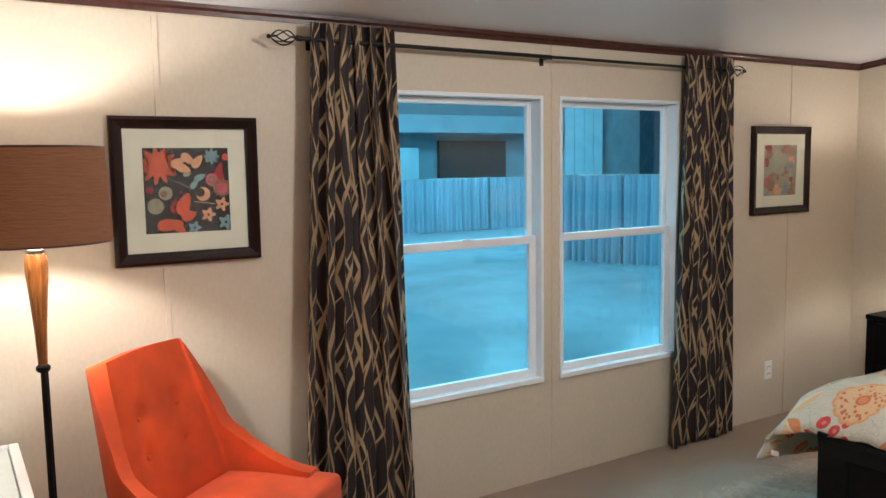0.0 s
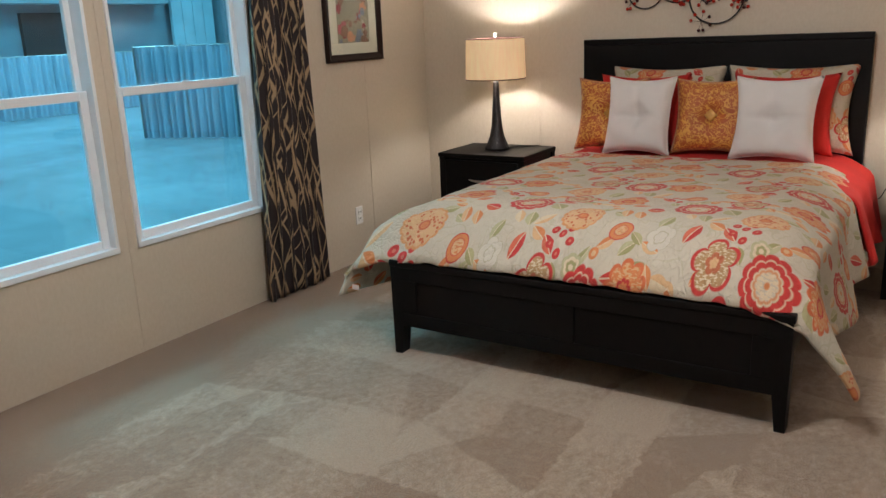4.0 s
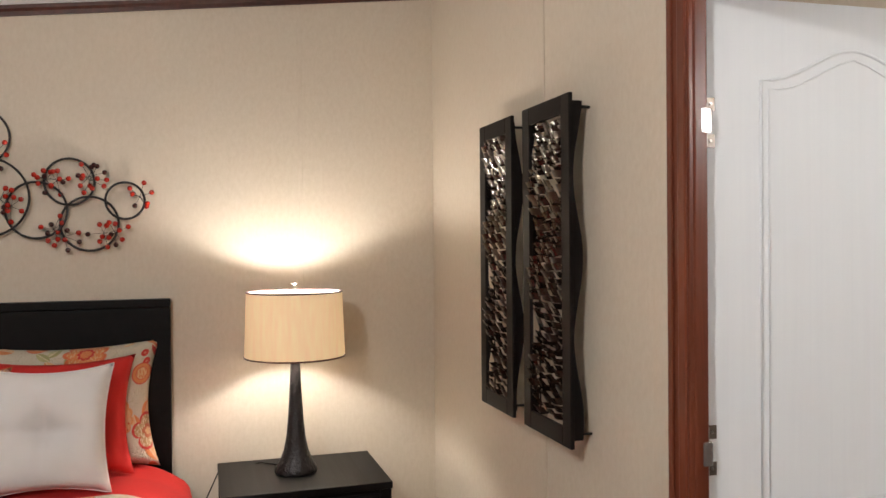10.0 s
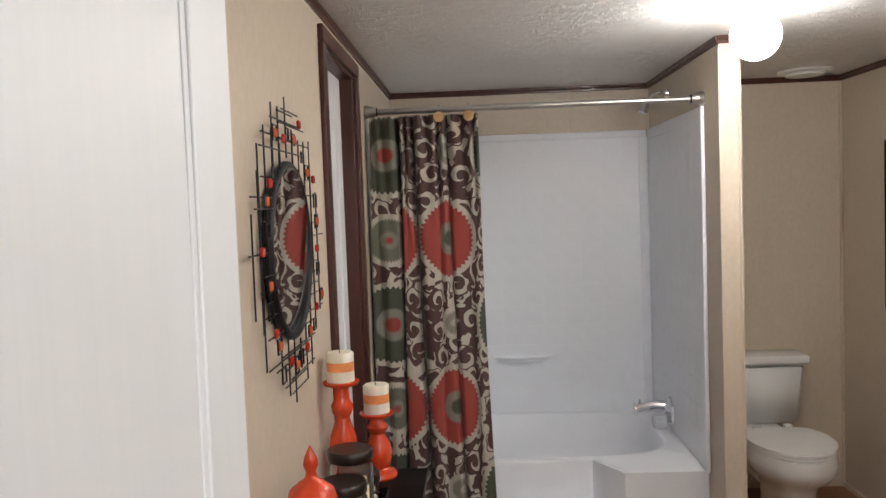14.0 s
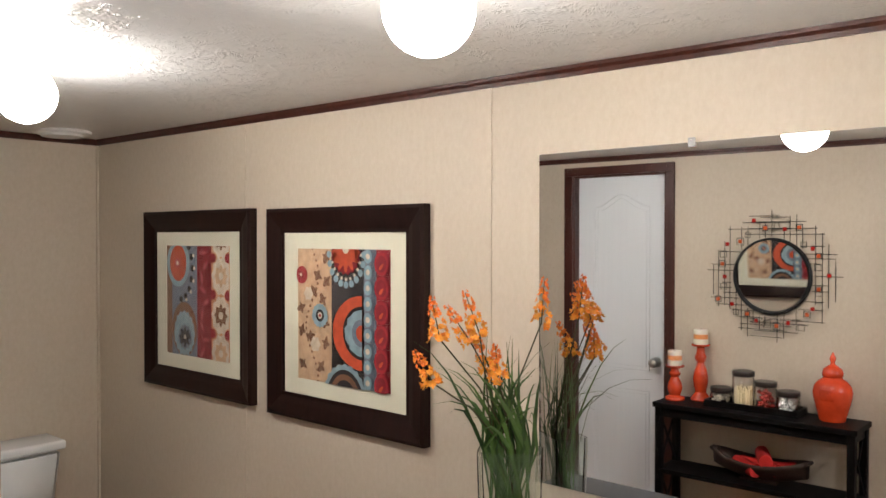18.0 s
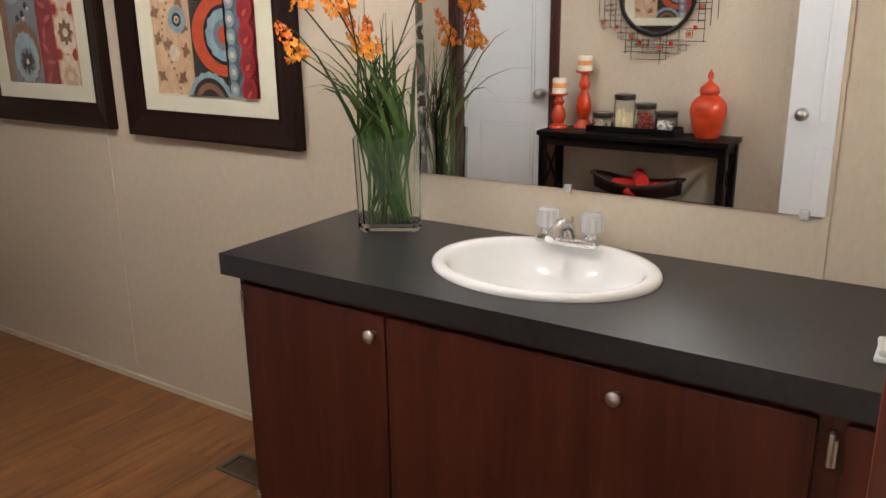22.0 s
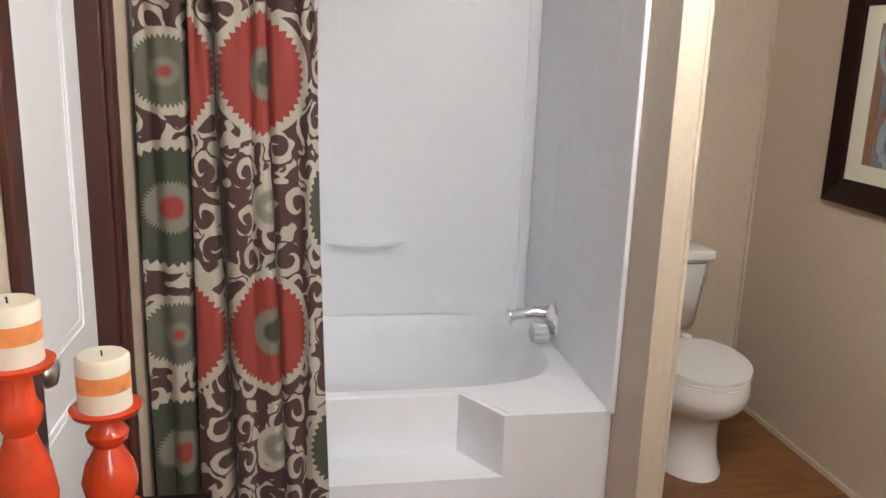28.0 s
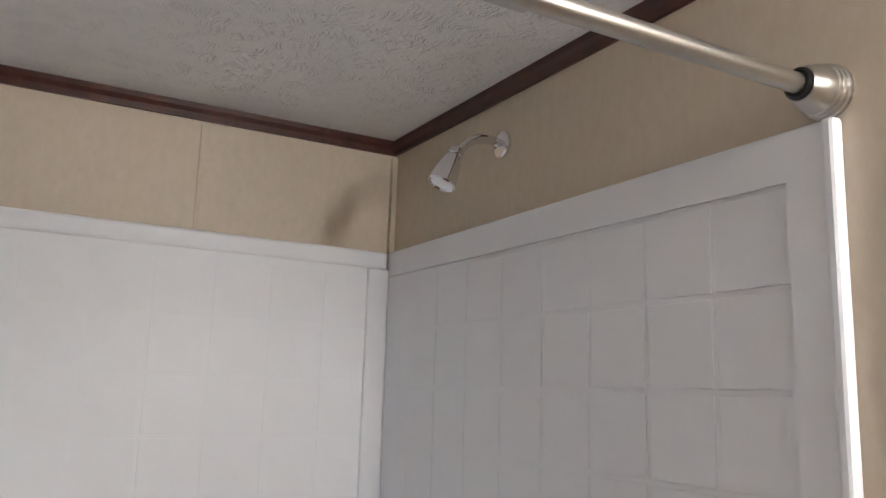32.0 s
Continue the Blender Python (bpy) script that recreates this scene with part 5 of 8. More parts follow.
INK = {k: ink("ink_" + k, c) for k, c in dict(black=(0.022, 0.016, 0.018), orange=(0.66, 0.09, 0.030), red=(0.42, 0.020, 0.030), blue=(0.30, 0.44, 0.50), tan=(0.70, 0.45, 0.27), brown=(0.27, 0.12, 0.06),
                                               cream=(0.74, 0.62, 0.48), peach=(0.74, 0.33, 0.17), teal=(0.20, 0.34, 0.36), pink=(0.55, 0.10, 0.12), crimson=(0.30, 0.012, 0.022), sage=(0.33, 0.30, 0.20), dusk=(0.20, 0.24, 0.30)).items()}


class Print:
    """Flat printed shapes on a picture, each a hair above the last."""

    def __init__(self, parent, y, w, h):
        self.p, self.y, self.w, self.h, self.k = parent, y, w / 2, h / 2, 0

    def shape(self, pts, tone, name="motif"):
        self.k += 1
        y = self.y - 0.00012 * self.k
        bm = bmesh.new()
        out = []
        for x, z in pts:
            q = (max(-self.w, min(self.w, x)), max(-self.h, min(self.h, z)))
            if not out or (abs(q[0] - out[-1][0]) + abs(q[1] - out[-1][1])) > 1e-5:
                out.append(q)
        if len(out) > 2:
            try:
                f = bm.faces.new([bm.verts.new((x, y, z)) for x, z in out])
                bmesh.ops.triangulate(bm, faces=[f])
                part(name, bm, INK[tone], self.p)
            except ValueError:
                bm.free()

    def disc(self, x, z, r, tone, n=24, lobes=0, deep=0.0, turn=0.0, sq=1.0):
        n = max(n, lobes * 6)
        self.shape([(x + r * (1 + deep * math.cos(lobes * (2 * math.pi * i / n))) * math.cos(2 * math.pi * i / n + turn), z + sq * r * (1 + deep * math.cos(lobes * (2 * math.pi * i / n))) * math.sin(2 * math.pi * i / n + turn)) for i in range(n)], tone)

    def bar(self, x0, x1, z0, z1, tone):
        self.shape([(x0, z0), (x1, z0), (x1, z1), (x0, z1)], tone)

    def leaf(self, x, z, ln, wd, turn, tone):
        pts = []
        for i in range(14):
            a = 2 * math.pi * i / 14
            u, v = ln * math.cos(a), wd * math.sin(a) * (1 - 0.35 * math.cos(a))
            pts.append((x + u * math.cos(turn) - v * math.sin(turn), z + u * math.sin(turn) + v * math.cos(turn)))
        self.shape(pts, tone)


def big_art(p, y):
    s = 0.322
    a = Print(p, y, s, s)
    at = lambda u, v: ((u - 0.5) * s, (0.5 - v) * s)
    a.disc(*at(0.17, 0.20), 0.058, "orange", lobes=11, deep=0.30)
    for i, (u, v, t) in enumerate(((0.40, 0.17, 0.5), (0.52, 0.13, -0.7), (0.63, 0.16, 0.9), (0.46, 0.24, -0.4))):
        a.leaf(*at(u, v), 0.030, 0.016, t, "peach")
    for q in range(6):
        a.leaf(*at(0.30 + 0.05 * q, 0.36 + 0.025 * q), 0.011, 0.0012, -0.45, "sage")
        a.leaf(*at(0.60 + 0.04 * q, 0.64 + 0.006 * q), 0.009, 0.0012, -0.15, "tan")
    a.disc(*at(0.80, 0.10), 0.026, "teal", lobes=8, deep=0.25)
    a.disc(*at(0.97, 0.11), 0.014, "orange")
    for u, v, t in ((0.88, 0.27, 1.2), (0.90, 0.34, 1.5)):
        a.leaf(*at(u, v), 0.034, 0.013, t, "red")
    a.disc(*at(0.79, 0.38), 0.024, "pink"), a.disc(*at(0.79, 0.38), 0.016, "brown"), a.disc(*at(0.79, 0.38), 0.008, "pink")
    a.disc(*at(0.91, 0.48), 0.034, "brown", lobes=14, deep=0.1), a.disc(*at(0.91, 0.48), 0.022, "pink", lobes=10, deep=0.12)
    a.leaf(*at(0.65, 0.35), 0.024, 0.012, 0.4, "teal"), a.leaf(*at(0.58, 0.43), 0.020, 0.011, 0.8, "teal"), a.leaf(*at(0.50, 0.31), 0.016, 0.008, 0.2, "sage")
    for u, v, r, t in ((0.68, 0.55, 0.027, "peach"), (0.24, 0.53, 0.026, "sage"), (0.12, 0.68, 0.030, "sage")):
        a.disc(*at(u, v), r, t)
    a.disc(*at(0.645, 0.53), 0.017, "black"), a.disc(*at(0.22, 0.54), 0.012, "brown")
    a.leaf(*at(0.45, 0.66), 0.045, 0.024, 1.15, "orange"), a.leaf(*at(0.50, 0.80), 0.030, 0.020, 0.3, "orange"), a.leaf(*at(0.28, 0.90), 0.050, 0.022, 0.10, "orange"), a.leaf(*at(0.38, 0.94), 0.030, 0.018, -0.8, "orange")
    for u, v, r, t in ((0.90, 0.68, 0.022, "peach"), (0.73, 0.80, 0.022, "peach"), (0.94, 0.90, 0.024, "teal"), (0.56, 0.95, 0.020, "teal")):
        a.disc(*at(u, v), r, t, lobes=5, deep=0.35), a.disc(*at(u, v), r * 0.22, "black")
    a.leaf(*at(0.34, 0.64), 0.018, 0.008, 1.0, "crimson"), a.leaf(*at(0.31, 0.72), 0.016, 0.008, 2.0, "red"), a.disc(*at(0.06, 0.49), 0.014, "crimson"), a.disc(*at(0.42, 0.52), 0.006, "crimson")


def small_art(p, y):
    a = Print(p, y, 0.32, 0.31)
    rnd = random.Random(8)
    for i in range(46):
        a.disc(rnd.uniform(-0.15, 0.15), rnd.uniform(-0.15, 0.15), rnd.uniform(0.012, 0.034), rnd.choice(["pink", "brown", "sage", "dusk", "crimson", "peach", "brown"]), lobes=rnd.choice([0, 5, 6]), deep=0.2)


framed("framed_print", "square print of orange blossoms on black, dark walnut frame", 0.552, 0.556, 0.046, 0.022, 0.322, 0.322, 1.094, YN, 1.477, 0, "bedroom prints", (INK["black"], big_art))
framed("framed_print", "smaller faded flower print in a dark walnut frame", 0.566, 0.536, 0.046, 0.022, 0.320, 0.310, 4.712, YN, 1.494, 0, "bedroom prints", (INK["sage"], small_art))


# ---- floor lamp ----
SHADE_BR = shade_mat("brown_pleated_shade", (0.115, 0.060, 0.036), (0.80, 0.25, 0.07), 0.12, pleat=1.0)
SHADE_BR_IN = shade_mat("floor_lamp_lining", (0.80, 0.72, 0.58), (1.0, 0.78, 0.50), 2.2)
BULB_F = glow_mat("floor_lamp_bulb", WARM, FLOOR_W / 0.043)
AMBER = wood_mat("amber_carved_wood", (0.10, 0.030, 0.008), (0.42, 0.17, 0.05), 0.18, "z", 40)


def floor_lamp(x, y):
    th = thing("floor_lamp", "floor lamp with brown pleated drum shade and amber fluted neck", "lamp", x, y, 0)
    part("base", lathe(bmesh.new(), [(0.14, 0), (0.142, 0.012), (0.13, 0.022), (0.03, 0.034), (0.014, 0.05)], 32), BRONZE, th, smooth=40)
    part("pole", tube(bmesh.new(), [(0, 0, 0.04), (0, 0, 0.975)], 0.0090, 12), BRONZE, th, smooth=40)
    part("pole", tube(bmesh.new(), [(0.012, 0.008, 0.04), (0.010, 0.007, 0.975)], 0.0045, 10), BRONZE, th, smooth=40)
    bm = bmesh.new()
    prof = [(0.012, 0.97), (0.014, 1.02), (0.018, 1.10), (0.024, 1.18), (0.030, 1.25), (0.031, 1.29), (0.026, 1.32), (0.014, 1.335)]
    n = 40

    def f(a, b):
        i = b * (len(prof) - 1)
        k = min(int(i), len(prof) - 2)
        r = prof[k][0] + (prof[k + 1][0] - prof[k][0]) * (i - k)
        z = prof[k][1] + (prof[k + 1][1] - prof[k][1]) * (i - k)
        r *= 1 + 0.07 * math.cos(8 * 2 * math.pi * a)
        return Vector((r * math.cos(2 * math.pi * a), r * math.sin(2 * math.pi * a), z))
    sheet(bm, f, 64, 28, closed=True)
    part("neck", bm, AMBER, th, "amber fluted neck", True)
    part("collar", lathe(bmesh.new(), [(0.022, 1.312), (0.028, 1.320), (0.026, 1.338), (0.012, 1.348), (0.012, 1.40)], 20), CHROME, th, "bright silver collar", True)
    part("collar", lathe(bmesh.new(), [(0.016, 0.962), (0.021, 0.968), (0.021, 0.978), (0.014, 0.984)], 16), BRONZE, th, smooth=40)
    part("bulb", ball(bmesh.new(), 0, 0, 1.50, 0.030, 14, 10, sz=1.25), BULB_F, th, smooth=True)
    drum(th, 0.222, 0.210, 1.352, 1.628, SHADE_BR, SHADE_BR_IN, SHADE_RIM)
    for a in range(3):
        c, s = math.cos(a * 2.094), math.sin(a * 2.094)
        part("spider_arm", tube(bmesh.new(), [(0, 0, 1.618), (0.213 * c, 0.213 * s, 1.618)], 0.002, 6), NICKEL, th)
    part("harp", tube(bmesh.new(), [(0, 0.012, 1.40), (0, 0.06, 1.48), (0, 0.04, 1.60), (0, 0, 1.620), (0, -0.04, 1.60), (0, -0.06, 1.48), (0, -0.012, 1.40)], 0.002, 6), NICKEL, th)
    return th


floor_lamp(0.520, 3.965).matrix_basis = pose(0.520, 3.965, floor_z(3.965)) @ Matrix.Diagonal((1, 1, 1 - floor_z(3.965) / 1.628, 1))


# ---- orange chair ----
def smooth_box(bm, x0, x1, y0, y1, z0, z1, r):
    return box(bm, x0, x1, y0, y1, z0, z1, r, 4)


def armchair():
    """Slipper chair whose tall back runs down into low rounded arms: local -y is the way it faces."""
    th = thing("armchair", "orange velvet slipper chair with buttoned back and black tapered legs", "armchair")
    w, r = 0.285, 0.050
    bm = bmesh.new()

    def seat(a, b):
        p, q = 2 * a - 1, 2 * b - 1
        ed = max(abs(p), abs(q))
        return Vector((w * p, -0.256 + 0.446 * b, 0.455 + 0.040 * (1 - p * p) * (1 - q * q) - 0.03 * max(0, (ed - 0.80) / 0.20) ** 2))
    sheet(bm, seat, 24, 24)
    smooth_box(bm, -w + 0.004, w - 0.004, -0.238, 0.19, 0.305, 0.438, 0.018)
    part("seat", bm, ORANGE, th, smooth=True)
    bm = bmesh.new()
    flat, bend, side = w - r, r * math.pi / 2, 0.21 - r + 0.170
    whole = flat + bend + side
    tufts = [(sx * 0.105, z) for sx in (-1, 1) for z in (0.62, 0.745)]

    def shell(s, v):
        """One shell: the back, bent round into sides that sweep down to the front."""
        k = 2 * s - 1
        sg, l = (1 if k > 0 else -1), abs(k) * whole
        if l < flat:
            x, y = l, 0.21
        elif l < flat + bend:
            t = (l - flat) / r
            x, y = flat + r * math.sin(t), 0.21 - r + r * math.cos(t)
        else:
            x, y = w, 0.21 - r - (l - flat - bend)
        l0, l1 = flat + 0.55 * bend, flat + bend + 0.022
        if l < l0:
            z1 = 0.945 + 0.012 * math.cos(l / l0 * math.pi / 2)
        elif l < l1:
            z1 = 0.945 - 0.315 * ((l - l0) / (l1 - l0)) ** 1.1
        else:
            u = (l - l1) / (whole - l1)
            z1 = 0.475 + 0.155 * (1 - u) ** 1.9
        z = 0.305 + (z1 - 0.305) * v
        rise = max(0.0, z - 0.45) / 0.48
        x *= 1 - 0.20 * max(0.0, min(1.0, (z - 0.58) / 0.37))
        y += 0.125 * rise
        if l < flat:
            y += 0.014 * sum(math.exp(-((sg * l - a) ** 2 + (z - b) ** 2) / 0.0011) for a, b in tufts)
        return Vector((sg * x, y, z))
    sheet(bm, shell, 120, 34)
    ob = part("back_shell", bm, ORANGE, th, smooth=True)
    md = ob.modifiers.new("thick", "SOLIDIFY")
    md.thickness, md.offset = 0.060, 0.0
    bv = ob.modifiers.new("round", "BEVEL")
    bv.width, bv.segments, bv.limit_method, bv.angle_limit = 0.027, 4, "ANGLE", radians(50)
    for a, b in tufts:
        part("button", ball(bmesh.new(), a, 0.21 + 0.125 * (b - 0.45) / 0.48 - 0.019, b, 0.011, 12, 8, sy=0.6), ORANGE, th, smooth=True)
    part("front_rail", smooth_box(bmesh.new(), -w - 0.028, w + 0.028, -0.266, -0.155, 0.300, 0.468, 0.026), ORANGE, th, smooth=True)
    for sx in (-1, 1):
        for y, tilt in ((-0.205, -0.02), (0.175, 0.06)):
            bm = bmesh.new()
            q = [(-0.024, -0.024), (0.024, -0.024), (0.024, 0.024), (-0.024, 0.024)]
            a = [bm.verts.new((sx * (w - 0.035) + i, y + j, 0.31)) for i, j in q]
            b = [bm.verts.new((sx * (w - 0.030) + i * 0.6, y + tilt + j * 0.6, 0.0)) for i, j in q]
            bm.faces.new(a), bm.faces.new(b[::-1])
            for i in range(4):
                bm.faces.new((a[i], a[(i + 1) % 4], b[(i + 1) % 4], b[i]))
            part("leg", bm, BLACKW, th)
    return th


armchair().matrix_basis = pose(1.058, 3.882, floor_z(3.905), 0, 0, 41) @ Matrix.Scale(1.0247, 4)

cord = [(0.56, 4.06), (0.70, 4.16), (0.84, 4.20), (0.93, 4.208), (0.985, 4.227), (1.033, 4.219), (1.062, 4.183), (1.075, 4.117), (1.12, 4.14), (1.22, 4.26), (1.30, 4.345)]
part("power_cord", tube(bmesh.new(), [(a, b, floor_z(b) + 0.005) for a, b in cord], 0.0035, 8), IRON, None, "thin black power cord lying on the carpet", True)
tagged(bpy.data.objects["power_cord"], "thin black power cord lying on the carpet", "cable")

st = thing("side_table", "pale side table with a frosted glass top beside the floor lamp", "side table", 0.175, 4.06, floor_z(4.06))
part("tabletop", boxes((-0.25, 0.25, -0.27, 0.27, 0.648, 0.660), r=0.003), plain("frosted_glass", (0.62, 0.68, 0.66), 0.12, vary=0.04), st, "pale frosted glass top")
for b in ((-0.285, -0.253, -0.305, 0.305, 0.628, 0.664), (0.253, 0.285, -0.305, 0.305, 0.628, 0.664), (-0.253, 0.253, -0.305, -0.273, 0.628, 0.664), (-0.253, 0.253, 0.273, 0.305, 0.628, 0.664)):
    part("top_frame", boxes(b, r=0.004), WHITE, st)
part("apron", boxes((-0.26, 0.26, -0.28, 0.28, 0.56, 0.628), r=0.004), WHITE, st)
for sx in (-1, 1):
    for sy in (-1, 1):
        part("leg", boxes((sx * 0.262 - 0.02, sx * 0.262 + 0.02, sy * 0.282 - 0.02, sy * 0.282 + 0.02, 0, 0.628), r=0.003), WHITE, st)

# ---- vanity ----
def vanity():
    th = thing("vanity_cabinet", "cherry laminate vanity cabinet under a charcoal counter", "cabinet", XW, -0.395, 0)
    y0, y1 = -1.11 + 0.395, YD2 - 0.002 + 0.395
    part("side_panel", boxes((0.001, 0.512, y0, y0 + 0.016, 0, 0.788), r=0.001), VANITY, th)
    part("body", boxes((0.001, 0.500, y0 + 0.016, y1, 0.095, 0.64)), VANITY, th)
    part("toe_kick", boxes((0.001, 0.478, y0 + 0.016, y1, 0, 0.095)), VANITY, th, "recessed dark toe kick")
    part("face_frame", boxes((0.488, 0.506, y0 + 0.016, y1, 0.095, 0.788)), VANITY, th)
    rows = [(-1.098, -0.659, -0.686, "L"), (-0.654, 0.205, -0.127, "R"), (0.247, YD2 - 0.006, None, "")]
    for a, b, ky, side in rows:
        a, b = a + 0.395, b + 0.395
        d = part("cabinet_door", boxes((0.506, 0.523, a, b, 0.105, 0.772), r=0.003), VANITY, th)
        if ky is not None:
            bm = lathe(bmesh.new(), [(0.008, 0), (0.006, 0.010), (0.014, 0.016), (0.016, 0.022), (0.011, 0.028), (0.0, 0.030)], 18, caps=False)
            k = part("knob", bm, NICKEL, d, "round brushed nickel knob", True)
            k.matrix_basis = pose(0.523, ky + 0.395, 0.727, 0, 90, 0)
            hy = a - 0.004 if side == "L" else b + 0.018
            for z in (0.722, 0.165):
                h = part("hinge", boxes((0.506, 0.526, hy, hy + 0.010, z - 0.030, z + 0.030), r=0.003), NICKEL, d, "brushed nickel wrap hinge")
                part("hinge_pin", tube(bmesh.new(), [(0.528, hy + 0.012, z - 0.024), (0.528, hy + 0.012, z + 0.024)], 0.004, 8), NICKEL, h, smooth=40)


vanity()
bm = bmesh.new()
# counter with an oval hole: a ring of quads round the basin
SX, SY, SA, SB = 1.520, -0.423, 0.212, 0.266
x0, x1, y0, y1 = XW + 0.001, 1.814, -1.156, YD2 - 0.002
n = 64
oval = [(SX + (SA - 0.012) * math.cos(2 * math.pi * i / n), SY + (SB - 0.012) * math.sin(2 * math.pi * i / n)) for i in range(n)]
outer = []
for i in range(n):
    a = 2 * math.pi * i / n
    c, s = math.cos(a), math.sin(a)
    k = min(((x1 - SX) / c if c > 0 else (x0 - SX) / c) if abs(c) > 1e-6 else 9, ((y1 - SY) / s if s > 0 else (y0 - SY) / s) if abs(s) > 1e-6 else 9)
    outer.append((SX + k * c, SY + k * s))
for corner in ((x0, y0), (x0, y1), (x1, y0), (x1, y1)):
    i = min(range(n), key=lambda q: (outer[q][0] - corner[0]) ** 2 + (outer[q][1] - corner[1]) ** 2)
    outer[i] = corner
ring = [[bm.verts.new((*p, z)) for p in row] for z, row in ((0.842, oval), (0.842, outer), (0.788, outer), (0.788, oval))]
for a, b in zip(ring, ring[1:] + ring[:1]):
    for i in range(n):
        bm.faces.new((a[i], a[(i + 1) % n], b[(i + 1) % n], b[i]))
tagged(part("countertop", bm, COUNTER), "charcoal laminate countertop with a square edge", "countertop")

sink = thing("sink", "white oval drop-in sink with a rolled rim", "sink", SX, SY, 0.842)
prof = [(1.0, 0.0), (1.004, 0.005), (0.992, 0.012), (0.965, 0.016), (0.91, 0.0165), (0.875, 0.012), (0.85, 0.002), (0.81, -0.020), (0.73, -0.055), (0.55, -0.092), (0.30, -0.110), (0.10, -0.114)]
bm = bmesh.new()
rings = [[bm.verts.new((SA * r * math.cos(2 * math.pi * i / 56), SB * r * math.sin(2 * math.pi * i / 56), h)) for i in range(56)] for r, h in prof]
for a, b in zip(rings, rings[1:]):
    for i in range(56):
        bm.faces.new((a[i], a[(i + 1) % 56], b[(i + 1) % 56], b[i]))
part("basin", bm, CERAM, sink, smooth=True)
part("drain", lathe(bmesh.new(), [(0.030, -0.113), (0.028, -0.109), (0.018, -0.111), (0.0, -0.112)], 20, caps=False), CHROME, sink, smooth=True)

ACRYK = Net("clear_acrylic").done((0.93, 0.95, 0.97), 0.08, 0, None, Transmission_Weight=0.62, IOR=1.45)


def fluted(r, h, n=10):
    bm = bmesh.new()
    rows = [(0.75, 0.0), (0.98, 0.12 * h), (1.0, 0.55 * h), (0.9, 0.9 * h), (0.55, h), (0.0, h)]
    k = n * 4
    rings = [[bm.verts.new((r * q * (1 + 0.06 * math.cos(n * 2 * math.pi * i / k)) * math.cos(2 * math.pi * i / k), r * q * (1 + 0.06 * math.cos(n * 2 * math.pi * i / k)) * math.sin(2 * math.pi * i / k), z)) for i in range(k)] for q, z in rows[:-1]]
    for a, b in zip(rings, rings[1:]):
        for i in range(k):
            bm.faces.new((a[i], a[(i + 1) % k], b[(i + 1) % k], b[i]))
    bm.faces.new(rings[-1]), bm.faces.new(rings[0][::-1])
    return bm


fc = thing("faucet", "chrome centerset faucet with clear acrylic knobs", "faucet", 1.352, -0.437, 0.858)
part("faucet_body", boxes((-0.026, 0.028, -0.082, 0.082, -0.002, 0.020), r=0.010), CHROME, fc, smooth=40)
part("spout", tube(bmesh.new(), [(0.0, 0, 0.015), (0.010, 0, 0.045), (0.045, 0, 0.058), (0.085, 0, 0.050), (0.108, 0, 0.035)], [0.018, 0.017, 0.015, 0.013, 0.012], 12), CHROME, fc, smooth=50)
part("lift_rod", tube(bmesh.new(), [(-0.018, 0, 0.02), (-0.018, 0, 0.065)], 0.003, 8), CHROME, fc)
for s in (-1, 1):
    part("valve_stem", lathe(bmesh.new(), [(0.018, 0.018), (0.016, 0.030), (0.010, 0.036)], 16, 0, s * 0.058, 0), CHROME, fc, smooth=40)
    k = part("tap_knob", fluted(0.026, 0.050), ACRYK, fc, "clear fluted acrylic knob", 30)
    k.matrix_basis = pose(0, s * 0.058, 0.034)

mr = thing("vanity_mirror", "large frameless mirror held by clear clips over the vanity", "mirror", XW, -0.405, 0.977)
MY0, MY1, MH = -0.922 + 0.405, 0.112 + 0.405, 0.926
part("mirror_glass", boxes((0.0005, 0.006, MY0, MY1, 0, MH)), MIRROR, mr)
for y in (-0.472, 0.072):
    for z, s in ((0.0, -1), (MH, 1)):
        cl = part("mirror_clip", boxes((0.0062, 0.012, y + 0.405 - 0.010, y + 0.405 + 0.010, z - 0.012, z + 0.012), r=0.003), ACRYK, mr, "clear plastic mirror clip")
        part("screw", ball(bmesh.new(), 0.012, y + 0.405, z + s * 0.006, 0.003, 8, 5), CHROME, cl)


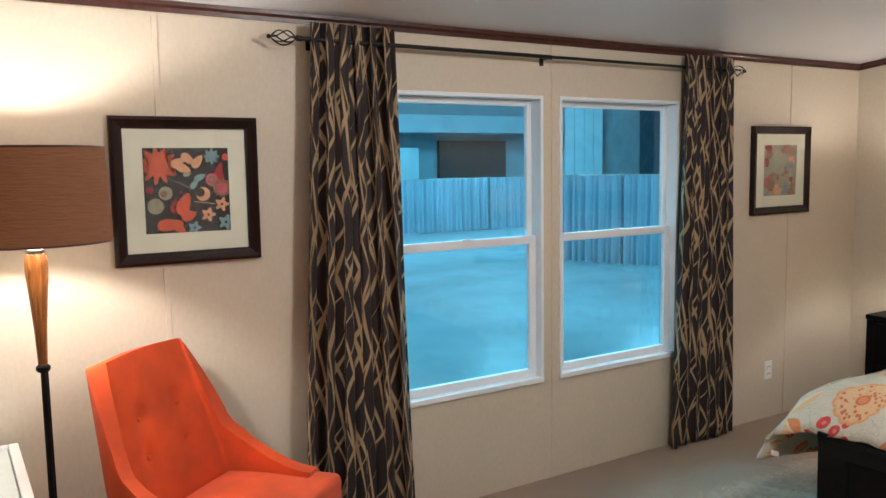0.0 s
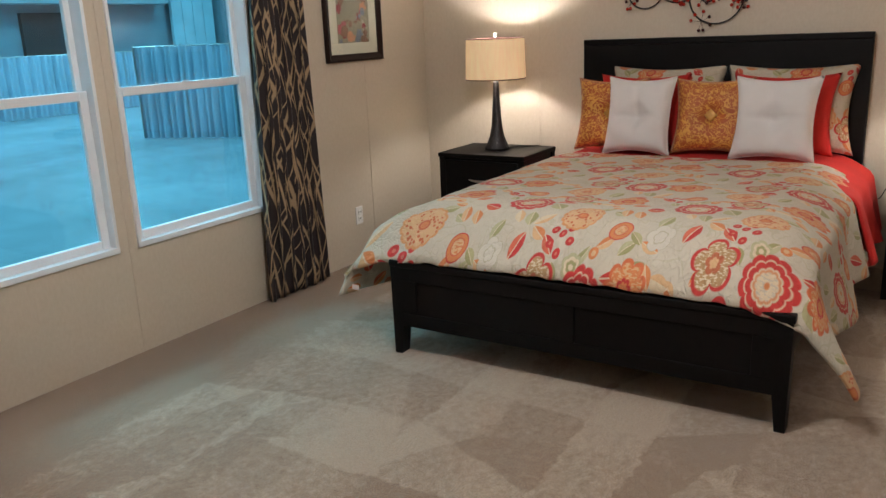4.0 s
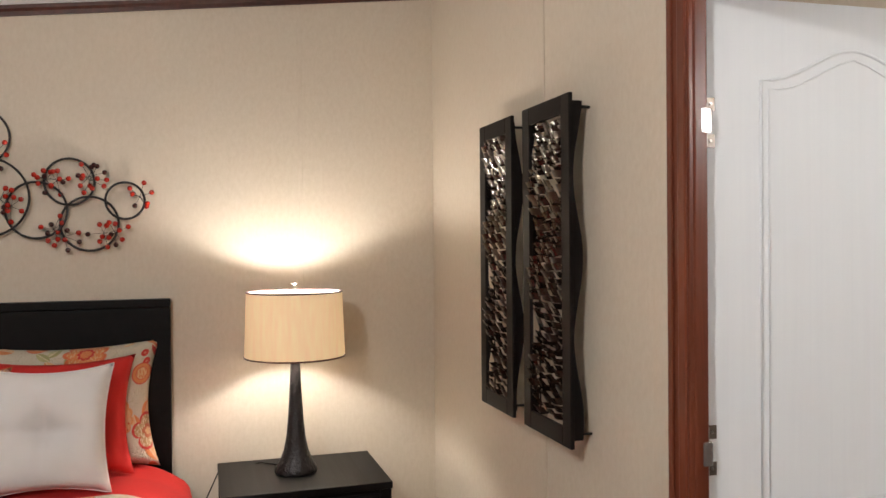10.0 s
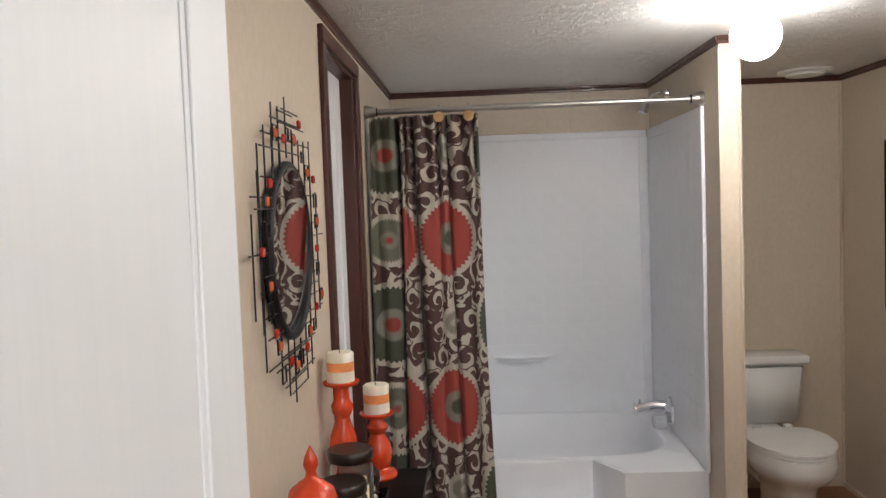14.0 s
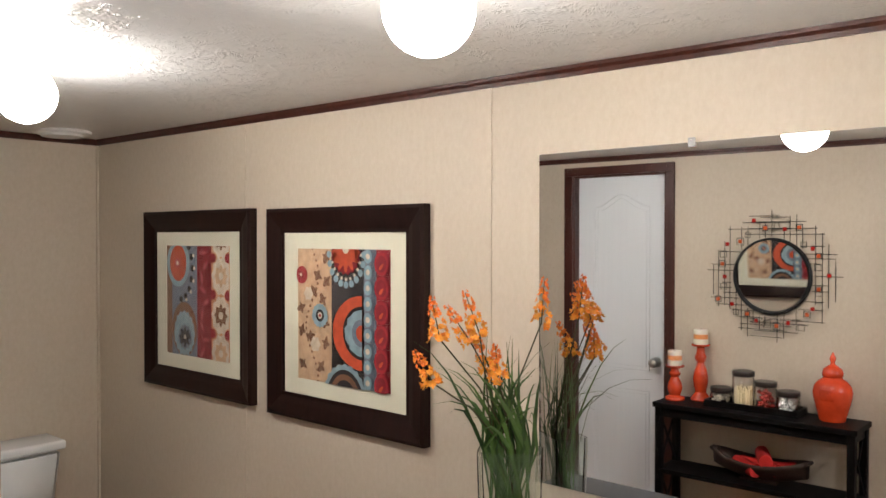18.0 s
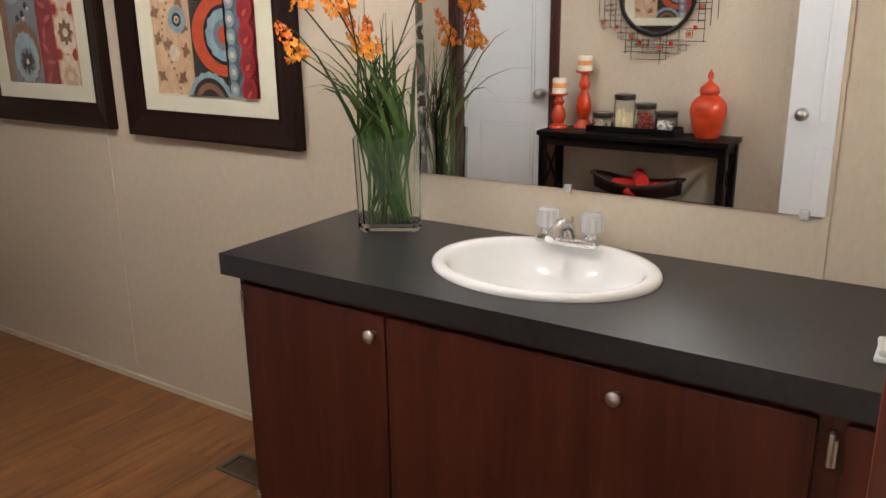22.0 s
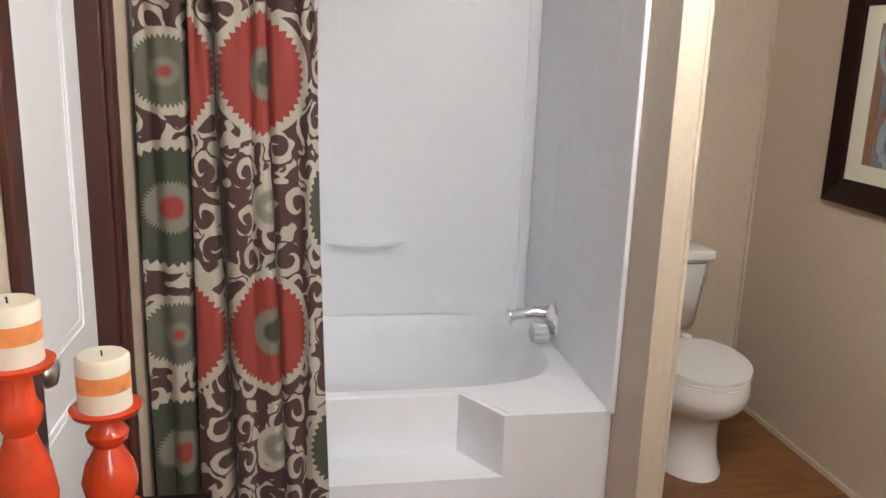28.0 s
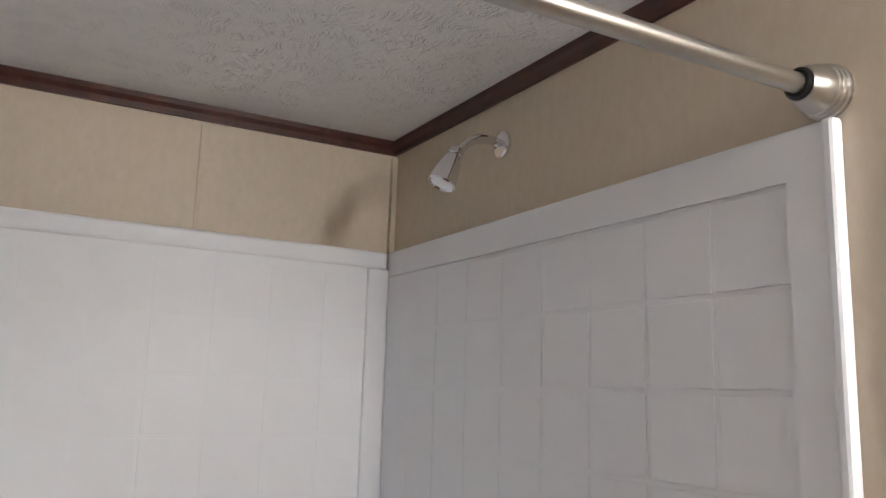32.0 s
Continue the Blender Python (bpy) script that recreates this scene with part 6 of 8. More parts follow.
# ---- two framed textile prints ----
def art_left(p, y):
    a = Print(p, y, 0.484, 0.474)
    w, h = 0.484, 0.474
    X = lambda u: (u - 0.5) * w
    Z = lambda v: (0.5 - v) * h
    a.bar(X(0), X(0.09), Z(1), Z(0), "brown"), a.bar(X(0.09), X(0.50), Z(1), Z(0), "dusk"), a.bar(X(0.50), X(0.72), Z(1), Z(0), "crimson"), a.bar(X(0.72), X(1), Z(1), Z(0), "peach")
    for k in range(9):
        t = -1.4 + k * 0.35
        a.disc(X(0.20) + 0.110 * math.cos(t), Z(0.16) + 0.140 * math.sin(t) - 0.02, 0.014, "black"), a.disc(X(0.20) + 0.125 * math.cos(t), Z(0.16) + 0.158 * math.sin(t) - 0.02, 0.008, "cream")
    a.disc(X(0.20), Z(0.16), 0.090, "blue", sq=1.15), a.disc(X(0.20), Z(0.16), 0.066, "orange", sq=1.2), a.disc(X(0.19), Z(0.16), 0.022, "pink"), a.disc(X(0.19), Z(0.16), 0.010, "cream")
    a.disc(X(0.30), Z(0.76), 0.098, "brown", sq=1.2), a.disc(X(0.30), Z(0.80), 0.080, "blue", lobes=16, deep=0.06, sq=1.2), a.disc(X(0.31), Z(0.83), 0.052, "dusk", lobes=12, deep=0.1), a.disc(X(0.31), Z(0.83), 0.036, "black", lobes=8, deep=0.3), a.disc(X(0.31), Z(0.83), 0.010, "cream")
    for k in range(9):
        a.leaf(X(0.61) + 0.018 * math.sin(k * 2.0), Z(0.06 + 0.11 * k), 0.026, 0.009, k * 0.9, "pink")
    for k, v in enumerate((-0.06, 0.26, 0.60, 0.93)):
        a.disc(X(0.88), Z(v), 0.064, "cream", lobes=10, deep=0.07, sq=1.2), a.disc(X(0.88), Z(v), 0.040, "tan" if k % 2 else "brown", lobes=8, deep=0.2), a.disc(X(0.88), Z(v), 0.016, "cream")
        a.disc(X(0.76), Z(v + 0.165), 0.020, "red"), a.disc(X(0.98), Z(v + 0.165), 0.020, "red")


def art_right(p, y):
    a = Print(p, y, 0.484, 0.478)
    w, h = 0.484, 0.478
    X = lambda u: (u - 0.5) * w
    Z = lambda v: (0.5 - v) * h
    a.bar(X(0), X(0.385), Z(1), Z(0), "tan"), a.bar(X(0.385), X(0.73), Z(1), Z(0), "black"), a.bar(X(0.73), X(0.855), Z(1), Z(0), "dusk"), a.bar(X(0.855), X(1), Z(1), Z(0), "crimson")
    # vine
    for k in range(24):
        t = k / 23
        a.disc(X(0.17 + 0.07 * math.sin(t * 8)), Z(t), 0.0055, "brown", 8)
    for k, (u, v, t) in enumerate(((0.33, 0.06, 1.2), (0.24, 0.20, -0.5), (0.34, 0.24, 0.8), (0.05, 0.45, 0.4), (0.30, 0.38, -1.0), (0.16, 0.66, 0.2), (0.33, 0.70, 1.3), (0.07, 0.88, -0.6), (0.28, 0.88, 0.9), (0.20, 0.32, 2.2), (0.06, 0.62, 1.2), (0.33, 0.55, -0.3))):
        a.leaf(X(u), Z(v), 0.026, 0.010, t, "brown"), a.leaf(X(u), Z(v), 0.022, 0.008, t + 1.5, "brown")
    a.disc(X(0.06), Z(0.20), 0.032, "red"), a.disc(X(0.05), Z(0.20), 0.016, "crimson"), a.disc(X(0.05), Z(0.20), 0.006, "cream")
    a.disc(X(0.27), Z(0.50), 0.042, "blue", lobes=16, deep=0.05), a.disc(X(0.27), Z(0.50), 0.022, "black"), a.disc(X(0.27), Z(0.50), 0.012, "cream"), a.disc(X(0.27), Z(0.50), 0.006, "red")
    a.disc(X(0.14), Z(0.34), 0.024, "cream", lobes=6, deep=0.1), a.disc(X(0.22), Z(0.72), 0.026, "cream", lobes=6, deep=0.1)
    # rosettes on the dark band
    for k in range(11):
        t = math.pi + k * math.pi / 10
        a.disc(X(0.56) + 0.090 * math.cos(t), Z(0.04) + 0.105 * math.sin(t), 0.0125, "blue"), a.disc(X(0.56) + 0.074 * math.cos(t), Z(0.04) + 0.086 * math.sin(t), 0.006, "cream")
    a.disc(X(0.56), Z(0.03), 0.072, "crimson", lobes=18, deep=0.05), a.disc(X(0.56), Z(0.02), 0.060, "orange", lobes=12, deep=0.22), a.disc(X(0.56), Z(0.0), 0.016, "cream")
    pts = [(X(0.73) - 0.150 * math.sin(math.pi * i / 20), Z(0.60) + 0.128 * math.cos(math.pi * i / 20)) for i in range(21)]
    a.shape(pts, "orange")
    for r, t in ((0.092, "black"), (0.080, "blue"), (0.048, "dusk"), (0.028, "orange")):
        m = 20
        a.shape([(X(0.73) - r * 1.05 * (1 + (0.08 if t == "blue" else 0) * math.cos(13 * math.pi * i / m)) * math.sin(math.pi * i / m), Z(0.60) + r * math.cos(math.pi * i / m)) for i in range(m + 1)], t)
    for r, t in ((0.105, "blue"), (0.085, "black"), (0.070, "brown"), (0.050, "black")):
        a.disc(X(0.55), Z(1.06), r, t, lobes=20 if t == "blue" else 0, deep=0.03)
    for k in range(9):
        a.disc(X(0.792), Z(0.05 + 0.112 * k), 0.020, "blue", sq=1.2), a.disc(X(0.792), Z(0.05 + 0.112 * k), 0.010, "cream")
    for k in range(6):
        a.disc(X(0.93), Z(0.10 + 0.17 * k), 0.034, "red", 12, sq=1.2), a.disc(X(0.93), Z(0.10 + 0.17 * k), 0.024, "crimson", 12, sq=1.2), a.leaf(X(0.93), Z(0.12 + 0.17 * k), 0.014, 0.006, 0.8, "orange")


framed("framed_print", "striped textile pattern print in a wide dark frame", 0.816, 0.772, 0.090, 0.030, 0.484, 0.474, XW, -2.664, 1.397, 90, "bathroom prints", (INK["dusk"], art_left))
framed("framed_print", "bold medallion pattern print in a wide dark frame", 0.814, 0.774, 0.090, 0.030, 0.484, 0.478, XW, -1.748, 1.390, 90, "bathroom prints", (INK["tan"], art_right))


# ---- vase of flowers ----


def blade_mat():
    n = Net("green_blade")
    r = n.node("ShaderNodeObjectInfo", "Random")
    col = n.mix(r, (0.022, 0.060, 0.012), (0.095, 0.190, 0.035))
    col = n.mix(n.m("MULTIPLY", n.noise(n.coord(), 18, 3), 0.5), col, (0.02, 0.045, 0.010))
    return n.done(col, 0.5, 0, None)


STEM = blade_mat()
STEM_D = plain("dark_stalk", (0.050, 0.045, 0.015), 0.6, vary=0.3)
PETAL = plain("orange_petal", (0.78, 0.235, 0.015), 0.6, vary=0.25, scale=40)
PETAL_R = plain("red_orange_petal", (0.76, 0.17, 0.018), 0.6, vary=0.25, scale=40)
PETAL_Y = plain("yellow_orange_petal", (0.80, 0.32, 0.03), 0.6, vary=0.2, scale=40)


def blade(bm, pts, w):
    pts = [Vector(p) for p in pts]
    d0 = (pts[-1] - pts[0]).normalized()
    side = d0.cross(Vector((0.3, 0.8, 0.2))).normalized()
    rows = []
    for i, p in enumerate(pts):
        t = i / (len(pts) - 1)
        q = w * (0.28 + 0.72 * math.sin(math.pi * min(1, t * 1.15)) ** 2) * (1 - t ** 4) + 0.0004
        rows.append((bm.verts.new(p - side * q), bm.verts.new(p + Vector((0.002, 0.001, 0)) * (1 - t)), bm.verts.new(p + side * q)))
    for a, b in zip(rows, rows[1:]):
        bm.faces.new((a[0], a[1], b[1], b[0])), bm.faces.new((a[1], a[2], b[2], b[1]))


def vase(x, y, z):
    th = thing("vase", "clear octagonal glass vase on the counter", "vase", x, y, z, -58)
    w, d, h = 0.088, 0.050, 0.250
    oct_ = lambda s, t, c: [(-s + c, -t), (s - c, -t), (s, -t + c), (s, t - c), (s - c, t), (-s + c, t), (-s, t - c), (-s, -t + c)]
    bm = bmesh.new()
    rows = [(oct_(w * 0.86, d * 0.80, 0.018), 0.0), (oct_(w * 0.94, d * 0.94, 0.016), 0.014), (oct_(w, d, 0.014), h), (oct_(w - 0.004, d - 0.004, 0.012), h), (oct_(w * 0.92 - 0.004, d * 0.92 - 0.004, 0.014), 0.024)]
    rs = [[bm.verts.new((*p, z)) for p in pts] for pts, z in rows]
    for a, b in zip(rs, rs[1:]):
        for i in range(8):
            bm.faces.new((a[i], a[(i + 1) % 8], b[(i + 1) % 8], b[i]))
    bm.faces.new(rs[0][::-1]), bm.faces.new(rs[-1])
    part("vase_glass", bm, glass_mat("vase_glass", (0.97, 1.0, 0.98), 0.0, 1.3), th).visible_shadow = False
    fl = thing("flower_bunch", "artificial orange snapdragon stems with long green blades in the vase", "flowers", x, y, z + 0.024)
    rnd = random.Random(5)
    R = Matrix.Rotation(radians(-58), 3, "Z")
    for i in range(50):
        a = rnd.uniform(-0.062, 0.062), rnd.uniform(-0.026, 0.026)
        b = R @ Vector((a[0], a[1], 0))
        e = rnd.uniform(0.0, 1.0)
        lean = Vector((rnd.uniform(-0.05, 0.24), rnd.gauss(0.07, 0.18), 0))
        lean.x = max(lean.x, -0.10)
        tip = Vector((0, 0, rnd.uniform(0.31, 0.55))) + lean * (0.4 + 0.8 * e)
        mid = R @ Vector((rnd.uniform(-0.078, 0.078), rnd.uniform(-0.036, 0.036), 0)) + Vector((0, 0, 0.235))
        mid += 0.03 * Vector((max(0.0, lean.x), lean.y, 0))
        bm = bmesh.new()
        pts = [b, b.lerp(mid, 0.5), mid] + [mid.lerp(tip, t) + Vector((0, 0, 0.045 * math.sin(math.pi * t) - 0.03 * e * t ** 3)) for t in (0.25, 0.5, 0.75, 1.0)]
        blade(bm, pts, rnd.uniform(0.0022, 0.0075))
        part("blade", bm, STEM, fl)
    # flower heads: base and tip of each, from the middle of the vase's foot
    heads = [((0.250, -0.036, 0.548), (0.245, -0.068, 0.648)), ((0.175, 0.004, 0.535), (0.180, -0.072, 0.622)), ((0.150, 0.012, 0.555), (0.148, -0.038, 0.660)),
             ((0.075, -0.010, 0.448), (0.080, -0.060, 0.540)), ((0.275, -0.036, 0.440), (0.285, -0.090, 0.515)), ((-0.030, 0.080, 0.575), (-0.026, 0.092, 0.690)), ((0.115, 0.045, 0.440), (0.120, 0.040, 0.525))]
    for k, (low, high) in enumerate(heads):
        b = R @ Vector((rnd.uniform(-0.05, 0.05), rnd.uniform(-0.02, 0.02), 0))
        low, tip = Vector(low), Vector(high)
        mid = R @ Vector((rnd.uniform(-0.05, 0.05), 0, 0)) + Vector((0, 0, 0.225))
        st = part("flower_stem", tube(bmesh.new(), [b, b.lerp(mid, 0.5), mid, mid.lerp(low, 0.5) + Vector((0, 0, 0.025)), low, tip], [0.0024, 0.0024, 0.0024, 0.0022, 0.002, 0.001], 5), STEM_D, fl)
        up = (tip - low).normalized()
        ln = (tip - low).length * 1.12
        u = up.orthogonal().normalized()
        v = up.cross(u)
        for mat, nm, lo, hi in ((PETAL_R, "upper_petals", 0.55, 1.0), (PETAL, "petals", 0.0, 0.9), (PETAL_Y, "lower_petals", 0.0, 0.45)):
            bm = bmesh.new()
            for i in range(13):
                # one floret: six small spread petals round a point of the stalk
                t = lo + (hi - lo) * (i + rnd.uniform(0, 0.8)) / 13
                ang = i * 2.4 + rnd.uniform(-0.4, 0.4)
                side = u * math.cos(ang) + v * math.sin(ang)
                c = low + up * (ln * t - 0.006) + side * (0.003 + 0.023 * (1 - t) ** 0.8) * rnd.uniform(0.6, 1.05)
                out = (side + up * rnd.uniform(-0.1, 0.7)).normalized()
                s2 = out.cross(up).normalized()
                s3 = out.cross(s2)
                q = 0.0125 * (1.15 - 0.62 * t)
                for p in range(6):
                    b2 = p * 1.047 + rnd.uniform(-0.25, 0.25)
                    d = (s2 * math.cos(b2) + s3 * math.sin(b2) + out * rnd.uniform(0.3, 0.8)).normalized()
                    e = d.cross(out).normalized() * q * 0.30
                    pts = [c - e * 0.3, c + d * q * 0.55 - e, c + d * q + out * 0.001, c + d * q * 0.55 + e, c + e * 0.3]
                    bm.faces.new([bm.verts.new(w2) for w2 in pts])
            part(nm, bm, mat, st)


vase(1.414, -0.930, 0.842)

hk = thing("towel_hook", "dark bronze towel hook on the wall by the mirror", "hook", XW, 0.265, 1.33)
bm = bmesh.new()
prism(bm, [(-0.048, 0.0), (0.045, 0.0), (0.045, 0.16), (0.0, 0.16)], "x", 0.0005, 0.016)
part("back_plate", bm, BRONZE, hk)
part("peg", tube(bmesh.new(), [(0.016, 0.02, 0.05), (0.045, 0.02, 0.045), (0.055, 0.02, 0.065)], 0.006, 8), BRONZE, hk, smooth=True)
fp = thing("folded_paper", "small white folded paper lying on the counter", "paper", 1.665, 0.288, 0.8425)
part("lower_leaf", boxes((-0.035, 0.035, -0.026, 0.026, 0.0, 0.012), r=0.004), WHITE, fp)
bm = boxes((-0.032, 0.034, -0.024, 0.026, 0.0125, 0.026), r=0.005)
bmesh.ops.rotate(bm, verts=bm.verts, matrix=Euler((0, 0, radians(7))).to_matrix())
part("upper_leaf", bm, WHITE, fp)


# ---- tub, surround, shower ----
def tub():
    th = thing("bathtub", "white acrylic tub with a step-in front and wide rim", "bathtub", PX1, YB, -0.012)
    X, Y = XE - PX1 - 0.002, -2.573 - YB          # local extents
    rim = 0.446
    o = -0.012
    xs, ys = 2.718 - PX1, -2.755 - YB              # notch: starts at xs, its back at ys
    xc = 2.610 - PX1
    xe = X - 0.30
    # front apron with a notch for the step
    bm = bmesh.new()
    prism(bm, [(0.002, 0), (X, 0), (X, rim), (xe, rim), (xe, 0.243), (xc, 0.243), (xc, rim), (0.002, rim)], "y", Y - 0.02, Y)
    part("apron", bm, ACRYL, th)
    part("step", boxes((xc - 0.001, xe, ys, Y - 0.018, 0.18, 0.243), r=0.008), ACRYL, th, "moulded step")
    bm = bmesh.new()
    prism(bm, [(xc, Y - 0.002), (xs, ys), (xs - 0.02, ys - 0.005), (xc - 0.022, Y - 0.006)], "z", 0.23, rim - 0.002)
    part("step_side", bm, ACRYL, th)
    part("step_back", boxes((xs - 0.01, xe, ys - 0.028, ys, 0.20, rim), r=0.008), ACRYL, th)
    # deck with an oval-ended basin
    cx, cy, ax, ay = X * 0.505, 0.402, 0.612, 0.372
    n = 72

    def sup(k, s=1.0):
        a = 2 * math.pi * k / n
        c, d = math.cos(a), math.sin(a)
        e = 0.55
        return cx + s * ax * math.copysign(abs(c) ** e, c), cy + s * ay * math.copysign(abs(d) ** e, d)
    hole = [sup(k) for k in range(n)]
    edge = []
    for hx, hy in hole:
        dx, dy = hx - cx, hy - cy
        t = min([((X - cx) / dx if dx > 0 else (0.002 - cx) / dx) if abs(dx) > 1e-5 else 99, ((ys - 0.004 - cy) / dy if dy > 0 else (0.001 - cy) / dy) if abs(dy) > 1e-5 else 99])
        edge.append((cx + t * dx, cy + t * dy))
    for corner in ((0.002, 0.001), (X, 0.001), (0.002, ys - 0.004), (X, ys - 0.004)):
        i = min(range(n), key=lambda q: (edge[q][0] - corner[0]) ** 2 + (edge[q][1] - corner[1]) ** 2)
        edge[i] = corner
    bm = bmesh.new()
    rows = [[(x, y, rim - 0.02) for x, y in edge], [(x, y, rim) for x, y in edge], [(*sup(k, 1.012), rim + 0.001) for k in range(n)], [(*sup(k, 0.985), rim - 0.012) for k in range(n)],
            [(*sup(k, 0.94), rim - 0.12) for k in range(n)], [(*sup(k, 0.87), rim - 0.28) for k in range(n)], [(*sup(k, 0.78), rim - 0.345) for k in range(n)], [(*sup(k, 0.4), rim - 0.355) for k in range(n)], [(*sup(k, 0.02), rim - 0.36) for k in range(n)]]
    rs = [[bm.verts.new(p) for p in r] for r in rows]
    for a, b in zip(rs, rs[1:]):
        for i in range(n):
            bm.faces.new((a[i], a[(i + 1) % n], b[(i + 1) % n], b[i]))
    part("basin", bm, ACRYL, th, smooth=40)
    bm = bmesh.new()
    prism(bm, [(0.002, ys - 0.0035), (xs - 0.012, ys - 0.0035), (xc - 0.018, Y - 0.0205), (0.002, Y - 0.0205)], "z", rim - 0.03, rim)
    part("corner_deck", bm, ACRYL, th)
    part("corner_deck", boxes((xe, X, ys - 0.0035, Y - 0.0205, rim - 0.03, rim), r=0.004), ACRYL, th)
    part("floor_bead", boxes((0.002, X, Y, Y + 0.006, 0.012, 0.020)), ACRYL, th)


tub()


def surround():
    th = thing("tub_surround", "white acrylic tub surround with embossed square tiles", "tub surround", PX1, YB, 0.4345)
    X, H = XE - PX1 - 0.002, 1.915 - 0.4345
    yf = -2.553 - YB
    part("back_panel", boxes((0.055, X - 0.055, 0.001, 0.012, 0.0, H), r=0.003), ACRYL, th)
    part("corner_strip", boxes((0.012, 0.060, 0.001, 0.020, 0, H - 0.035), r=0.006), ACRYL, th)
    part("corner_strip", boxes((X - 0.060, X - 0.012, 0.001, 0.020, 0, H - 0.035), r=0.006), ACRYL, th)
    part("side_panel", boxes((0.001, 0.012, 0.002, yf, 0, H), r=0.003), ACRYL, th)
    part("side_panel", boxes((X - 0.012, X - 0.001, 0.002, yf, 0, H), r=0.003), ACRYL, th)
    part("edge_trim", boxes((0.001, 0.018, yf - 0.010, yf + 0.006, 0, H), r=0.005), ACRYL, th)
    part("edge_trim", boxes((X - 0.018, X - 0.001, yf - 0.010, yf + 0.006, 0, H), r=0.005), ACRYL, th)
    part("top_trim", boxes((0.018, X - 0.018, 0.001, 0.018, H - 0.036, H - 0.002), r=0.005), ACRYL, th)
    bm = bmesh.new()
    prism(bm, [(0.020, H - 0.004), (yf - 0.006, H - 0.004), (yf - 0.006, 0.0), (0.968, 0.0), (0.968, H - 0.054), (0.020, H - 0.054)], "x", 0.0122, 0.0160)
    bmesh.ops.bevel(bm, geom=[e for e in bm.edges if e.verts[0].co.x > 0.015 and e.verts[1].co.x > 0.015], offset=0.0028, segments=3, affect="EDGES")
    part("panel_border", bm, ACRYL, th, "raised border of the end panel", 50)
    # embossed tiles
    c, g = 0.1065, 0.007
    back = side = None
    for i in range(11):
        for k in range(12):
            z = H - 0.046 - (k + 1) * c
            if z < 0.02:
                continue
            if back is None:
                back = part("tile", boxes((0, c - g, 0.0, 0.0007, 0, c - g), r=0.00066), ACRYL, th)
                ob = back
            else:
                ob = new("tile", back.data)
                ob.parent = th
            ob.matrix_basis = pose(0.0505 + i * c, 0.0121, z)
    for i in range(8):
        for k in range(12):
            z = H - 0.055 - (k + 1) * c
            if z < 0.02:
                continue
            ob = new("tile", back.data)
            ob.parent = th
            ob.matrix_basis = pose(0.0121, 0.966 - i * c, z, 0, 0, -90)
    def led(a, b):
        t = math.pi * a
        r = 0.075 * (0.35 + 0.65 * b) if b < 0.6 else 0.075 * (0.74 + 0.26 * (b - 0.6) / 0.4)
        return Vector((0.687 + (0.085 + 0.07 * b) * math.cos(t), 0.012 + (0.02 + 0.055 * b) * math.sin(t), 0.275 + 0.032 * b))
    bm = bmesh.new()
    v = sheet(bm, led, 24, 6)
    bm.faces.new([r[-1] for r in v]), bm.faces.new([r[0] for r in v][::-1])
    part("soap_ledge", bm, ACRYL, th, "moulded soap ledge", 50)


surround()

TS = 1.35
tp = thing("tub_faucet", "chrome tub spout with a clear acrylic knob on the surround", "faucet", PX1 + 0.0125, -3.175, 0.515)
bm = lathe(bmesh.new(), [(0.058, 0), (0.056, 0.008), (0.034, 0.020), (0.022, 0.026)], 6, sx=1.0, sy=0.78)
part("escutcheon", bm, CHROME, tp, "six-sided chrome plate").matrix_basis = pose(0, 0.012, 0.008, 0, 90, 0)
part("spout", tube(bmesh.new(), [(0, -0.012, 0.024), (0.05, -0.016, 0.028), (0.095, -0.020, 0.022), (0.120, -0.023, 0.014)], [0.021, 0.018, 0.016, 0.015], 14), CHROME, tp, smooth=50)
part("spout_lip", lathe(bmesh.new(), [(0.017, 0), (0.024, 0.002), (0.024, 0.007), (0.016, 0.009)], 20), CHROME, tp, "flared chrome spout end", 40).matrix_basis = pose(0.116, -0.023, 0.014, 0, 98, 0)
part("diverter", tube(bmesh.new(), [(0.104, -0.021, 0.034), (0.104, -0.021, 0.048)], 0.005, 8), CHROME, tp)
k = part("tap_knob", fluted(0.028, 0.050), ACRYK, tp, "clear fluted acrylic knob", 30)
k.matrix_basis = pose(0.022, 0.030, -0.018, 0, 90, 0)
tp.scale = (TS, TS, TS)

sh = thing("shower_fixture", "chrome shower head on a bent arm", "shower", PX1, -3.157, 2.045)
part("flange", lathe(bmesh.new(), [(0.028, 0), (0.027, 0.006), (0.014, 0.012)], 20), CHROME, sh, smooth=40).matrix_basis = pose(0, 0, 0, 0, 90, 0)
part("arm", tube(bmesh.new(), [(0.005, 0, 0), (0.03, 0.0, 0.004), (0.058, 0.0, 0.002), (0.082, 0.0, -0.010), (0.100, 0.0, -0.028), (0.112, 0.0, -0.042)], 0.0095, 12), CHROME, sh, smooth=True)
bm = lathe(bmesh.new(), [(0.011, 0.016), (0.015, 0.010), (0.015, 0.002), (0.013, 0.0), (0.019, -0.014), (0.024, -0.036), (0.0275, -0.058), (0.028, -0.064), (0.025, -0.067), (0.022, -0.064), (0.0, -0.063)], 22, caps=False)
part("head", bm, CHROME, sh, smooth=40).matrix_basis = pose(0.112, 0, -0.042, 0, -24, 0)

sh.scale = (0.84, 0.84, 0.84)

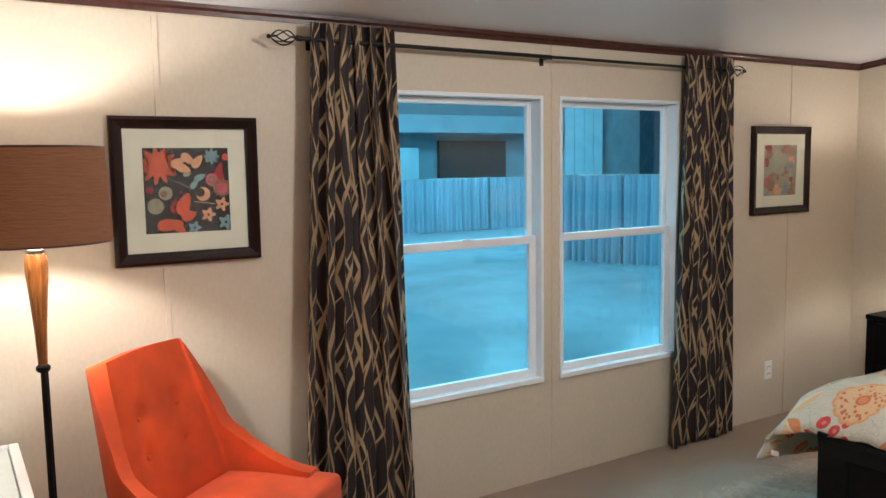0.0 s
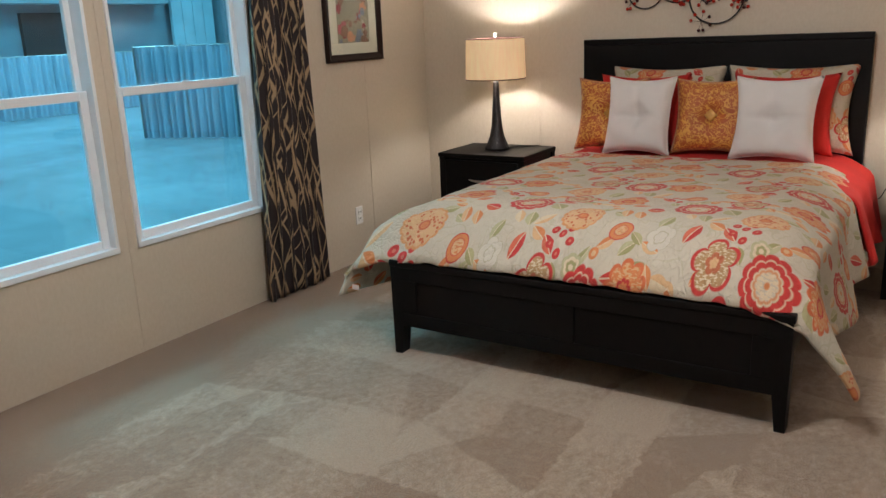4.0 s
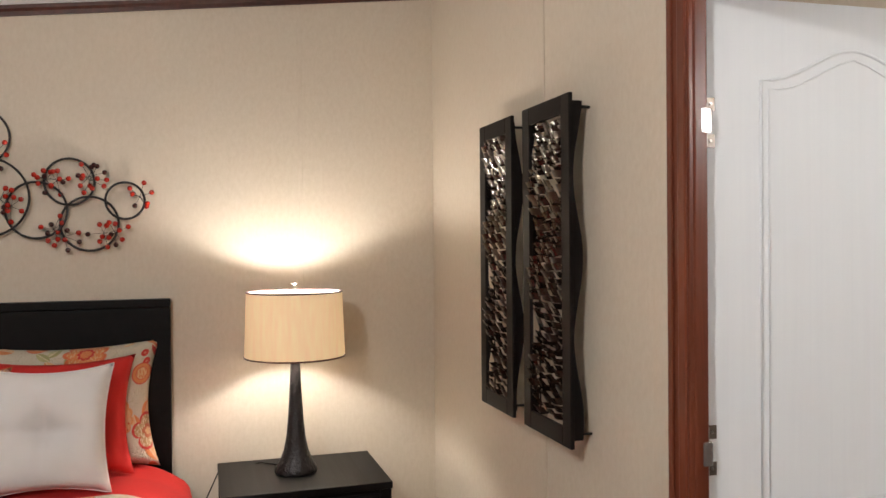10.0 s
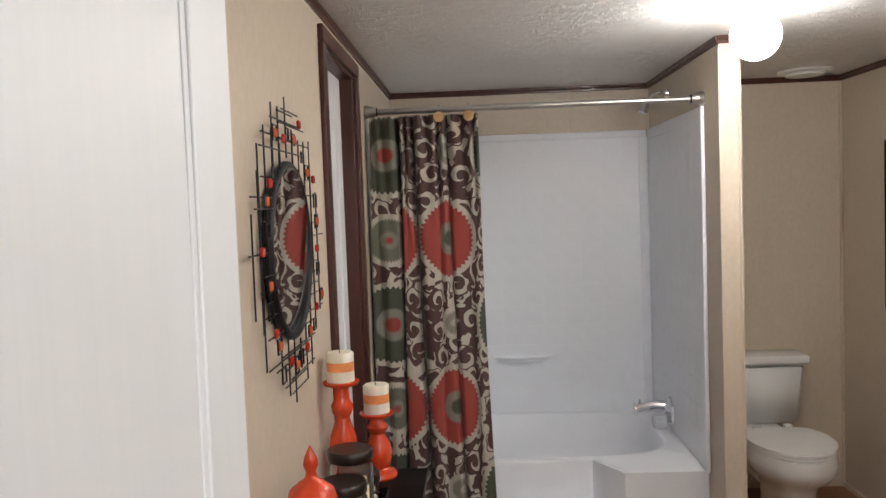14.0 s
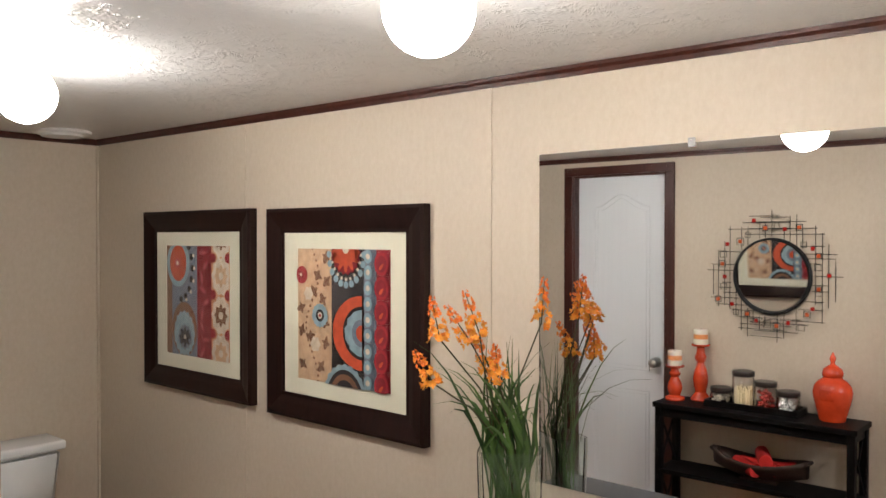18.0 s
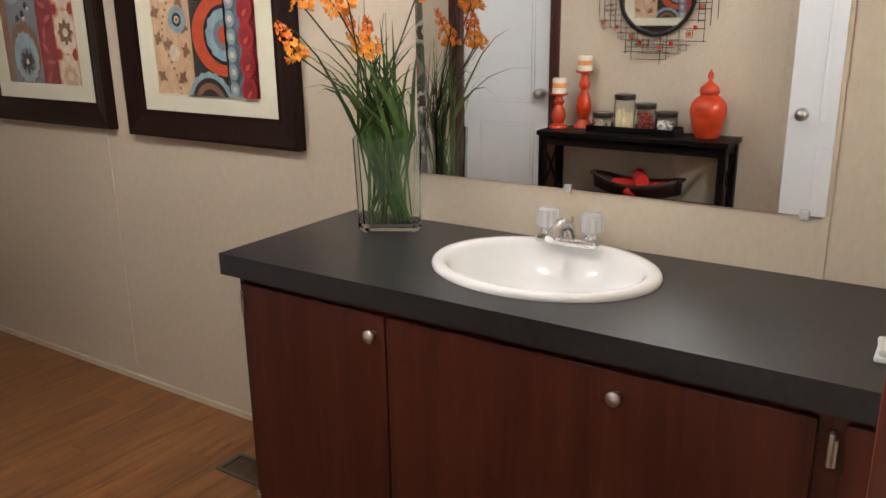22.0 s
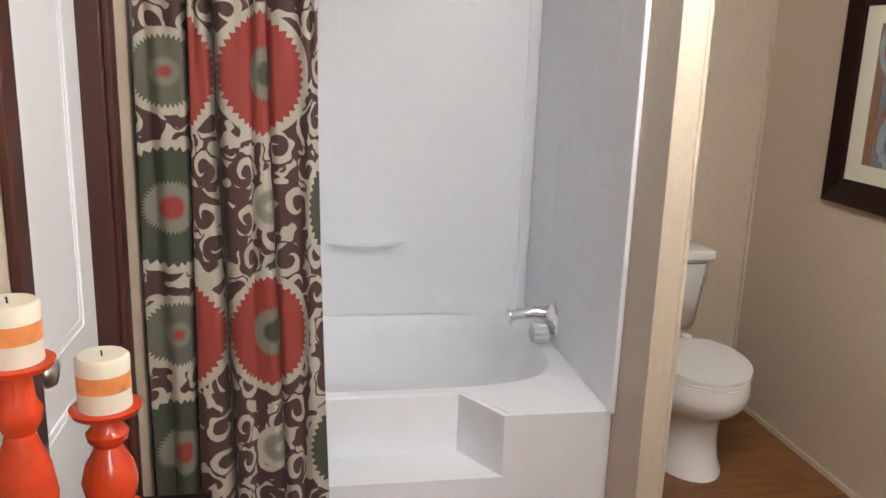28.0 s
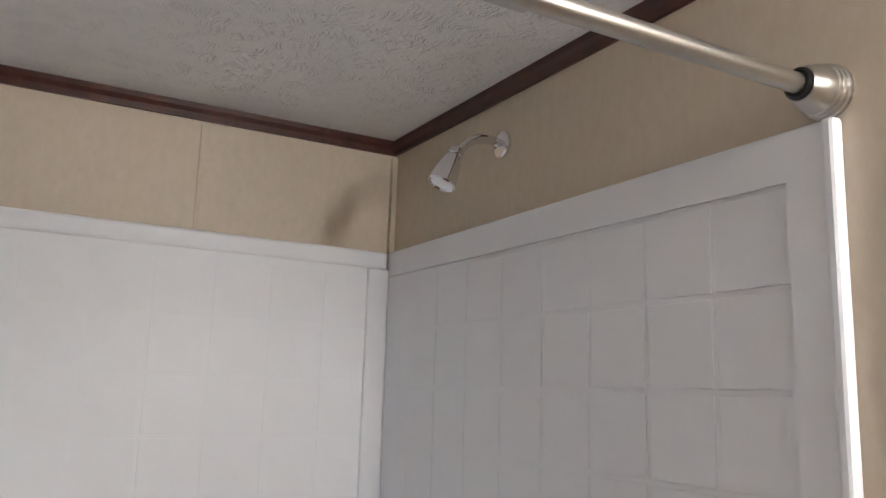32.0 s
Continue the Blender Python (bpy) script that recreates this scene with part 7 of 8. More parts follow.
rd = thing("shower_rod", "brushed nickel tension rod over the tub", "shower rod", PX1, -2.56, 1.944)
L = XE - PX1
part("rod", tube(bmesh.new(), [(0.02, 0, 0), (0.40, 0, 0)], 0.0105, 16), NICKEL, rd, smooth=40)
part("rod_sleeve", tube(bmesh.new(), [(0.375, 0, 0), (L - 0.02, 0, 0)], 0.0128, 16), NICKEL, rd, smooth=40)
for a, s in ((0.0, 1), (L, -1)):
    bm = lathe(bmesh.new(), [(0.026, 0.0005), (0.029, 0.004), (0.029, 0.008), (0.0272, 0.0095), (0.0276, 0.014), (0.026, 0.0155), (0.0263, 0.020), (0.0246, 0.0215), (0.0246, 0.027), (0.022, 0.036), (0.0175, 0.048)], 28)
    part("end_cap", bm, NICKEL, rd, smooth=30).matrix_basis = pose(a, 0, 0, 0, 90 * s, 0)
    part("rubber_ring", lathe(bmesh.new(), [(0.0165, 0.0482), (0.0165, 0.0505), (0.014, 0.053)], 24), IRON, rd, "black rubber ring", 40).matrix_basis = pose(a, 0, 0, 0, 90 * s, 0)



def shower_curtain():
    """Gathered at the rod, with two deep folds in which much of the cloth is hidden."""
    def step(x):
        x = max(0.0, min(1.0, x))
        return x * x * (3 - 2 * x)

    def cloth(a):
        return 0.54 * a + 0.066 * step((a - 0.268) / 0.02) + 0.348 * step((a - 0.572) / 0.022) + 0.33 * step((a - 0.75) / 0.02)

    def f(a, b):
        x0, x1 = 3.135 + 0.030 * b, 3.600
        deep = 0.030 * math.exp(-((a - 0.278) / 0.016) ** 2) + 0.065 * math.exp(-((a - 0.583) / 0.020) ** 2) + 0.060 * math.exp(-((a - 0.76) / 0.018) ** 2) + 0.014 * math.exp(-((a - 0.13 - 0.02 * b) / 0.05) ** 2) + 0.016 * math.exp(-((a - 0.43 + 0.03 * b) / 0.05) ** 2) + 0.035 * math.exp(-((a - 0.93) / 0.03) ** 2)
        soft = 0.010 * math.sin(13 * a + 2.2 * b) + 0.006 * math.sin(31 * a - 3 * b)
        pleat = 0.016 * max(0, b - 0.72) / 0.28 * math.sin(62 * a + math.sin(9 * a))
        hem = 0.145 - 0.095 * step((a - 0.12) / 0.35) + 0.008 * math.sin(15 * a)
        return Vector((x0 + (x1 - x0) * a + 0.010 * math.sin(19 * a + 3 * b), -2.485 - 0.032 * b - deep * (1 - 0.35 * b) + soft * (1.3 - b) + pleat, hem + (1.918 - hem) * b))
    bm = bmesh.new()
    sheet(bm, f, 270, 44, uv=lambda a, b: (cloth(a), f(a, b).z))
    ob = part("shower_curtain", bm, SUZANI, None, "", True)
    md = ob.modifiers.new("thick", "SOLIDIFY")
    md.thickness = 0.002
    return tagged(ob, "shower curtain with rust and green medallions on brown", "shower curtain")


shower_curtain()
LINER = plain("white_vinyl_liner", (0.72, 0.72, 0.72), 0.3, vary=0.03)
drapery("shower_liner", "white plastic liner behind the shower curtain", 3.20, 3.612, 3.20, 3.612, 0.455, 1.912, LINER, -2.612, 4, 0.05, "", "shower liner", seed=0.2, out=1, wide=2.0, nu=80, nv=6, thick=0.001)
WOODD = wood_mat("light_wood_disc", (0.42, 0.24, 0.10), (0.62, 0.40, 0.19), 0.5, "x", 60)
for i in range(2):
    x = 3.203 + i * 0.063 + (0.055 if i else 0)
    if x > 3.60:
        break
    hk = thing("curtain_hook", "curtain hook with a round light wood disc", "curtain hook", x, -2.56, 1.944, 0, "shower curtain hooks")
    part("wire", tube(bmesh.new(), [(0, 0.008, 0.018), (0, -0.016, 0.010), (0, -0.016, -0.01), (0, 0.022, -0.022), (0, 0.058, -0.03)] , 0.0016, 5), IRON, hk)
    part("disc", lathe(bmesh.new(), [(0.020, 0), (0.0215, 0.003), (0.020, 0.006)], 22), WOODD, hk, smooth=40).matrix_basis = pose(0, 0.062, -0.036, -90, 0, 0)


# ---- toilet ----
def toilet(x, y):
    """Local +y is the way it faces; y = 0 at the wall."""
    th = thing("toilet", "white ceramic toilet with the lid shut", "toilet", x, y, 0)
    bm = bmesh.new()
    rows = [(0.130, 0.205, 0.515, -0.012), (0.130, 0.205, 0.515, 0.015), (0.118, 0.190, 0.508, 0.05), (0.112, 0.180, 0.505, 0.13), (0.116, 0.180, 0.505, 0.20), (0.132, 0.198, 0.512, 0.240), (0.168, 0.238, 0.528, 0.272), (0.187, 0.258, 0.535, 0.305), (0.192, 0.264, 0.537, 0.345), (0.186, 0.260, 0.536, 0.385)]
    n = 36
    rs = []
    for a, b, cy, z in rows:
        rs.append([bm.verts.new((a * math.cos(2 * math.pi * i / n), cy + b * math.sin(2 * math.pi * i / n) * (1 if math.sin(2 * math.pi * i / n) > 0 else 0.92), z)) for i in range(n)])
    for a, b in zip(rs, rs[1:]):
        for i in range(n):
            bm.faces.new((a[i], a[(i + 1) % n], b[(i + 1) % n], b[i]))
    bm.faces.new(rs[0][::-1]), bm.faces.new(rs[-1])
    part("bowl", bm, CERAM, th, smooth=50)
    part("bowl_back", box(bmesh.new(), -0.105, 0.105, 0.03, 0.40, 0.16, 0.385, 0.03, 4), CERAM, th, smooth=True)
    for z0, z1, s, nm in ((0.386, 0.402, 1.0, "seat"), (0.403, 0.424, 1.01, "lid")):
        bm = bmesh.new()
        pts = []
        for i in range(40):
            a = 2 * math.pi * i / 40
            px, py = 0.190 * s * math.cos(a), 0.262 * s * math.sin(a)
            if py < -0.15:
                py = -0.15 + (py + 0.15) * 0.25
            pts.append((px, 0.532 + py))
        prism(bm, pts, "z", z0, z1)
        bmesh.ops.bevel(bm, geom=[e for e in bm.edges if abs(e.verts[0].co.z - e.verts[1].co.z) < 1e-6], offset=0.006, segments=3, affect="EDGES")
        part(nm, bm, CERAM, th, smooth=40)
    bm = bmesh.new()
    a = [bm.verts.new(p) for p in ((-0.195, 0.012, 0.39), (0.195, 0.012, 0.39), (0.185, 0.175, 0.39), (-0.185, 0.175, 0.39))]
    b = [bm.verts.new(p) for p in ((-0.222, 0.008, 0.70), (0.222, 0.008, 0.70), (0.215, 0.200, 0.70), (-0.215, 0.200, 0.70))]
    bm.faces.new(a[::-1]), bm.faces.new(b)
    for i in range(4):
        bm.faces.new((a[i], a[(i + 1) % 4], b[(i + 1) % 4], b[i]))
    bmesh.ops.bevel(bm, geom=list(bm.edges), offset=0.018, segments=4, affect="EDGES")
    part("tank", bm, CERAM, th, smooth=True)
    part("tank_lid", box(bmesh.new(), -0.232, 0.232, 0.004, 0.212, 0.700, 0.742, 0.012, 4), CERAM, th, smooth=True)
    h = part("flush_handle", tube(bmesh.new(), [(0.15, 0.198, 0.655), (0.15, 0.212, 0.655), (0.10, 0.216, 0.648)], 0.006, 8), CHROME, th, smooth=True)
    for s in (-1, 1):
        part("bolt_cap", ball(bmesh.new(), s * 0.11, 0.45, 0.0, 0.016, 12, 6), CERAM, th, smooth=True)
        part("lid_hinge", boxes((s * 0.075 - 0.02, s * 0.075 + 0.02, 0.300, 0.340, 0.388, 0.428), r=0.006), CERAM, th)
    vl = part("supply_valve", tube(bmesh.new(), [(-0.20, 0.0, 0.14), (-0.20, 0.05, 0.14), (-0.19, 0.06, 0.25), (-0.16, 0.07, 0.40)], 0.006, 8), CHROME, th, smooth=True)


toilet(1.772, YB + 0.004)

vt = thing("floor_vent", "grey-green metal floor register", "floor vent", 1.53, -1.425, 0.0)
VENT = plain("grey_green_metal", (0.075, 0.085, 0.070), 0.5, 0.4)
for b in ((-0.055, -0.042, -0.115, 0.115, -0.006, 0.005), (0.042, 0.055, -0.115, 0.115, -0.006, 0.005), (-0.042, 0.042, -0.115, -0.100, -0.006, 0.005), (-0.042, 0.042, 0.100, 0.115, -0.006, 0.005)):
    part("vent_frame", boxes(b, r=0.001), VENT, vt)
part("backing", boxes((-0.042, 0.042, -0.1, 0.1, -0.008, -0.004)), IRON, vt)
for i in range(16):
    part("louver", boxes((-0.042, 0.042, -0.096 + i * 0.0125, -0.092 + i * 0.0125, -0.005, 0.003)), VENT, vt)

GLOBE = glow_mat("lit_opal_glass", OPAL, GLOBE_W / 0.24)
for x, y in ((2.226, -0.495), (2.318, -1.815)):
    g = thing("ceiling_globe", "lit round opal glass ceiling light", "ceiling light", x, y, ceil_bath(y), 0, "bathroom ceiling lights")
    part("ceiling_plate", lathe(bmesh.new(), [(0.062, 0), (0.062, -0.014), (0.045, -0.026), (0.042, -0.055)], 28), WHITE, g, smooth=40)
    part("globe", ball(bmesh.new(), 0, 0, -0.106, 0.075, 32, 20), GLOBE, g, smooth=True)

fan = thing("exhaust_fan", "white round ceiling vent over the toilet", "ceiling vent", 1.55, -3.36, ceil_bath(-3.36))
part("rim", lathe(bmesh.new(), [(0.125, 0), (0.123, -0.010), (0.105, -0.016)], 32), WHITE, fan, smooth=40)
part("cover", lathe(bmesh.new(), [(0.09, -0.014), (0.088, -0.026), (0.0, -0.030)], 32, caps=False), WHITE, fan, smooth=40)


# ---- console table and what stands on it ----
TZ = 0.795
CXA, CXB, CYA, CYB = 3.352, 3.615, -1.605, -0.605


def console():
    th = thing("console_table", "black console table with crossed ends and a lower shelf", "console table", CXA, CYA, 0)
    X, Y = CXB - CXA, CYB - CYA
    part("tabletop", boxes((0, X, 0, Y, TZ - 0.026, TZ), r=0.003), BLACKW, th)
    part("apron", boxes((0.02, X - 0.02, 0.02, Y - 0.02, TZ - 0.075, TZ - 0.0265), r=0.002), BLACKW, th)
    part("shelf", boxes((0.012, X - 0.012, 0.012, Y - 0.012, 0.420, 0.443), r=0.002), BLACKW, th)
    part("shelf", boxes((0.012, X - 0.012, 0.012, Y - 0.012, 0.06, 0.083), r=0.002), BLACKW, th)
    for x in (0.010, X - 0.046):
        for y in (0.010, Y - 0.046):
            part("leg", boxes((x, x + 0.036, y, y + 0.036, 0, TZ - 0.0265), r=0.002), BLACKW, th)
    for y in (0.022, Y - 0.034):
        for z0, z1 in ((0.445, TZ - 0.078), (0.085, 0.418)):
            for a, b in ((z0, z1), (z1, z0)):
                bm = bmesh.new()
                prism(bm, [(0.046, a), (0.046, a + (0.026 if b > a else -0.026)), (X - 0.046, b), (X - 0.046, b - (0.026 if b > a else -0.026))], "y", y + (0.0 if b > a else 0.007), y + (0.0 if b > a else 0.007) + 0.006)
                part("cross_bar", bm, BLACKW, th)


console()


def candle_holder(x, y, h, label):
    th = thing("candle_holder", label, "candle holder", x, y, TZ, 0, "candle holders")
    k = h / 0.23
    prof = [(0.050, 0), (0.052, 0.006), (0.048, 0.016), (0.034, 0.026 * k), (0.028, 0.034 * k), (0.036, 0.060 * k), (0.040, 0.085 * k), (0.034, 0.118 * k), (0.022, 0.145 * k), (0.019, 0.155 * k), (0.028, 0.168 * k), (0.030, 0.180 * k), (0.022, 0.192 * k), (0.020, h - 0.016), (0.046, h - 0.008), (0.050, h), (0.046, h + 0.002), (0.0, h - 0.002)]
    for nm, lo, hi in (("base", 0, 5), ("stem", 4, 14), ("cup", 13, 18)):
        part(nm, lathe(bmesh.new(), prof[lo:hi], 28, caps=False), LACQ, th, smooth=40)
    cd = thing("candle", "white pillar candle with an orange band", "candle", x, y, TZ + h, 0, "pillar candles")
    r = 0.037
    WAX, BAND = CANDLE
    part("wax", lathe(bmesh.new(), [(r, 0.0), (r, 0.030)], 26), WAX, cd, smooth=40)
    part("orange_band", lathe(bmesh.new(), [(r, 0.030), (r, 0.055)], 26, caps=False), BAND, cd, "peach orange wax band", 40)
    part("wax", lathe(bmesh.new(), [(r, 0.055), (r, 0.076), (r - 0.004, 0.080), (0.010, 0.077), (0.0, 0.0765)], 26, caps=False), WAX, cd, smooth=50)
    part("wick", tube(bmesh.new(), [(0, 0, 0.076), (0.001, 0, 0.085)], 0.0012, 5), IRON, cd)


CANDLE = (plain("ivory_wax", (0.80, 0.74, 0.62), 0.45, vary=0.06, Subsurface_Weight=0.15), plain("orange_wax", (0.85, 0.30, 0.10), 0.45, vary=0.25, scale=30))
candle_holder(3.566, -1.430, 0.300, "tall orange-red turned candle holder on the console")
candle_holder(3.487, -1.540, 0.185, "short orange-red turned candle holder on the console")

jar = thing("ginger_jar", "orange-red lacquered ginger jar with a lid", "jar", 3.510, -0.752, TZ)
prof = [(0.056, 0), (0.060, 0.005), (0.060, 0.016), (0.066, 0.034), (0.078, 0.078), (0.086, 0.112), (0.088, 0.138), (0.082, 0.166), (0.063, 0.190), (0.045, 0.202), (0.040, 0.209)]
part("body", lathe(bmesh.new(), prof, 36), LACQ, jar, smooth=50)
part("lid", lathe(bmesh.new(), [(0.042, 0.209), (0.046, 0.212), (0.047, 0.228), (0.041, 0.246), (0.024, 0.260), (0.012, 0.268), (0.009, 0.279), (0.014, 0.292), (0.012, 0.306), (0.0, 0.330)], 28, caps=False), LACQ, jar, "domed lid with a pointed finial", 50)
for i in range(7):
    a = math.pi + (i - 3) * 0.10
    pts = [(0.0880 * math.cos(a + 0.14 * math.sin(t * 3)) * (1 - 0.05 * abs(t - 0.5)), 0.0880 * math.sin(a + 0.14 * math.sin(t * 3)) * (1 - 0.05 * abs(t - 0.5)), 0.105 + 0.06 * t) for t in (0, 0.25, 0.5, 0.75, 1)]
    part("relief", tube(bmesh.new(), pts, 0.0022, 5), LACQ, jar, smooth=True)

tr = thing("tray", "black lacquered tray holding the glass jars", "tray", 3.508, -1.122, TZ)
part("tray_base", boxes((-0.075, 0.075, -0.235, 0.235, 0, 0.008)), BLACKW, tr)
for b in ((-0.075, -0.067, -0.235, 0.235, 0.008, 0.034), (0.067, 0.075, -0.235, 0.235, 0.008, 0.034), (-0.067, 0.067, -0.235, -0.227, 0.008, 0.034), (-0.067, 0.067, 0.227, 0.235, 0.008, 0.034)):
    part("tray_side", boxes(b, r=0.001), BLACKW, tr)
LIDM = plain("dark_brown_lid", (0.022, 0.014, 0.012), 0.3, 0.2)
FILL = [plain("cream_soap", (0.62, 0.55, 0.42), 0.6, vary=0.1), plain("pale_bath_salts", (0.70, 0.58, 0.36), 0.6, vary=0.15), plain("red_potpourri", (0.38, 0.020, 0.012), 0.5, vary=0.35, scale=40), plain("white_cotton", (0.80, 0.78, 0.76), 0.9, vary=0.05)]
for i, (y, h, what) in enumerate(((-1.295, 0.062, "cream soaps"), (-1.178, 0.158, "pale bath sticks"), (-1.066, 0.118, "red potpourri"), (-0.955, 0.082, "white cotton balls"))):
    th = thing("glass_jar", f"glass jar with dark lid holding {what}", "jar", 3.508, y, TZ + 0.008, 0, "glass jars on the tray")
    r = 0.054
    g = lathe(bmesh.new(), [(r * 0.9, 0), (r, 0.006), (r, h - 0.012), (r * 0.86, h), (r * 0.82, h), (r - 0.004, h - 0.014), (r - 0.004, 0.008), (0, 0.006)], 28, caps=False)
    part("jar_glass", g, GLASS, th, smooth=40).visible_shadow = False
    part("lid", lathe(bmesh.new(), [(r * 0.98, h), (r * 1.02, h + 0.003), (r * 1.02, h + 0.022), (r * 0.96, h + 0.026)], 28), LIDM, th, "dark brown lid", 40)
    rnd = random.Random(i)
    bm = bmesh.new()
    if i == 1:
        for k in range(20):
            a, q = rnd.uniform(0, 6.28), rnd.uniform(0, 0.040)
            box(bm, q * math.cos(a) - 0.006, q * math.cos(a) + 0.006, q * math.sin(a) - 0.006, q * math.sin(a) + 0.006, 0.008, h * rnd.uniform(0.45, 0.72), r=0.002)
    else:
        for k in range(46):
            a, q = rnd.uniform(0, 6.28), (r - 0.015) * math.sqrt(rnd.random())
            ball(bm, q * math.cos(a), q * math.sin(a), rnd.uniform(0.016, h * 0.78), rnd.uniform(0.007, 0.011), 7, 5, sx=rnd.uniform(0.7, 1.2), sz=rnd.uniform(0.6, 1.1))
    part("filling", bm, FILL[i], th, smooth=True)

bw = thing("bowl", "dark carved wooden boat-shaped bowl on the console shelf", "bowl", 3.485, -1.085, 0.443)
bm = bmesh.new()


def boat(a, b):
    t, s = 2 * a - 1, 2 * b - 1
    w = 0.105 * max(0.02, 1 - t * t) ** 0.5
    z = 0.012 + 0.085 * s * s + 0.045 * t * t
    return Vector((w * s, 0.235 * t, z))


sheet(bm, boat, 30, 14)
o = part("bowl_body", bm, wood_mat("dark_carved_wood", (0.018, 0.009, 0.006), (0.055, 0.026, 0.016), 0.5, "y"), bw, smooth=True)
md = o.modifiers.new("thick", "SOLIDIFY")
md.thickness, md.offset = 0.010, -1
part("foot", boxes((-0.03, 0.03, -0.09, 0.09, 0.0, 0.018), r=0.004), o.data.materials[0], bw)
for s in (-1, 1):
    part("handle", tube(bmesh.new(), [(-0.02, s * 0.215, 0.115), (-0.016, s * 0.245, 0.135), (0.016, s * 0.245, 0.135), (0.02, s * 0.215, 0.115)], 0.009, 8), o.data.materials[0], bw, smooth=True)
for i, (y, z, l, t, x) in enumerate(((0.0, 0.075, 0.11, 20, 0.0), (0.07, 0.072, 0.09, -25, 0.03), (-0.06, 0.070, 0.09, 40, -0.02), (0.02, 0.125, 0.10, 65, 0.0))):
    tw = thing("rolled_towel", "rolled red washcloth in the wooden bowl", "towel", 3.485 + x, -1.085 + y, 0.443 + z, t, "rolled red towels")
    bm = bmesh.new()

    def roll(a, b, l=l):
        r = 0.034 + 0.003 * noise.noise((a * 6, b * 4, 1.0))
        return Vector((r * math.cos(2 * math.pi * a), l * (2 * b - 1), r * math.sin(2 * math.pi * a)))
    v = sheet(bm, roll, 20, 10, closed=True)
    bm.faces.new([q[-1] for q in v]), bm.faces.new([q[0] for q in v][::-1])
    body = part("roll", bm, RED, tw, smooth=60)
    sp = [(0.032 * (1 - k / 30) * math.cos(k * 0.7), -l - 0.001, 0.032 * (1 - k / 30) * math.sin(k * 0.7)) for k in range(26)]
    part("roll_end", tube(bmesh.new(), sp, 0.0025, 5), RED, tw, smooth=True)


# ---- round mirror with square wire work ----
def wire_mirror():
    th = thing("wall_mirror", "round mirror in a halo of black wire squares with coloured beads", "mirror", XE, -1.072, 1.470)
    R = 0.185
    bm = lathe(bmesh.new(), [(R, 0), (R, 0.004)], 48)
    part("mirror_glass", bm, MIRROR, th).matrix_basis = pose(-0.017, 0, 0, 0, 0, -0.7) @ pose(0, 0, 0, 0, -92.4, 0)
    part("rim", tube(bmesh.new(), hoop(-0.019, 0, 0, R + 0.003, 56), 0.011, 10, ring=True), IRON, th, smooth=True)
    part("back_plate", lathe(bmesh.new(), [(R - 0.01, 0), (R - 0.01, 0.009)], 40), IRON, th).matrix_basis = pose(0, 0, 0, 0, -90, 0)
    rnd = random.Random(12)
    beads = [plain("red_glass_bead", (0.45, 0.02, 0.015), 0.15), plain("amber_glass_bead", (0.40, 0.20, 0.05), 0.15), plain("orange_glass_bead", (0.60, 0.12, 0.04), 0.15)]

    def clip_run(fixed):
        """The stretch of a grid line that lies in the ring round the mirror."""
        out, f = [], abs(fixed)
        hi = math.sqrt(max(0, 0.325 ** 2 - f * f))
        lo = math.sqrt(max(0, (R + 0.006) ** 2 - f * f))
        return lo, hi
    for k in range(-10, 11):
        c = k * 0.0305
        lo, hi = clip_run(c)
        for s in (-1, 1):
            a = lo + rnd.uniform(0, 0.03) + (0 if lo > 0 else -hi * 0.6)
            b = hi * rnd.uniform(0.72, 1.06)
            if b - a < 0.03 or rnd.random() < 0.30:
                continue
            d = -0.019 - 0.006 * (k % 2)
            part("wire", tube(bmesh.new(), [(d, c, s * a), (d, c, s * b)], 0.0019, 5), IRON, th)
            c2 = c + rnd.uniform(-0.008, 0.008)
            part("wire", tube(bmesh.new(), [(d - 0.003, s * a, c2), (d - 0.003, s * b, c2)], 0.0019, 5), IRON, th)
    for k in range(30):
        a = k * 2 * math.pi / 30 + rnd.uniform(-0.05, 0.05)
        r = rnd.uniform(R + 0.035, 0.305)
        y, z = r * math.cos(a), r * math.sin(a)
        q = rnd.uniform(0.011, 0.018)
        d = -0.029
        if k % 3:
            part("wire_square", tube(bmesh.new(), [(d, y - q, z - q), (d, y + q, z - q), (d, y + q, z + q), (d, y - q, z + q)], 0.0022, 5, ring=True), IRON, th)
        if k % 3 != 1:
            part("bead", boxes((d - 0.006, d + 0.002, y - 0.010, y + 0.010, z - 0.010, z + 0.010), r=0.004), beads[k % 3 if k % 3 < 2 else 2], th, "coloured glass bead")


wire_mirror()


# ---- the exhibition hall outside the windows ----
HZ = -1.10


def hall_floor_mat():
    n = Net("sealed_concrete")
    v = n.world()
    big, fine = n.noise(v, 0.35, 4), n.noise(v, 3.0, 4)
    col = n.mix(n.ramp(big, 0.3, 0.7), (0.26, 0.30, 0.31), (0.42, 0.47, 0.48))
    return n.done(col, n.m("ADD", 0.10, n.m("MULTIPLY", fine, 0.22)), 0, n.bump(fine, 0.05, 0.02))


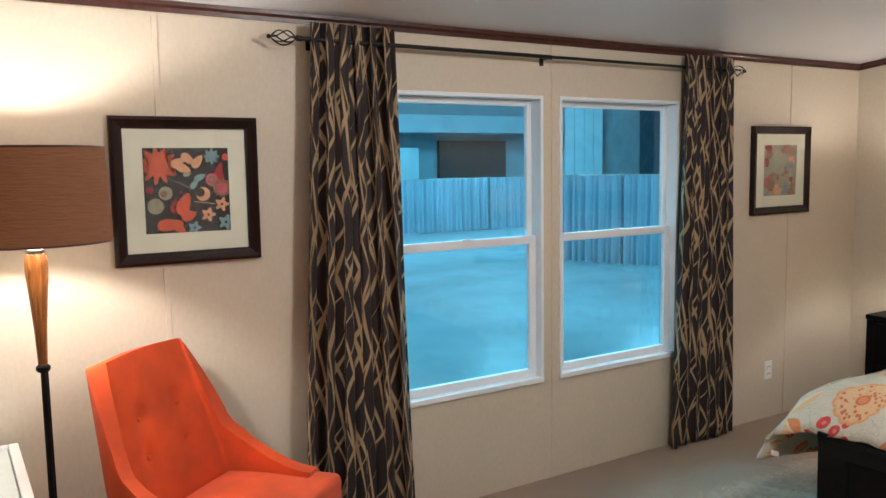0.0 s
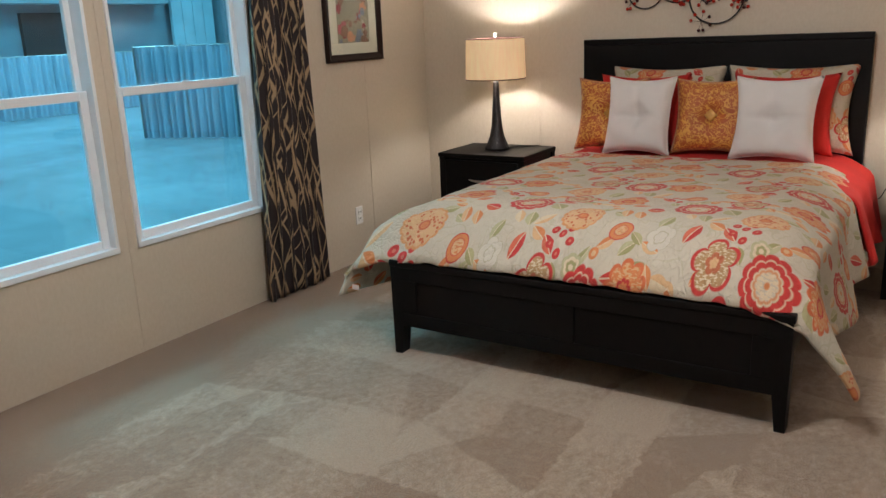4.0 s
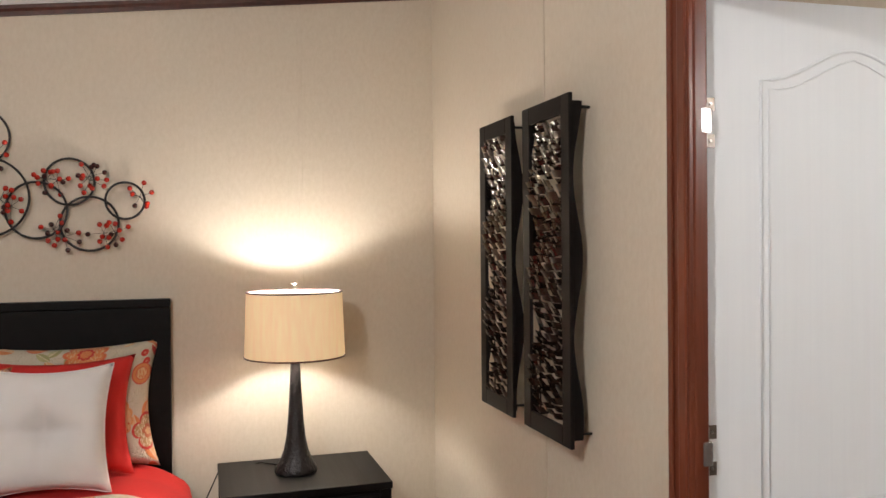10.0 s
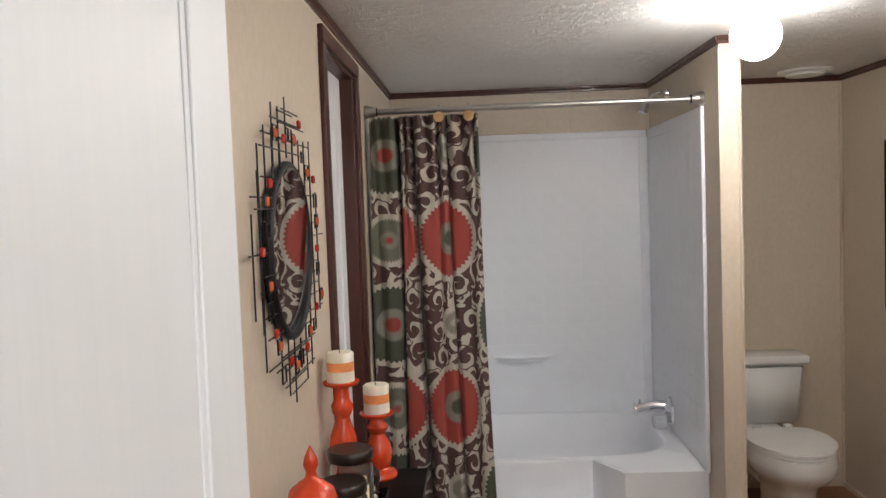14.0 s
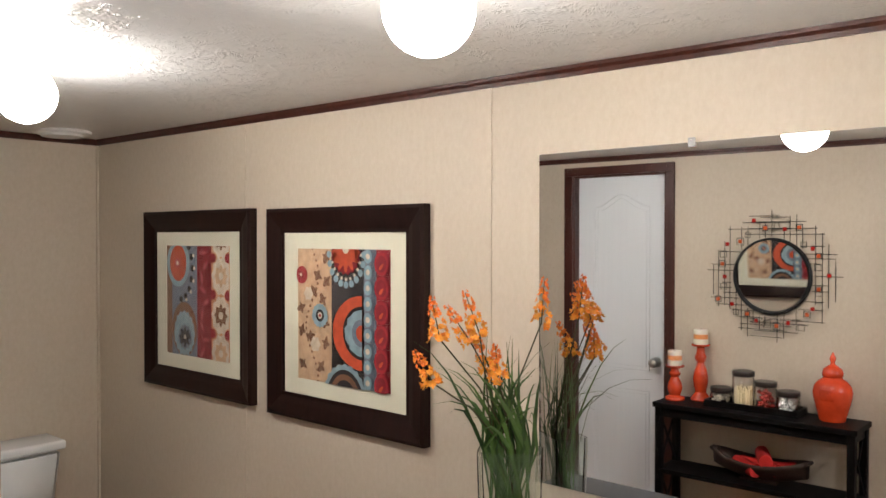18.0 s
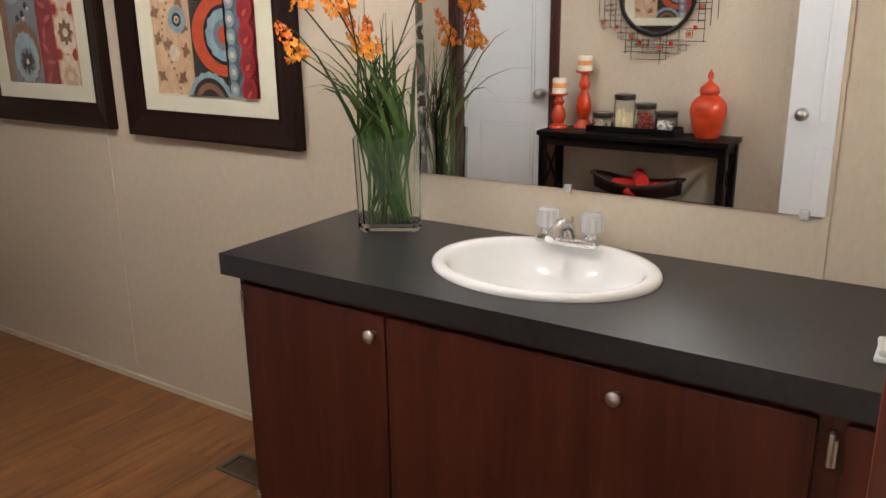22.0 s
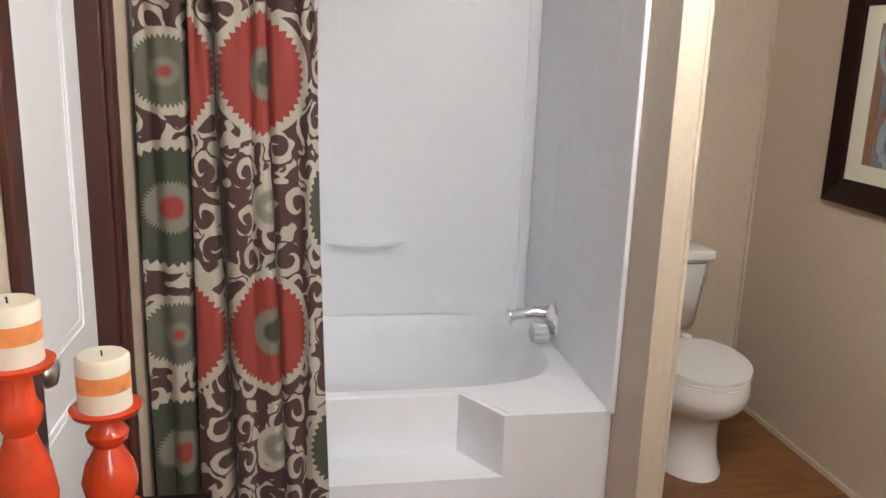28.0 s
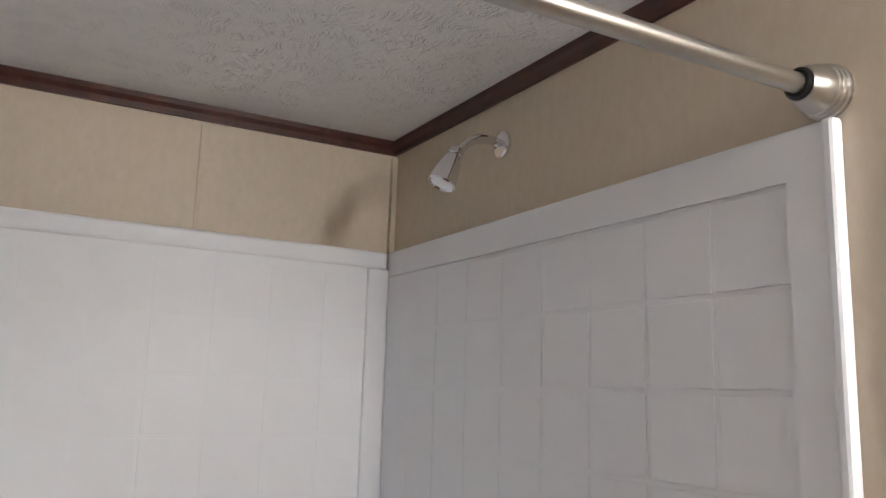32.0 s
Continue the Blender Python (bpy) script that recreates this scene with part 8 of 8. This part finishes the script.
HALLW = plain("hall_wall_paint", (0.24, 0.29, 0.32), 0.8, vary=0.1, scale=0.6)
HALLL = plain("pale_hall_panel", (0.52, 0.66, 0.70), 0.8, vary=0.08, scale=0.8)
HALLD = plain("dark_hall_opening", (0.035, 0.030, 0.030), 0.8, vary=0.3, scale=0.7)
HDRAPE = cloth_mat("pale_blue_drape", (0.46, 0.54, 0.62), 0.10, blotch=0.8)
bm = boxes((-20, 52, YN + T + 0.02, 46, HZ - 0.1, HZ))
setting("hall_floor", bm, hall_floor_mat(), "sealed concrete floor of the exhibition hall", "floor")
setting("hall_wall_far", boxes((-20, 52, 46, 46.5, HZ, 10.5)), HALLW, "far wall of the exhibition hall", "wall")
setting("hall_wall_right", boxes((51.5, 52, YN, 46, HZ, 10.5)), HALLW, "side wall of the exhibition hall", "wall")
setting("hall_wall_left", boxes((-20, -19.5, YN, 46, HZ, 10.5)), HALLW, "side wall of the exhibition hall", "wall")
setting("hall_ceiling", boxes((-20, 52, YN + T + 0.02, 46, 10.5, 10.7)), HALLW, "high ceiling of the exhibition hall", "ceiling")


def hall_block(name, label, b, mat):
    return tagged(part(name, boxes(b, r=0.02), mat), label, "hall fitting")


hall_block("loading_door", "dark roller opening in the far hall wall", (27.8, 33.1, 45.7, 46, 0.0, 3.15), HALLD)
hall_block("wall_panel_board", "pale board on the far hall wall", (21.5, 26.2, 45.6, 46, HZ, 2.70), HALLL)
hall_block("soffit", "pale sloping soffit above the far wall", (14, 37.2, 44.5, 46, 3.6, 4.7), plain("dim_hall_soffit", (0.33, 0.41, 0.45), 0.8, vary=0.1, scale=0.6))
for k in range(4):
    hall_block("tall_panel", "tall pale hanging wall panel", (38.0 + 0.9 * k, 38.86 + 0.9 * k, 45.3, 45.55, HZ, 9.0), HALLL)
hall_block("column", "grey hall column", (41.9, 44.6, 44.6, 45.9, HZ, 10.5), HALLW)
hall_block("dark_curtain_wall", "dark wall beside the hall column", (44.9, 50.5, 45.4, 46, HZ, 10.4), plain("dark_blue_wall", (0.05, 0.09, 0.12), 0.8, scale=0.5))


def pipe_drape(name, label, p, q, h, folds):
    p, q = Vector((*p, HZ + 0.02)), Vector((*q, HZ + 0.02))
    th = thing(name, label, "drape", *p, 0, "hall drapes")
    d = q - p
    side = Vector((-d.y, d.x, 0)).normalized()
    k = max(1, round(d.length / 1.5))
    for s in range(k):
        def f(a, b, s=s):
            t = (s + a) / k
            w = 0.10 * math.sin(folds * 2 * math.pi * a + 1.3 * math.sin(9 * t)) * (1 - 0.5 * b) + 0.05 * math.sin(23 * t * k)
            return d * t + side * w + Vector((0, 0, h * b + 0.02 * math.sin(40 * t) * b))
        bm = bmesh.new()
        sheet(bm, f, 64, 3)
        part("drape_panel", bm, HDRAPE, th, smooth=True)
        part("post", tube(bmesh.new(), [d * (s / k), d * (s / k) + Vector((0, 0, h + 0.05))], 0.025, 8), NICKEL, th)
    part("crossbar", tube(bmesh.new(), [(0, 0, h), d + Vector((0, 0, h))], 0.02, 8), NICKEL, th)


pipe_drape("hall_drape", "pale blue pipe-and-drape partition, farther off", (7.0, 28.9), (22.6, 28.3), 2.10, 7)
pipe_drape("hall_drape", "pale blue pipe-and-drape partition turning towards the windows", (14.4, 19.1), (15.75, 15.3), 2.32, 7)
pipe_drape("hall_drape", "pale blue pipe-and-drape partition beside the home", (15.75, 15.3), (20.0, 12.0), 2.32, 7)


# ---- wood plank floor of the bathroom ----
def planks():
    floor = bpy.data.objects["floor_bathroom"]
    w, ln = 0.124, 1.22
    made = {}
    rnd = random.Random(3)
    y = YB
    row = 0
    spans = [(XW, XE)]
    while y < YD2:
        y1 = min(y + w, YD2)
        x = XW - (row * 0.47) % ln
        while x < XE:
            a, b = max(x, XW), min(x + ln, XE)
            if b - a > 0.02:
                key = (round(b - a, 3), round(y1 - y, 3))
                if key not in made:
                    made[key] = part("plank", boxes((0, key[0] - 0.0006, 0, key[1] - 0.0006, -0.0115, 0.0), r=0.0004), PLANK, floor)
                    ob = made[key]
                else:
                    ob = new("plank", made[key].data)
                    ob.parent = floor
                ob.location = (a, y, 0)
            x += ln
        y, row = y1, row + 1


planks()
